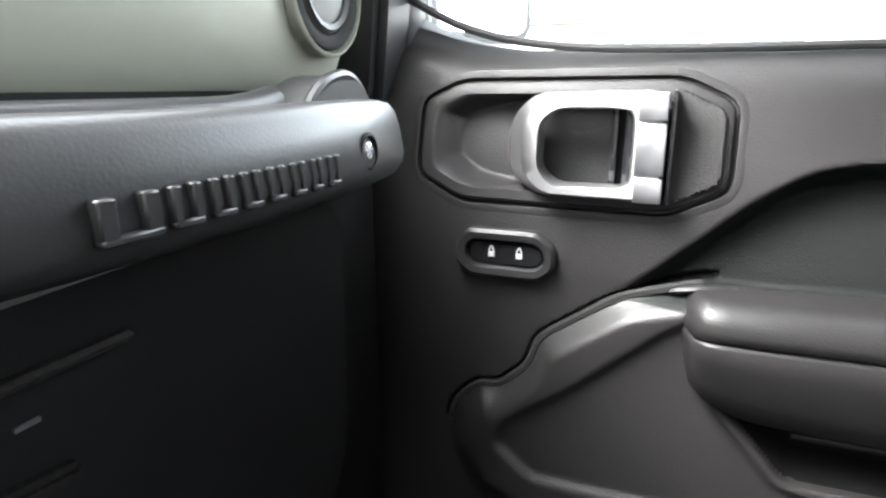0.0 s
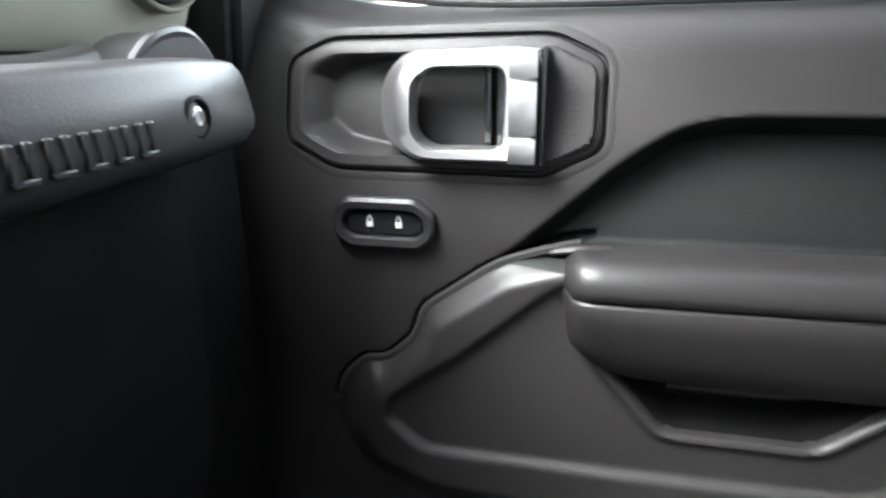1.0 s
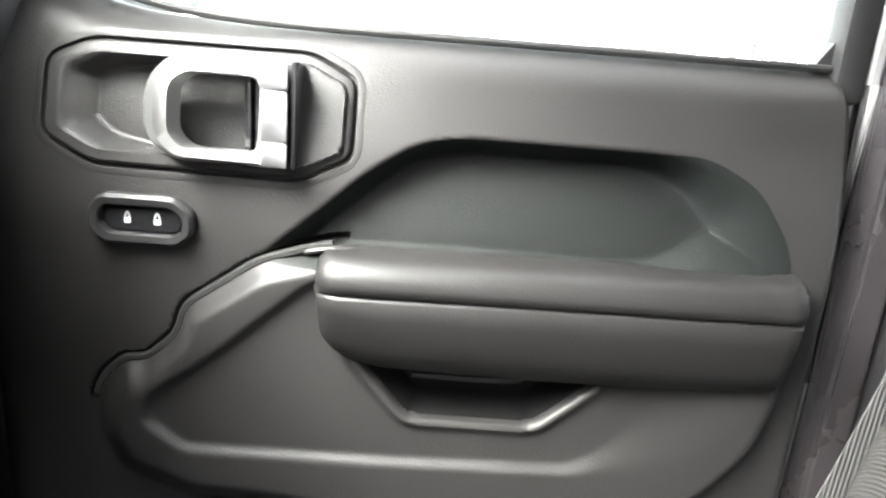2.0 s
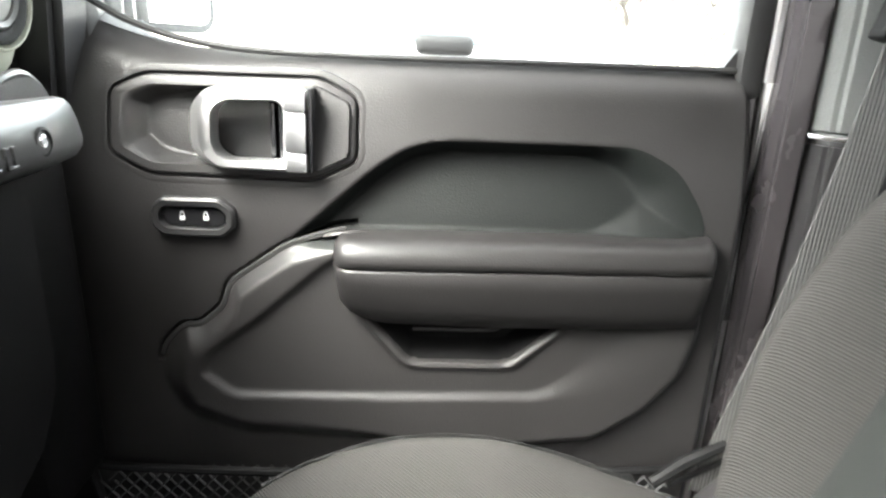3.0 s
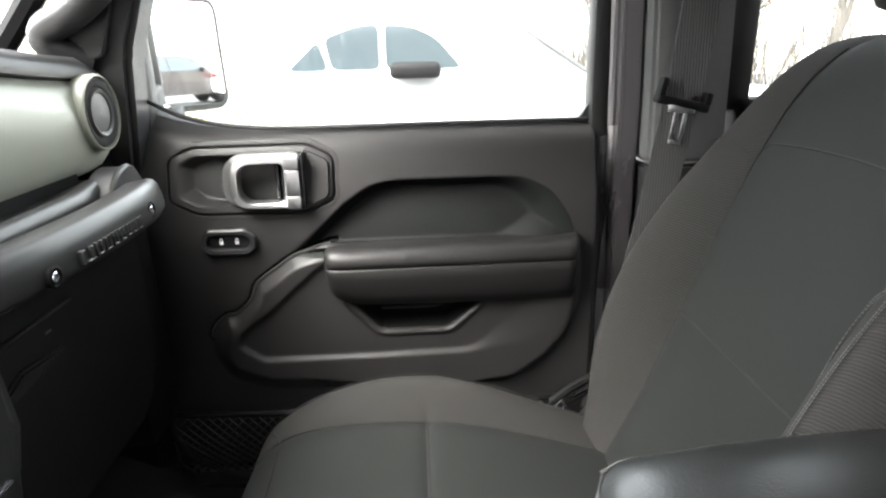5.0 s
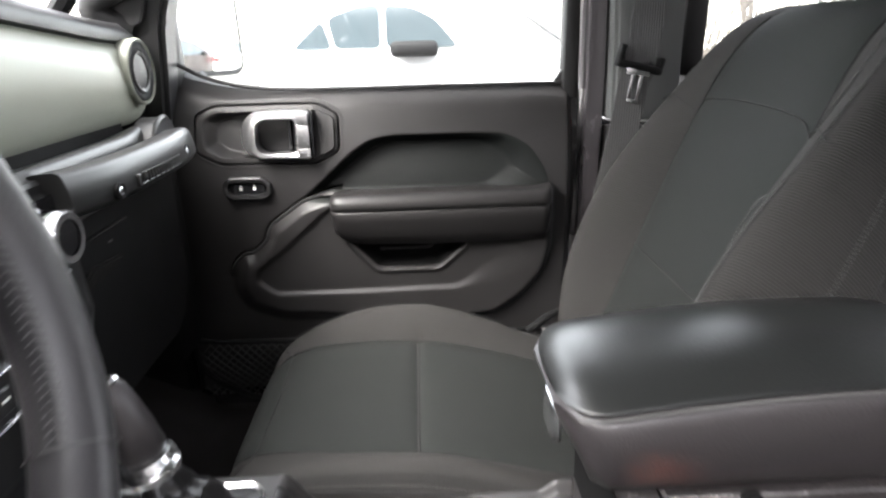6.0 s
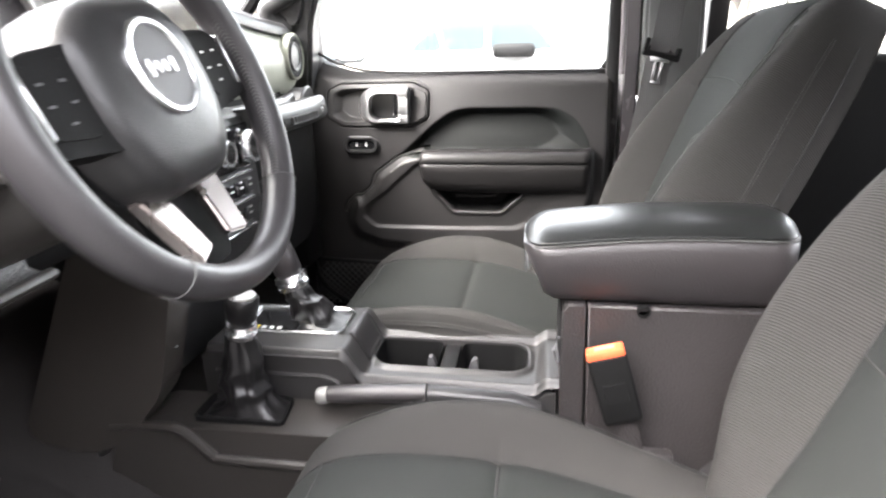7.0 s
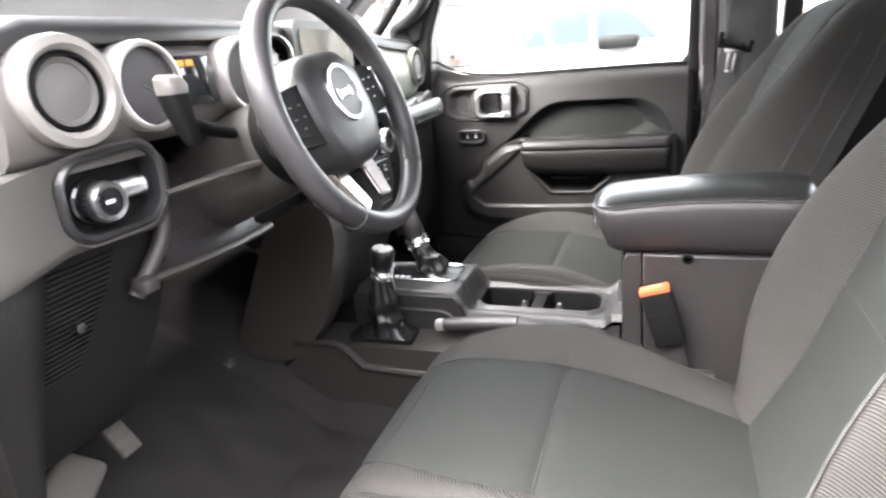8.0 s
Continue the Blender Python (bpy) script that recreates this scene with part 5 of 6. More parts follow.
emb = part("emblem", lathe(bmesh.new(), [(0.041, -0.003), (0.050, -0.003), (0.0505, 0.003), (0.048, 0.0055), (0.0435, 0.005), (0.041, 0.001)], mz, 32, False), CHROME, wheel, "silver ring emblem on the hub")
part("emblem_disc", lathe(bmesh.new(), [(0.043, -0.001), (0.042, 0.003), (0.001, 0.0034)], mz, 32), TRIM, emb)
for x, w, hgt in ((-0.021, 0.006, 0.016), (-0.010, 0.007, 0.011), (0.001, 0.007, 0.011), (0.013, 0.007, 0.014)):
    part("emblem_bar", boxed(x - w / 2, x + w / 2, 0.022 - hgt / 2, 0.022 + hgt / 2, 0.0125, 0.0155, 0.0008, 1), CHROME, emb)
# side spokes with button pods
for s in (-1, 1):
    bm = prism(bmesh.new(), round_poly([(s * 0.070, 0.055), (s * 0.125, 0.052), (s * 0.163, 0.030), (s * 0.165, -0.018), (s * 0.125, -0.022), (s * 0.070, -0.030)], 0.008), "z", -0.030, -0.004, 0.006, 2)
    sp = part("spoke", bm, PLASTIC_BLACK_SHADE, wheel)
    bm = prism(bmesh.new(), round_poly([(s * 0.086, 0.046), (s * 0.136, 0.043), (s * 0.138, -0.008), (s * 0.090, -0.015)], 0.008), "z", -0.012, -0.0025, 0.001, 1)
    b = part("button_pod", bm, PLASTIC_BLACK_SHADE, sp, "glossy black button pod")
    for q, (bx, by) in enumerate(((0.100, 0.030), (0.122, 0.030), (0.100, 0.014), (0.122, 0.014), (0.111, 0.0))):
        part("button_mark", boxed(s * bx - 0.0032, s * bx + 0.0032, by - 0.0009, by + 0.0009, -0.0026, -0.0020), WHITEICON if s > 0 else TRIM, b)
    part("pod_edge", boxed(s * 0.140 - 0.002, s * 0.140 + 0.002, -0.008, 0.044, -0.006, 0.002, 0.001, 1), CHROME, sp)
# lower spoke: dark web with two silver blades
bm = prism(bmesh.new(), round_poly([(-0.060, -0.060), (0.060, -0.060), (0.055, -0.10), (0.050, -0.160), (-0.050, -0.160), (-0.055, -0.10)], 0.01), "z", -0.064, -0.046, 0.004, 2)
low = part("lower_spoke", bm, PLASTIC_BLACK_SHADE, wheel)
for s in (-1, 1):
    bm = bmesh.new()
    side = Vector((0.97, -0.22, 0))
    rows = []
    for cx, cy, z, hw in ((0.046, -0.066, -0.034, 0.018), (0.039, -0.098, -0.027, 0.017), (0.031, -0.138, -0.018, 0.015)):
        c = Vector((cx, cy, z))
        rows.append([Vector((s * p.x, p.y, p.z)) for p in (c - side * hw, c + side * hw + Vector((0, 0, 0.004)), c + side * hw - Vector((0, 0, 0.012)), c - side * hw - Vector((0, 0, 0.012)))])
    loft(bm, rows)
    bmesh.ops.bevel(bm, geom=bm.edges[:], offset=0.003, segments=2, affect="EDGES")
    part("silver_blade", bm, BLADE, low, "silver painted spoke blade")
# back of the hub
bm = lathe(bmesh.new(), [(0.095, -0.045), (0.10, -0.06), (0.085, -0.10), (0.07, -0.12), (0.001, -0.12)], None, 28)
part("hub_back", bm, PLASTIC_BLACK_SHADE, wheel)

column = thing("steering_column", "black steering column cover with stalks", "steering column", (-0.25, -0.365, 0.74))
cm = Matrix.Translation(WC) @ R
bm = bmesh.new()
loft(bm, [[cm @ Vector((0.072 * sx * math.cos(a) * (0.85 if math.sin(a) > 0 else 1), 0.075 * sx * math.sin(a) - 0.005, z)) for a in (2 * math.pi * k / 20 for k in range(20))]
          for z, sx in ((-0.115, 0.92), (-0.13, 1.0), (-0.20, 1.06), (-0.30, 1.1), (-0.36, 1.1))])
shroud = part("shroud", bm, SHROUD, None, "grey-black column shroud", sharp=60)
bm = bmesh.new()
tube(bm, [cm @ Vector(p) for p in ((-0.06, 0.035, -0.15), (-0.12, 0.045, -0.135), (-0.195, 0.055, -0.100))], [0.008, 0.009, 0.009], 10)
stalk = part("signal_stalk", bm, PLASTIC_BLACK_SHADE, None, "black signal stalk with silver tip")
SP = Vector((-0.242, -0.572, 0.0))
def stalk_ring(z, hx, hy, lean=0.0):
    return [SP + Vector((hx * math.copysign(abs(math.cos(a)) ** 0.6, math.cos(a)) + lean, hy * math.copysign(abs(math.sin(a)) ** 0.6, math.sin(a)) + 0.6 * lean, z)) for a in (2 * math.pi * k / 20 for k in range(20))]
bm = bmesh.new()
loft(bm, [stalk_ring(0.788, 0.006, 0.007, 0.010), stalk_ring(0.795, 0.009, 0.010, 0.009), stalk_ring(0.825, 0.012, 0.015, 0.003), stalk_ring(0.848, 0.014, 0.0165)])
part("stalk_paddle", bm, PLASTIC_BLACK_SHADE, stalk)
bm = bmesh.new()
loft(bm, [stalk_ring(0.8485, 0.014, 0.0165), stalk_ring(0.858, 0.0145, 0.017), stalk_ring(0.866, 0.0125, 0.015, -0.002), stalk_ring(0.870, 0.008, 0.010, -0.003)])
part("stalk_tip", bm, FASCIA, stalk)
bm = bmesh.new()
tube(bm, [(-0.278, -0.580, 0.733), (-0.268, -0.530, 0.735), (-0.264, -0.505, 0.7365), (-0.260, -0.497, 0.737), (-0.254, -0.455, 0.738), (-0.250, -0.415, 0.737)], [0.006, 0.008, 0.0085, 0.0115, 0.0115, 0.009], 8, flat=0.6)
lever = part("column_lever", bm, SHROUD, None, "grey column release lever")
# the shaded bottom of the shroud, built as a near-black box
bm = bmesh.new()
box(bm, -0.42, -0.300, -0.430, -0.300, 0.670, 0.735, 0.03, 4)
boot = part("shaded_underside", bm, PLASTIC_BLACK_SHADE, None, "column underside with shade in its near black")
adopt(column, shroud, stalk, lever, boot)

# ---- pedals ----
for nm, lb, (x, y, z), (w, hgt) in (("brake_pedal", "worn rubber brake pedal on its arm", (-0.49, -0.578, 0.345), (0.017, 0.070)),):
    ped = thing(nm, lb, "pedal", (x, y, z))
    m = Matrix.Translation((x, y, z)) @ Matrix.Rotation(radians(-40), 4, "Y")
    a = part("pedal_pad", boxed(-0.006, 0.006, -w, w, -hgt / 2, hgt / 2, 0.004, 2, m=m), WORN)
    bm = bmesh.new()
    for q in range(4):
        box(bm, 0.004, 0.0085, -w * 0.85, w * 0.85, -hgt / 2 + 0.010 + q * 0.017, -hgt / 2 + 0.016 + q * 0.017, 0.001, 1, m=m)
    b = part("tread", bm, WORN)
    bm = tube(bmesh.new(), [(x - 0.01, y, z - 0.01), (x - 0.07, y + 0.004, z + 0.05), (x - 0.13, y + 0.01, z + 0.16), (x - 0.14, y + 0.01, z + 0.28)], 0.007, 8)
    c = part("pedal_arm", bm, PLASTIC_BLACK_SHADE)
    adopt(ped, a, b, c)
rest = boxed(-0.010, 0.010, -0.042, 0.042, -0.036, 0.036, 0.012, 3, m=Matrix.Translation((-0.486, -0.668, 0.330)) @ Matrix.Rotation(radians(-48), 4, "Y") @ Matrix.Rotation(radians(28), 4, "X"))
tagged(part("foot_rest", rest, WORN), "pale worn rubber foot rest beside the pedals", "foot rest")
bolt = lathe(bmesh.new(), [(0.012, 0.0), (0.012, 0.004), (0.008, 0.006), (0.006, 0.011), (0.001, 0.012)], Matrix.Translation((-0.45, -0.36, 0.352)) @ Matrix.Rotation(radians(35), 4, "Y"), 6)
tagged(part("carpet_fastener", bolt, PLASTIC), "small dark fastener on the toe board carpet", "fastener")

# ---- centre console ----
console = thing("centre_console", "black plastic centre console with cup holders and shifter plate", "console", (0, 0.03, 0.17))
made = []
xs, ys = np.linspace(-0.345, 0.232, 232), np.linspace(-0.046, 0.138, 75)
X, Y = np.meshgrid(xs, ys, indexing="ij")
Z = 0.325 + 0.053 * (1 - step(-0.118, -0.078, X)) + 0.015 * step(0.190, 0.215, X)
e = np.minimum(Y + 0.046, 0.138 - Y)
Z += 0.013 * (1 - step(0.012, 0.022, e)) * step(-0.13, -0.08, X) - 0.014 * (1 - step(0.0, 0.010, e))
CUP = round_poly([(-0.083, 0.110), (0.165, 0.110), (0.182, 0.090), (0.182, 0.030), (0.160, 0.012), (-0.060, 0.012), (-0.083, 0.036)], 0.012, 3)
d = sdf(X, Y, CUP)
Z += 0.006 * np.exp(-((d + 0.004) / 0.005) ** 2)
wall = step(0.0, 0.006, d)
divide = np.exp(-((X - 0.048) / 0.020) ** 4)
Z -= wall * (0.085 - 0.070 * np.clip(divide, 0, 1))
bm = bmesh.new()
sheet(bm, X, Y, Z)
made.append(part("top_deck", bm, DECK, None, "black console deck with two cup wells", sharp=60))
made.append(part("cup_divider", boxed(0.034, 0.062, 0.018, 0.104, 0.25, 0.326, 0.004, 2), PLASTIC_BLACK_SHADE, None, "dark block between the cup wells"))
# liners put the shade of the wells into their colour
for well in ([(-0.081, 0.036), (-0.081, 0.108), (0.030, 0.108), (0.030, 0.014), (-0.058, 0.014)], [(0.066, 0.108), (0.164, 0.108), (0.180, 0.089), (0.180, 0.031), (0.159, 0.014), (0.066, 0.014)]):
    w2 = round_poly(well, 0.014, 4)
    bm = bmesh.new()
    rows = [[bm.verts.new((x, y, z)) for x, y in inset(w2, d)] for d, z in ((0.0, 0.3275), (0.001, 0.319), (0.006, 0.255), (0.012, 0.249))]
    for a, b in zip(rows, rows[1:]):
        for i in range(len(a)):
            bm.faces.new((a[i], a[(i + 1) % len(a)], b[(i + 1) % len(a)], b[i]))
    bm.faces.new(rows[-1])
    made.append(part("cup_liner", bm, PLASTIC_BLACK_SHADE, None, "cup well liner with shade in its dark colour"))
bm = ring_loops([[(x, y, 0.323) for x, y in inset(CUP, -0.007)], [(x, y, 0.3295) for x, y in inset(CUP, -0.0055)], [(x, y, 0.3315) for x, y in inset(CUP, -0.003)], [(x, y, 0.3305) for x, y in inset(CUP, 0.0005)], [(x, y, 0.319) for x, y in inset(CUP, 0.0015)]])
made.append(part("cup_rim", bm, DECK, None, "raised rim round the cup wells"))
for x, lean in ((0.018, -0.010), (0.078, 0.010)):
    bm = bmesh.new()
    loft(bm, [[(x + lean * u - w, 0.078, 0.25 + 0.060 * u), (x + lean * u + w, 0.078, 0.25 + 0.060 * u), (x + lean * u + w, 0.092, 0.25 + 0.060 * u), (x + lean * u - w, 0.092, 0.25 + 0.060 * u)] for u, w in ((0.0, 0.012), (0.6, 0.009), (0.9, 0.006), (1.0, 0.003))])
    made.append(part("cup_finger", bm, TRIM, None, "small grey cup retaining finger"))
bm = bmesh.new()
px, py = np.meshgrid(np.linspace(-0.119, -0.086, 12), np.linspace(0.018, 0.106, 12), indexing="ij")
sheet(bm, px, py, 0.325 + 0.053 * (1 - step(-0.118, -0.078, px)) + 0.0018)
made.append(solid(part("slope_pad", bm, PLASTIC, None, "dark pad on the console slope"), 0.002))
bm = bmesh.new()
for y0, y1 in ((-0.047, -0.040), (0.132, 0.139)):
    prism(bm, [(-0.345, 0.10)] + [(x, 0.315 + 0.053 * (1 - float(step(-0.118, -0.078, np.array(x)))) + 0.015 * float(step(0.190, 0.215, np.array(x)))) for x in (-0.345, -0.14, -0.118, -0.112, -0.106, -0.10, -0.094, -0.088, -0.082, -0.077, 0.19, 0.20, 0.21, 0.225)] + [(0.225, 0.10)], "y", y0, y1)
box(bm, -0.345, 0.225, -0.045, 0.137, 0.10, 0.24)
box(bm, -0.352, -0.342, -0.047, 0.139, 0.10, 0.362)
made.append(part("deck_side", bm, DECK, None, "grained console side"))
bm = bmesh.new()
tube(bm, smooth_path([(-0.33, -0.046, 0.335), (-0.2, -0.047, 0.335), (-0.135, -0.047, 0.333), (-0.095, -0.047, 0.300), (-0.085, -0.047, 0.290)], 5), 0.0045, 6)
made.append(part("side_crease", bm, DECK, None))
# shifter surround
PL = round_poly([(-0.318, 0.108), (-0.142, 0.112), (-0.128, 0.098), (-0.126, 0.024), (-0.142, 0.010), (-0.318, 0.004)], 0.01, 4)
bm = ring_loops([[(x, y, 0.372) for x, y in PL], [(x, y, 0.383) for x, y in PL], [(x, y, 0.3855) for x, y in inset(PL, 0.002)], [(x, y, 0.3835) for x, y in inset(PL, 0.007)], [(x, y, 0.374) for x, y in inset(PL, 0.008)]])
sur = part("shifter_surround", bm, CHROME, None, "bright silver shifter surround")
part("shifter_plate", prism(bmesh.new(), inset(PL, 0.0075), "z", 0.370, 0.3795), GLOSS, sur)
made.append(sur)
ind = part("gear_indicator", boxed(-0.292, -0.232, 0.012, 0.030, 0.379, 0.3835, 0.001, 1), GLOSS, None, "black gear indicator strip")
part("lit_mark", boxed(-0.290, -0.280, 0.0145, 0.0275, 0.3836, 0.3841), YELLOW, ind)
for q in range(3):
    part("gear_mark", boxed(-0.275 + 0.014 * q, -0.267 + 0.014 * q, 0.0165, 0.0255, 0.3836, 0.3841), WHITEICON, ind)
made.append(ind)
# lower tray towards the driver
bm = prism(bmesh.new(), round_poly([(-0.50, 0.14), (-0.46, 0.255), (-0.42, 0.286), (-0.10, 0.292), (0.23, 0.285), (0.30, 0.20), (0.30, 0.12)], 0.02), "y", -0.142, -0.040, 0.010, 3)
made.append(part("lower_tray", bm, TRAY, None, "grained lower console tray"))
bm = bmesh.new()
tube(bm, smooth_path([(-0.46, -0.145, 0.283), (-0.36, -0.147, 0.291), (-0.325, -0.147, 0.275), (-0.295, -0.147, 0.247), (-0.27, -0.147, 0.240), (-0.05, -0.147, 0.238)], 6), 0.008, 8)
made.append(part("tray_rib", bm, TRAY, None, "raised console side rib"))
bm = bmesh.new()
tube(bm, smooth_path([(-0.55, -0.12, 0.15), (-0.47, -0.13, 0.262), (-0.40, -0.128, 0.345), (-0.35, -0.12, 0.42)], 5), 0.010, 8)
made.append(part("front_brace", bm, PLASTIC_SOFT, None))
BASE = round_poly([(-0.335, -0.052), (-0.195, -0.052), (-0.185, -0.125), (-0.335, -0.125)], 0.012, 3)
bm = ring_loops([[(x, y, 0.288) for x, y in BASE], [(x, y, 0.297) for x, y in BASE], [(x, y, 0.298) for x, y in inset(BASE, 0.004)], [(x, y, 0.288) for x, y in inset(BASE, 0.008)]])
made.append(part("boot_frame", bm, PLASTIC_BLACK_SHADE, None))
# storage box
bm = bmesh.new()
prism(bm, [(0.232, 0.10), (0.228, 0.470), (0.236, 0.482), (0.262, 0.482), (0.272, 0.10)], "y", -0.050, 0.112, 0.003, 1)
prism(bm, [(0.2745, 0.10), (0.2645, 0.482), (0.555, 0.482), (0.575, 0.10)], "y", -0.0515, 0.112, 0.003, 1)
sb = part("storage_box", bm, BOXPLASTIC, None, "grained console storage box")
m = Matrix.Translation((0.341, -0.0525, 0.477)) @ Matrix.Rotation(radians(90), 4, "X")
# thin sheet added to darken the box's front face
part("front_face_sheet", prism(bmesh.new(), [(0.2310, 0.30), (0.2265, 0.468), (0.2285, 0.468), (0.2330, 0.30)], "y", -0.046, 0.108), PLASTIC_BLACK_SHADE, sb, "thin near-black sheet over the front face")
part("notch", lathe(bmesh.new(), [(0.010, -0.003), (0.010, 0.002), (0.007, 0.003), (0.0065, -0.001), (0.001, -0.001)], m, 16), PLASTIC_BLACK_SHADE, sb)
bm = bmesh.new()
tube(bm, [(0.2245, -0.044, 0.425), (0.221, -0.044, 0.405), (0.226, -0.044, 0.385)], [0.004, 0.005, 0.004], 8)
part("clip", bm, TRIM, sb)
made.append(sb)
adopt(console, *made)

# padded lid
lid = thing("console_lid", "black leather padded console lid, closed", "armrest", (0.34, 0.03, 0.49))
upper, lower = [], []
for k in range(25):
    u = k / 24
    x = 0.170 + 0.374 * u
    f = math.sqrt(max(0.0, 1 - (1 - min(1, u / 0.11)) ** 2))
    bk = math.sqrt(max(0.0, 1 - (1 - min(1, (1 - u) / 0.10)) ** 2))
    fb = min(f, bk)
    crown = 0.578 + 0.020 * math.sin(0.5 * math.pi * min(1, u * 1.35)) + 0.008 * u * (1 - u)
    yc, w = 0.032, 0.046 + 0.042 * fb
    edge = crown - 0.012
    half = [(w, edge - 0.002), (w - 0.0005, edge + 0.0015), (w - 0.004, edge + 0.0045 * f), (w - 0.014, edge + 0.0085 * f), (0.55 * w, edge + 0.011 * f + 0.007 * fb)]
    upper.append([(x, yc - hw, pz) for hw, pz in half] + [(x, yc, edge + 0.011 * f + 0.011 * fb)] + [(x, yc + hw, pz) for hw, pz in reversed(half)])
    lb = 0.484 + 0.045 * (1 - f) ** 1.3 + 0.03 * (1 - bk)
    x2 = x + 0.028 * (1 - u) * 0.6
    wl = w * (0.93 - 0.04 * (1 - f))
    half = []
    for v, out in ((0.0, 0.0), (0.04, 0.003), (0.14, 0.0065), (0.36, 0.0065), (0.62, 0.002), (0.82, -0.004), (0.95, -0.011), (1.0, -0.019)):
        half.append((x + (x2 - x) * v + 0.004 * (1 - f) * math.sin(math.pi * v) * -1, w + out * (0.4 + 0.6 * fb), edge - 0.003 + (lb - edge + 0.003) * v))
    lower.append([(px, yc - hw, pz) for px, hw, pz in half] + [(px, yc + hw, pz) for px, hw, pz in reversed(half)])
bm = bmesh.new()
loft(bm, upper)
a = refine(part("lid_top", bm, LIDLEATHER, None, "smooth black leather lid top", sharp=60), 1)
bm = bmesh.new()
loft(bm, lower)
b = part("lid_side", bm, LEATHER, None, "stitched leather lid side", sharp=60)
bm = bmesh.new()
tube(bm, [(p[0][0], p[0][1] - 0.001, p[0][2] + 0.0005) for p in upper[1:-1]], 0.0011, 6)
tube(bm, [(p[-1][0], p[-1][1] + 0.001, p[-1][2] + 0.0005) for p in upper[1:-1]], 0.0014, 6)
c = part("lid_stitching", bm, STITCH, None)
bm = bmesh.new()
box(bm, 0.171, 0.180, -0.012, 0.030, 0.515, 0.552, 0.003, 2)
l1 = part("lid_latch", bm, CHROME, None, "bright lid latch")
adopt(lid, a, b, c, l1)

# hand brake
brake = thing("hand_brake", "black hand brake lever with silver button, lowered", "hand brake", (0.05, -0.075, 0.31))
bm = tube(bmesh.new(), [(-0.128, -0.072, 0.319), (-0.10, -0.072, 0.322), (-0.02, -0.072, 0.330), (0.030, -0.072, 0.334)], [0.0145, 0.0165, 0.0165, 0.016], 12, flat=0.85)
a = part("grip", bm, LEATHER, None)
bm = tube(bmesh.new(), [(0.032, -0.072, 0.334), (0.06, -0.072, 0.334), (0.16, -0.071, 0.330), (0.20, -0.070, 0.318)], [0.0145, 0.014, 0.015, 0.012], 12, flat=0.85)
b = part("sleeve", bm, PLASTIC, None)
bm = tube(bmesh.new(), [(-0.147, -0.072, 0.3155), (-0.142, -0.072, 0.316), (-0.129, -0.072, 0.318)], [0.0115, 0.0135, 0.0135], 14)
c = part("button", bm, SILVER, None, "silver release button")
adopt(brake, a, b, c)


def boot_mesh(base, top, half, r1, seed=1, waist=0.026):
    """A gathered leather boot: a wide rectangular skirt pulled in to a creased sleeve."""
    rnd = random.Random(seed)
    bm = bmesh.new()
    base, top = Vector(base), Vector(top)
    rings = []
    n = 26
    ph = [rnd.uniform(0, 6.28) for _ in range(6)]
    for k in range(n + 1):
        u = k / n
        g = min(1.0, u / 0.20)
        skirt = (1 - g) ** 1.8
        c = Vector((base.x + (top.x - base.x) * (0.25 * g + 0.75 * u), base.y + (top.y - base.y) * u, base.z + (top.z - base.z) * u))
        r = waist + (r1 - waist) * u ** 2
        c += Vector((0.0035 * math.sin(8 * u + ph[2]), 0.003 * math.cos(7 * u + ph[3]), 0)) * g * (1 - u)
        ring = []
        for q in range(36):
            a = 2 * math.pi * q / 36
            ca, sa = math.cos(a), math.sin(a)
            k2 = max(abs(ca), abs(sa)) ** -0.75
            fold = 1 + (0.10 * skirt + 0.08) * math.sin(7 * a + ph[1] + 2.5 * u) + 0.05 * math.sin(11 * a + ph[2] - 5 * u) * (1 - u)
            crease = 0.0065 * (0.5 - abs(math.sin(8.5 * u + ph[0] + 1.5 * math.sin(a + ph[3]) + 0.9 * math.sin(2 * a + ph[5])))) * g * (1 - u ** 4)
            rr = r * fold + crease
            x = rr * ca * (1 - skirt) + half[0] * ca * k2 * skirt
            y = rr * sa * (1 - skirt) + half[1] * sa * k2 * skirt
            dz = (0.007 * math.sin(a + ph[4] + 9 * u) + 0.003 * math.sin(3 * a + ph[5])) * g * (1 - u ** 3)
            ring.append((c.x + x, c.y + y, c.z + dz))
        rings.append(ring)
    loft(bm, rings)
    return bm


gear = thing("gear_shifter", "leather gear shifter with bright collar and gathered boot", "shifter", (-0.19, 0.06, 0.38))
a = part("boot", boot_mesh((-0.172, 0.060, 0.381), (-0.226, 0.060, 0.448), (0.044, 0.044), 0.0205, 3, 0.034), BOOT, None, "gathered black leather boot", sharp=70)
gm = Matrix.Translation((-0.226, 0.060, 0.446)) @ Matrix.Rotation(radians(-16), 4, "Y")
b = part("collar", lathe(bmesh.new(), [(0.018, -0.006), (0.026, -0.002), (0.028, 0.006), (0.024, 0.011), (0.028, 0.014), (0.026, 0.022), (0.016, 0.024)], gm, 24), CHROME, None, "bright shifter collar")
c = part("knob", lathe(bmesh.new(), [(0.018, 0.020), (0.0235, 0.030), (0.0225, 0.060), (0.0195, 0.088), (0.0165, 0.104), (0.012, 0.113), (0.001, 0.116)], gm, 24), LEATHER, None)
d = part("cap", lathe(bmesh.new(), [(0.0130, 0.110), (0.0135, 0.1128), (0.011, 0.1162), (0.008, 0.1160)], gm, 24, False), CHROME, None)
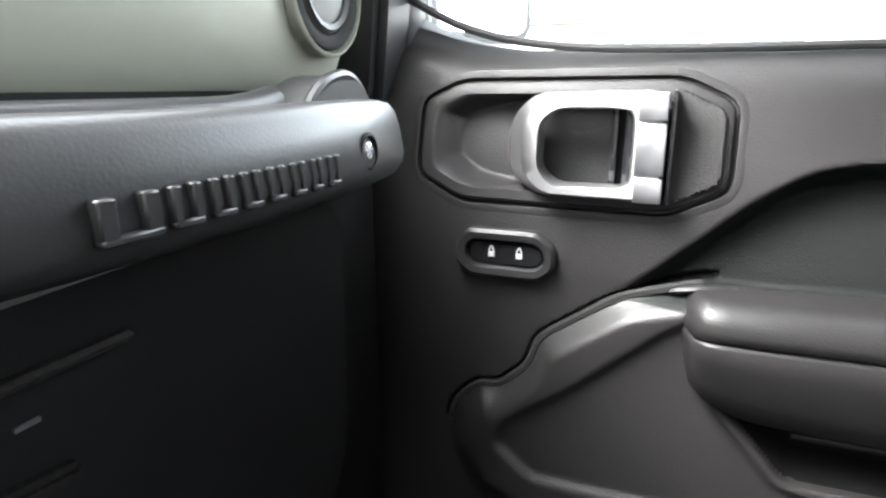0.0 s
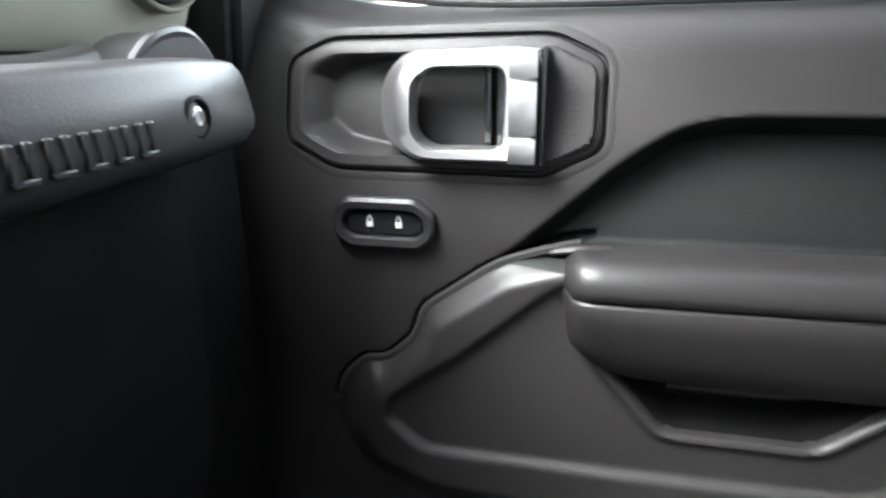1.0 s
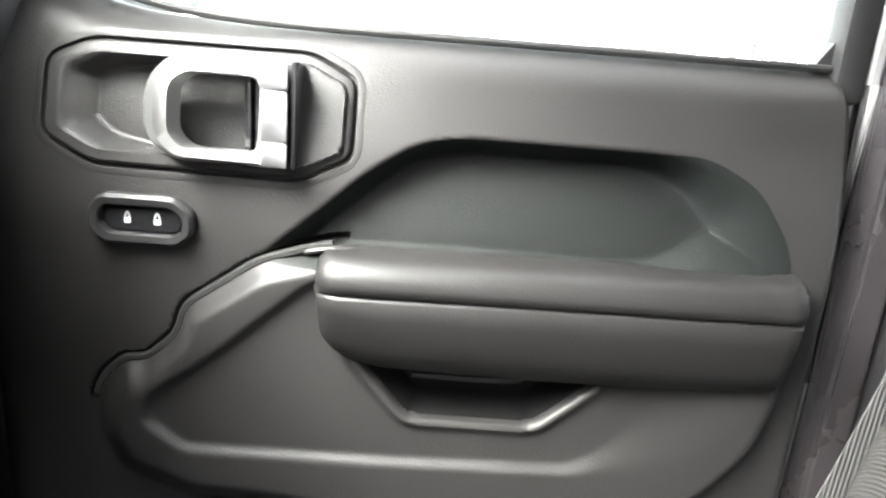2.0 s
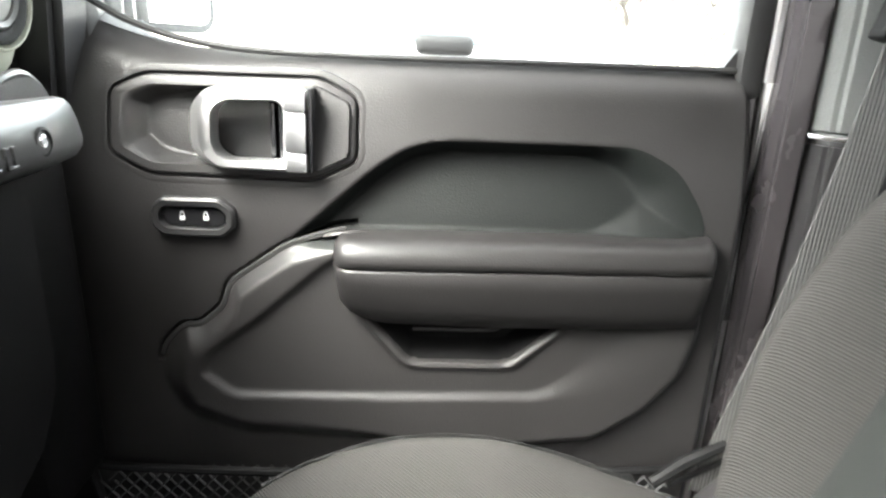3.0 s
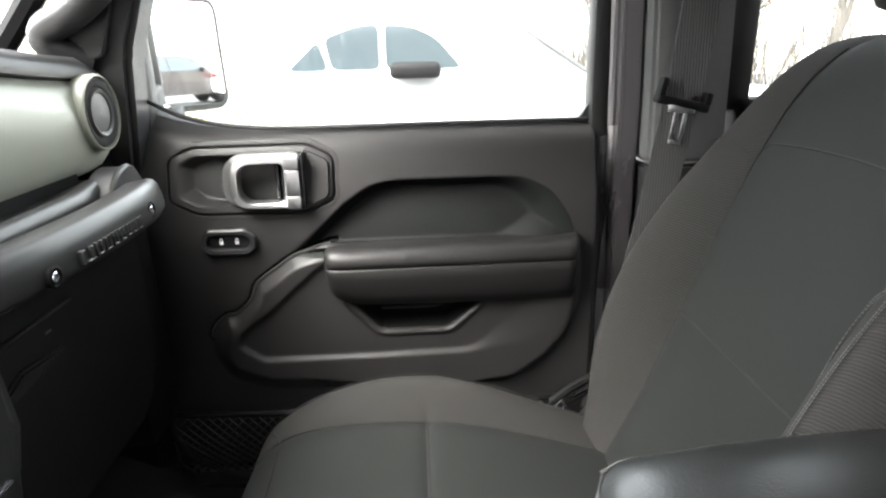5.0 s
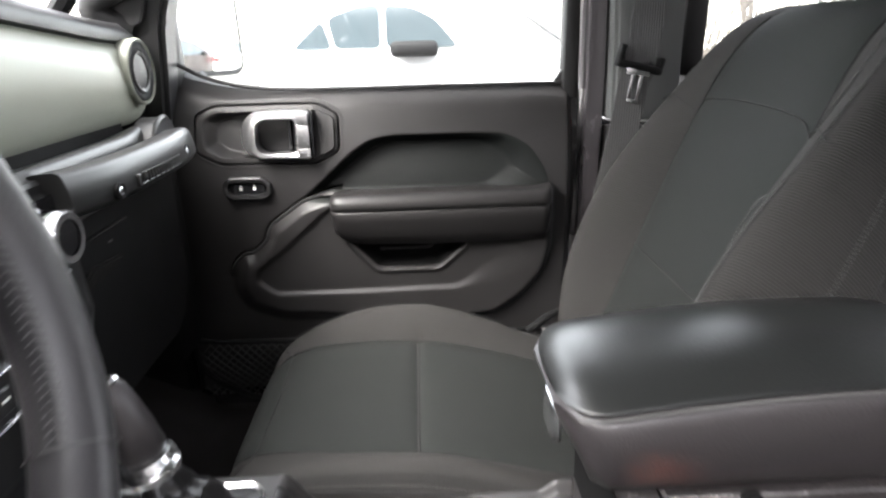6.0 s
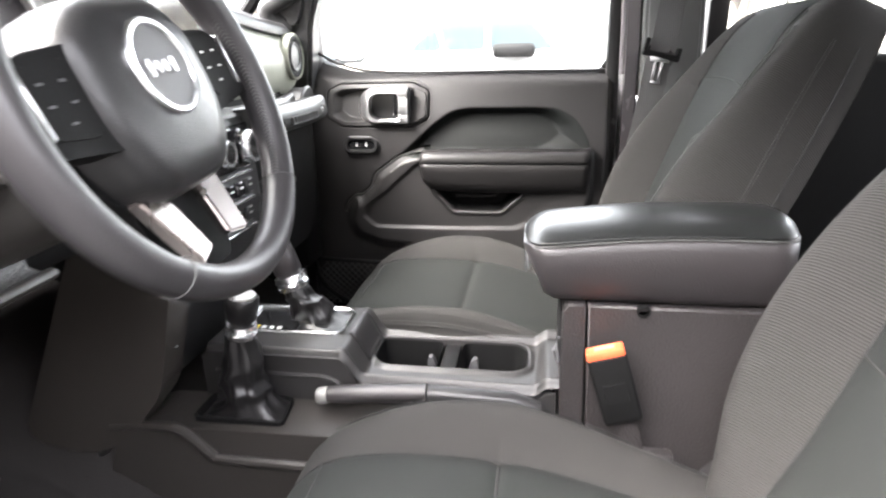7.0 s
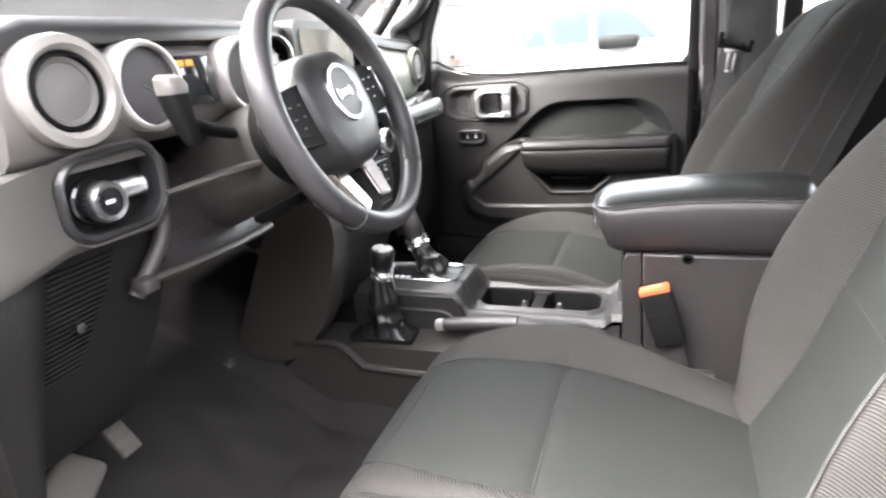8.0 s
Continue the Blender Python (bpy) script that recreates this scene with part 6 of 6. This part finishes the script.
e = part("release_button", boxed(0.016, 0.0235, -0.006, 0.006, 0.072, 0.096, 0.003, 2, m=gm @ Matrix.Rotation(radians(150), 4, "Z")), RED, None, "red release button")
adopt(gear, a, b, c, d, e)

tcase = thing("transfer_case_shifter", "black transfer shifter with silver collar and leather boot", "shifter", (-0.26, -0.085, 0.29))
a = part("boot", boot_mesh((-0.258, -0.088, 0.291), (-0.258, -0.083, 0.425), (0.066, 0.033), 0.0215, 8, 0.036), BOOT, None, "gathered black leather boot", sharp=70)
gm = Matrix.Translation((-0.256, -0.083, 0.422)) @ Matrix.Rotation(radians(8), 4, "Y")
b = part("collar", lathe(bmesh.new(), [(0.017, -0.004), (0.024, 0.0), (0.025, 0.007), (0.021, 0.011), (0.025, 0.014), (0.023, 0.020), (0.014, 0.021)], gm, 24), CHROME, None, "bright shifter collar")
c = part("knob", lathe(bmesh.new(), [(0.018, 0.020), (0.0225, 0.030), (0.0255, 0.052), (0.0252, 0.062), (0.022, 0.066), (0.001, 0.066)], gm, 24), BOOT, None)
d = part("cap", lathe(bmesh.new(), [(0.0215, 0.0645), (0.0205, 0.0685), (0.001, 0.0695)], gm, 24), SILVER, None, "silver disc on the knob")
adopt(tcase, a, b, c, d)

# belt buckle of the driver's seat
buckle = thing("belt_buckle", "black belt buckle with orange-red release, beside the console", "buckle", (0.31, -0.085, 0.36))
bmx = Matrix.Translation((0.287, -0.090, 0.430)) @ Matrix.Rotation(radians(-17), 4, "Y")
a = part("buckle_body", boxed(-0.0275, 0.0275, -0.013, 0.013, -0.112, -0.002, 0.006, 3, m=bmx), PLASTIC_BLACK_SHADE)
b = part("release", boxed(-0.0265, 0.0265, -0.0125, 0.0115, -0.006, 0.006, 0.003, 2, m=bmx), ORANGE, None, "orange-red release button")
part("press_mark", boxed(-0.014, 0.014, -0.005, 0.005, 0.0058, 0.0066, m=bmx), PALEORANGE, b, "pale printed press mark")
part("buckle_badge", boxed(-0.016, 0.016, -0.0138, -0.0125, -0.075, -0.045, 0.0006, 1, m=bmx), PLASTIC_BLACK_SHADE, a)
c = part("buckle_strap", ribbon(bmesh.new(), [(0.318, -0.083, 0.34), (0.338, -0.085, 0.26), (0.35, -0.088, 0.19)], 0.03, 0.003), BOXPLASTIC)
adopt(buckle, a, b, c)
bm = boxed(0.34, 0.395, -0.092, -0.07, 0.250, 0.268, 0.006, 2)
tagged(part("belt_anchor", bm, BOXPLASTIC), "dark grey plastic belt anchor cover beside the seat", "belt anchor")

# ---- outside: mirror, parked vehicles, building, bare shrubs ----
mirror = thing("side_mirror", "black door mirror seen through the window", "mirror", (-0.40, 0.92, 0.80))
mm = Matrix.Translation((-0.395, 0.935, 0.892)) @ Matrix.Rotation(radians(-35), 4, "Z") @ Matrix.Rotation(radians(-0.4), 4, "Y")
GL = round_poly([(-0.080, -0.088), (0.080, -0.088), (0.076, 0.100), (-0.080, 0.100)], 0.02, 4)
bm = bmesh.new()
loft(bm, [[mm @ Vector((x, y * s, z * s)) for y, z in inset(GL, -0.012)] for x, s in ((-0.10, 0.55), (-0.085, 0.8), (-0.05, 0.97), (0.002, 1.0), (0.006, 0.985))])
a = part("housing", bm, PLASTIC_SOFT)
b = part("mirror_glass", prism(bmesh.new(), GL, "x", 0.006, 0.009), MIRROR, None, "mirror glass with the lot behind", at=mm)
bm = tube(bmesh.new(), [(-0.41, 0.83, 0.745), (-0.42, 0.87, 0.755), (-0.42, 0.92, 0.80)], 0.022, 10)
c = part("mirror_arm", bm, PLASTIC_SOFT)
adopt(mirror, a, b, c)


def sleek_car(car, paint):
    """A high-waisted crossover with a low glasshouse; its near flank is at y = -0.85."""
    side = [(-0.70, 0.45), (-0.72, 1.0), (-0.66, 1.26), (-0.50, 1.31), (0.95, 1.25), (2.3, 1.12), (2.75, 0.92), (2.82, 0.55), (2.7, 0.36), (-0.62, 0.36)]
    part("body", prism(bmesh.new(), round_poly(side, 0.10, 4), "y", -0.85, 0.85, 0.05, 4), paint, car)
    bm = bmesh.new()
    loft(bm, [[(-0.62, y, 1.24), (-0.46, y * 0.97, 1.46), (-0.30, y * 0.95, 1.55), (0.05, y * 0.94, 1.575), (0.42, y * 0.95, 1.54), (0.95, y, 1.20)] for y in (-0.82, -0.55, 0.55, 0.82)])
    bmesh.ops.bevel(bm, geom=bm.edges[:], offset=0.025, segments=2, affect="EDGES")
    part("roof", bm, paint, car)
    for s in (-1, 1):
        for poly in ([(-0.52, 1.315), (-0.38, 1.44), (-0.34, 1.315)], [(-0.32, 1.315), (-0.35, 1.45), (-0.20, 1.50), (-0.11, 1.505), (-0.11, 1.315)], [(-0.08, 1.315), (-0.08, 1.505), (0.05, 1.49), (0.15, 1.44), (0.26, 1.315)]):
            b2 = bmesh.new()
            loft(b2, [[(x, s * (0.83 - (z - 1.24) * 0.14 + o), z) for x, z in round_poly(poly, 0.03)] for o in (-0.02, 0.008)])
            part("side_window", b2, CARGLASS, car, "pale tinted side glass")
        b2 = boxed(-0.06, 0.16, s * 0.90 - 0.06, s * 0.90 + 0.06, 1.275, 1.345, 0.025, 3)
        part("wing_mirror", b2, PLASTIC_BLACK_SHADE, car, "dark wing mirror")
        part("tail_lamp", boxed(-0.70, -0.645, s * 0.76 - 0.06, s * 0.76 + 0.094, 1.20, 1.265, 0.015, 2), LAMPRED, car, "pale red tail lamp")
        rail = smooth_path([(-0.36, s * 0.76, 1.525), (-0.29, s * 0.755, 1.565), (-0.16, s * 0.75, 1.588), (0.04, s * 0.75, 1.580), (0.20, s * 0.755, 1.555)], 5)
        part("roof_rail", tube(bmesh.new(), rail, 0.008, 6), PALESEAL, car, "grey roof rail")
        for x in (-0.1, 2.1):
            arch = [(x + 0.375 * math.cos(a), s * 0.852, 0.34 + 0.375 * math.sin(a)) for a in (math.pi * k / 16 for k in range(17))]
            part("wheel_arch", tube(bmesh.new(), arch, 0.022, 6), PLASTIC, car, "black wheel arch trim")
        part("cowl_strip", boxed(0.50, 0.95, s * 0.80 - 0.02, s * 0.80 + 0.03, 1.30, 1.315, 0.005, 1, m=Matrix.Translation((0.7, 0, 1.36)) @ Matrix.Rotation(radians(33), 4, "Y") @ Matrix.Translation((-0.7, 0, -1.30))), TRIM, car)
        for x in (-0.1, 2.1):
            mw = Matrix.Translation((x, s * 0.77, 0.34)) @ Matrix.Rotation(radians(90), 4, "X")
            w = part("wheel", lathe(bmesh.new(), [(0.22, -0.11), (0.33, -0.10), (0.34, -0.06), (0.34, 0.06), (0.33, 0.10), (0.22, 0.11)], mw, 28), RUBBER, car)
            part("wheel_rim", lathe(bmesh.new(), [(0.225, -0.105), (0.225, 0.105), (0.001, 0.09)], mw, 20), SILVER, w)
    return car


def make_car(name, label, at, turn, paint, low=False):
    """A crossover about 4.5 m long: body, glasshouse, wheels; it faces +x."""
    car = thing(name, label, "car", at)
    car.rotation_euler = (0, 0, radians(turn))
    if low:
        return sleek_car(car, paint)
    side = [(-2.20, 0.42), (-2.22, 0.70), (-2.14, 1.02), (-1.95, 1.14), (0.75, 1.12), (1.75, 0.98), (2.15, 0.80), (2.22, 0.55), (2.15, 0.35), (-2.1, 0.35)]
    bm = prism(bmesh.new(), round_poly(side, 0.10, 4), "y", -0.88, 0.88, 0.07, 4)
    part("body", bm, paint, car)
    bm = bmesh.new()
    loft(bm, [[(-2.02, y * 1.0, 1.08), (-1.62, y * 0.86, 1.60), (-1.2, y * 0.84, 1.66), (-0.1, y * 0.84, 1.655), (0.35, y * 0.86, 1.58), (1.05, y, 1.08)] for y in (-0.84, -0.6, 0.6, 0.84)])
    bmesh.ops.bevel(bm, geom=bm.edges[:], offset=0.03, segments=2, affect="EDGES")
    part("roof", bm, paint, car)
    for s in (-1, 1):
        for poly in ([(-1.86, 1.15), (-1.60, 1.42), (-1.52, 1.15)], [(-1.46, 1.15), (-1.50, 1.48), (-0.95, 1.56), (-0.62, 1.56), (-0.60, 1.15)], [(-0.54, 1.15), (-0.56, 1.56), (0.02, 1.54), (0.36, 1.40), (0.72, 1.15)]):
            b2 = bmesh.new()
            loft(b2, [[(x, s * (0.855 - (z - 1.08) * 0.22 + o), z) for x, z in round_poly(poly, 0.05)] for o in (-0.02, 0.012)])
            part("side_window", b2, CARGLASS, car, "tinted side glass")
        b2 = boxed(0.50, 0.60, s * 0.97 - 0.11, s * 0.97 + 0.11, 1.10, 1.24, 0.03, 3)
        part("wing_mirror", b2, PLASTIC_BLACK_SHADE, car, "black wing mirror")
        for x in (-1.38, 1.40):
            mw = Matrix.Translation((x, s * 0.80, 0.345)) @ Matrix.Rotation(radians(90), 4, "X")
            w = part("wheel", lathe(bmesh.new(), [(0.22, -0.11), (0.33, -0.10), (0.345, -0.06), (0.345, 0.06), (0.33, 0.10), (0.22, 0.11)], mw, 28), RUBBER, car)
            b2 = lathe(bmesh.new(), [(0.225, -0.105), (0.225, 0.105), (0.001, 0.09)], mw, 20)
            part("wheel_rim", b2, SILVER, w)
        part("tail_lamp", boxed(-2.225, -2.05, s * 0.72 - 0.12, s * 0.72 + 0.165, 0.88, 1.02, 0.03, 2), RED, car, "red tail lamp")
    return car


make_car("parked_crossover", "white crossover parked alongside with tinted windows", (0.0, 3.35, GROUND), 0, WHITEPAINT, low=True)
make_car("parked_van", "white vehicle parked further along the row", (5.9, 3.8, GROUND), 6, WHITEPAINT)
make_car("parked_pickup", "dark vehicle parked across the lot", (22.0, 0.6, GROUND), 62, PAINT)
make_car("parked_hatchback", "white vehicle parked across the lot", (23.0, 3.6, GROUND), 66, WHITEPAINT)

building = thing("building", "low cream building at the edge of the lot", "building", (4, 26, GROUND))
a = part("building_wall", boxed(-16, 22, 26, 34, GROUND, 3.2), CREAM)
b = part("flat_roof", boxed(-16.4, 22.4, 25.6, 34.4, 3.2, 3.5), TRIM)
made = [a, b]
for k in range(4):
    x = 10.9 + 2.9 * k
    made.append(part("porch_post", boxed(x - 0.28, x + 0.28, 25.2, 25.7, GROUND, 3.2, 0.02, 1), WHITEPAINT, None, "white painted porch post"))
made.append(part("porch_beam", boxed(10, 20.5, 25.15, 25.75, 2.7, 3.2, 0.02, 1), WHITEPAINT, None, "white porch beam"))
adopt(building, *made)
bm = bmesh.new()
rnd = random.Random(4)
for k in range(2600):
    x, y = rnd.uniform(-14, 24), rnd.uniform(13.0, 16.0)
    hgt = rnd.uniform(0.08, 0.3)
    dx, dy = rnd.uniform(-0.1, 0.1), rnd.uniform(-0.1, 0.1)
    v = [bm.verts.new(p) for p in ((x - 0.02, y, GROUND), (x + 0.02, y, GROUND), (x + dx, y + dy, GROUND + hgt))]
    bm.faces.new(v)
tagged(part("grass_verge", bm, DRYGRASS), "dry winter grass on the verge", "grass", kind="stuff")


def bare_tree(at, h, seed):
    rnd = random.Random(seed)
    tree = thing("bare_tree", "leafless grey-brown tree behind the lot", "tree", at)
    tree["group"] = "trees behind the lot"
    bm = bmesh.new()

    def limb(p, d, length, r, depth):
        pts, q = [p], Vector(p)
        for k in range(3):
            d = (d + Vector((rnd.uniform(-0.2, 0.2), rnd.uniform(-0.2, 0.2), rnd.uniform(-0.05, 0.15)))).normalized()
            q = q + d * length / 3
            pts.append(q.copy())
        tube(bm, pts, [r, r * 0.85, r * 0.7, r * 0.55], 5 if depth < 2 else 4)
        if depth < 5:
            for k in range(3 if depth < 3 else 2):
                nd = (d + Vector((rnd.uniform(-0.9, 0.9), rnd.uniform(-0.9, 0.9), rnd.uniform(-0.2, 0.6)))).normalized()
                limb(pts[rnd.choice((2, 3))], nd, length * 0.68, r * 0.58, depth + 1)
    limb(Vector((0, 0, 0)), Vector((0, 0, 1)), h * 0.4, h * 0.03, 0)
    part("trunk_and_limbs", bm, BARK, tree)
    return tree


for k, (x, y, h) in enumerate(((3.9, 13.5, 4.0), (4.9, 14.6, 4.6), (6.0, 15.0, 5.0), (7.8, 14.0, 4.0), (10.5, 15.2, 5.4), (-7.5, 15.5, 4.5), (14.0, 15.0, 5.0))):
    bare_tree((x, y, GROUND), h, 20 + k)


def bare_bush(at, h, seed):
    """A thicket of thin leafless shoots rising from one foot."""
    rnd = random.Random(seed)
    bush = thing("bare_bush", "leafless brown bush on the grass verge", "bush", at)
    bm = bmesh.new()
    for k in range(46):
        a, lean = rnd.uniform(0, 2 * math.pi), rnd.uniform(0.05, 0.55)
        d = Vector((math.cos(a) * lean, math.sin(a) * lean, 1)).normalized()
        p, pts = Vector((0.15 * math.cos(a), 0.15 * math.sin(a), 0)), []
        n = h * rnd.uniform(0.55, 1.0) / 4
        for q in range(5):
            pts.append(p.copy())
            d = (d + Vector((rnd.uniform(-0.18, 0.18), rnd.uniform(-0.18, 0.18), 0))).normalized()
            p = p + d * n
        tube(bm, pts, [0.016, 0.013, 0.010, 0.007, 0.004], 4)
        for q in (2, 3):
            e = (d + Vector((rnd.uniform(-0.8, 0.8), rnd.uniform(-0.8, 0.8), rnd.uniform(0, 0.4)))).normalized()
            tube(bm, [pts[q], pts[q] + e * h * 0.13, pts[q] + e * h * 0.24 + Vector((0, 0, 0.05))], [0.007, 0.005, 0.003], 4)
    part("shoots", bm, BARK, bush)
    tagged(bush, group="bushes on the verge")
    return bush


for k, (x, y, h) in enumerate(((3.2, 11.6, 2.2), (4.0, 12.4, 2.3), (5.7, 12.2, 2.8), (7.0, 11.8, 2.6), (8.6, 12.3, 2.8))):
    bare_bush((x, y, GROUND), h, 60 + k)
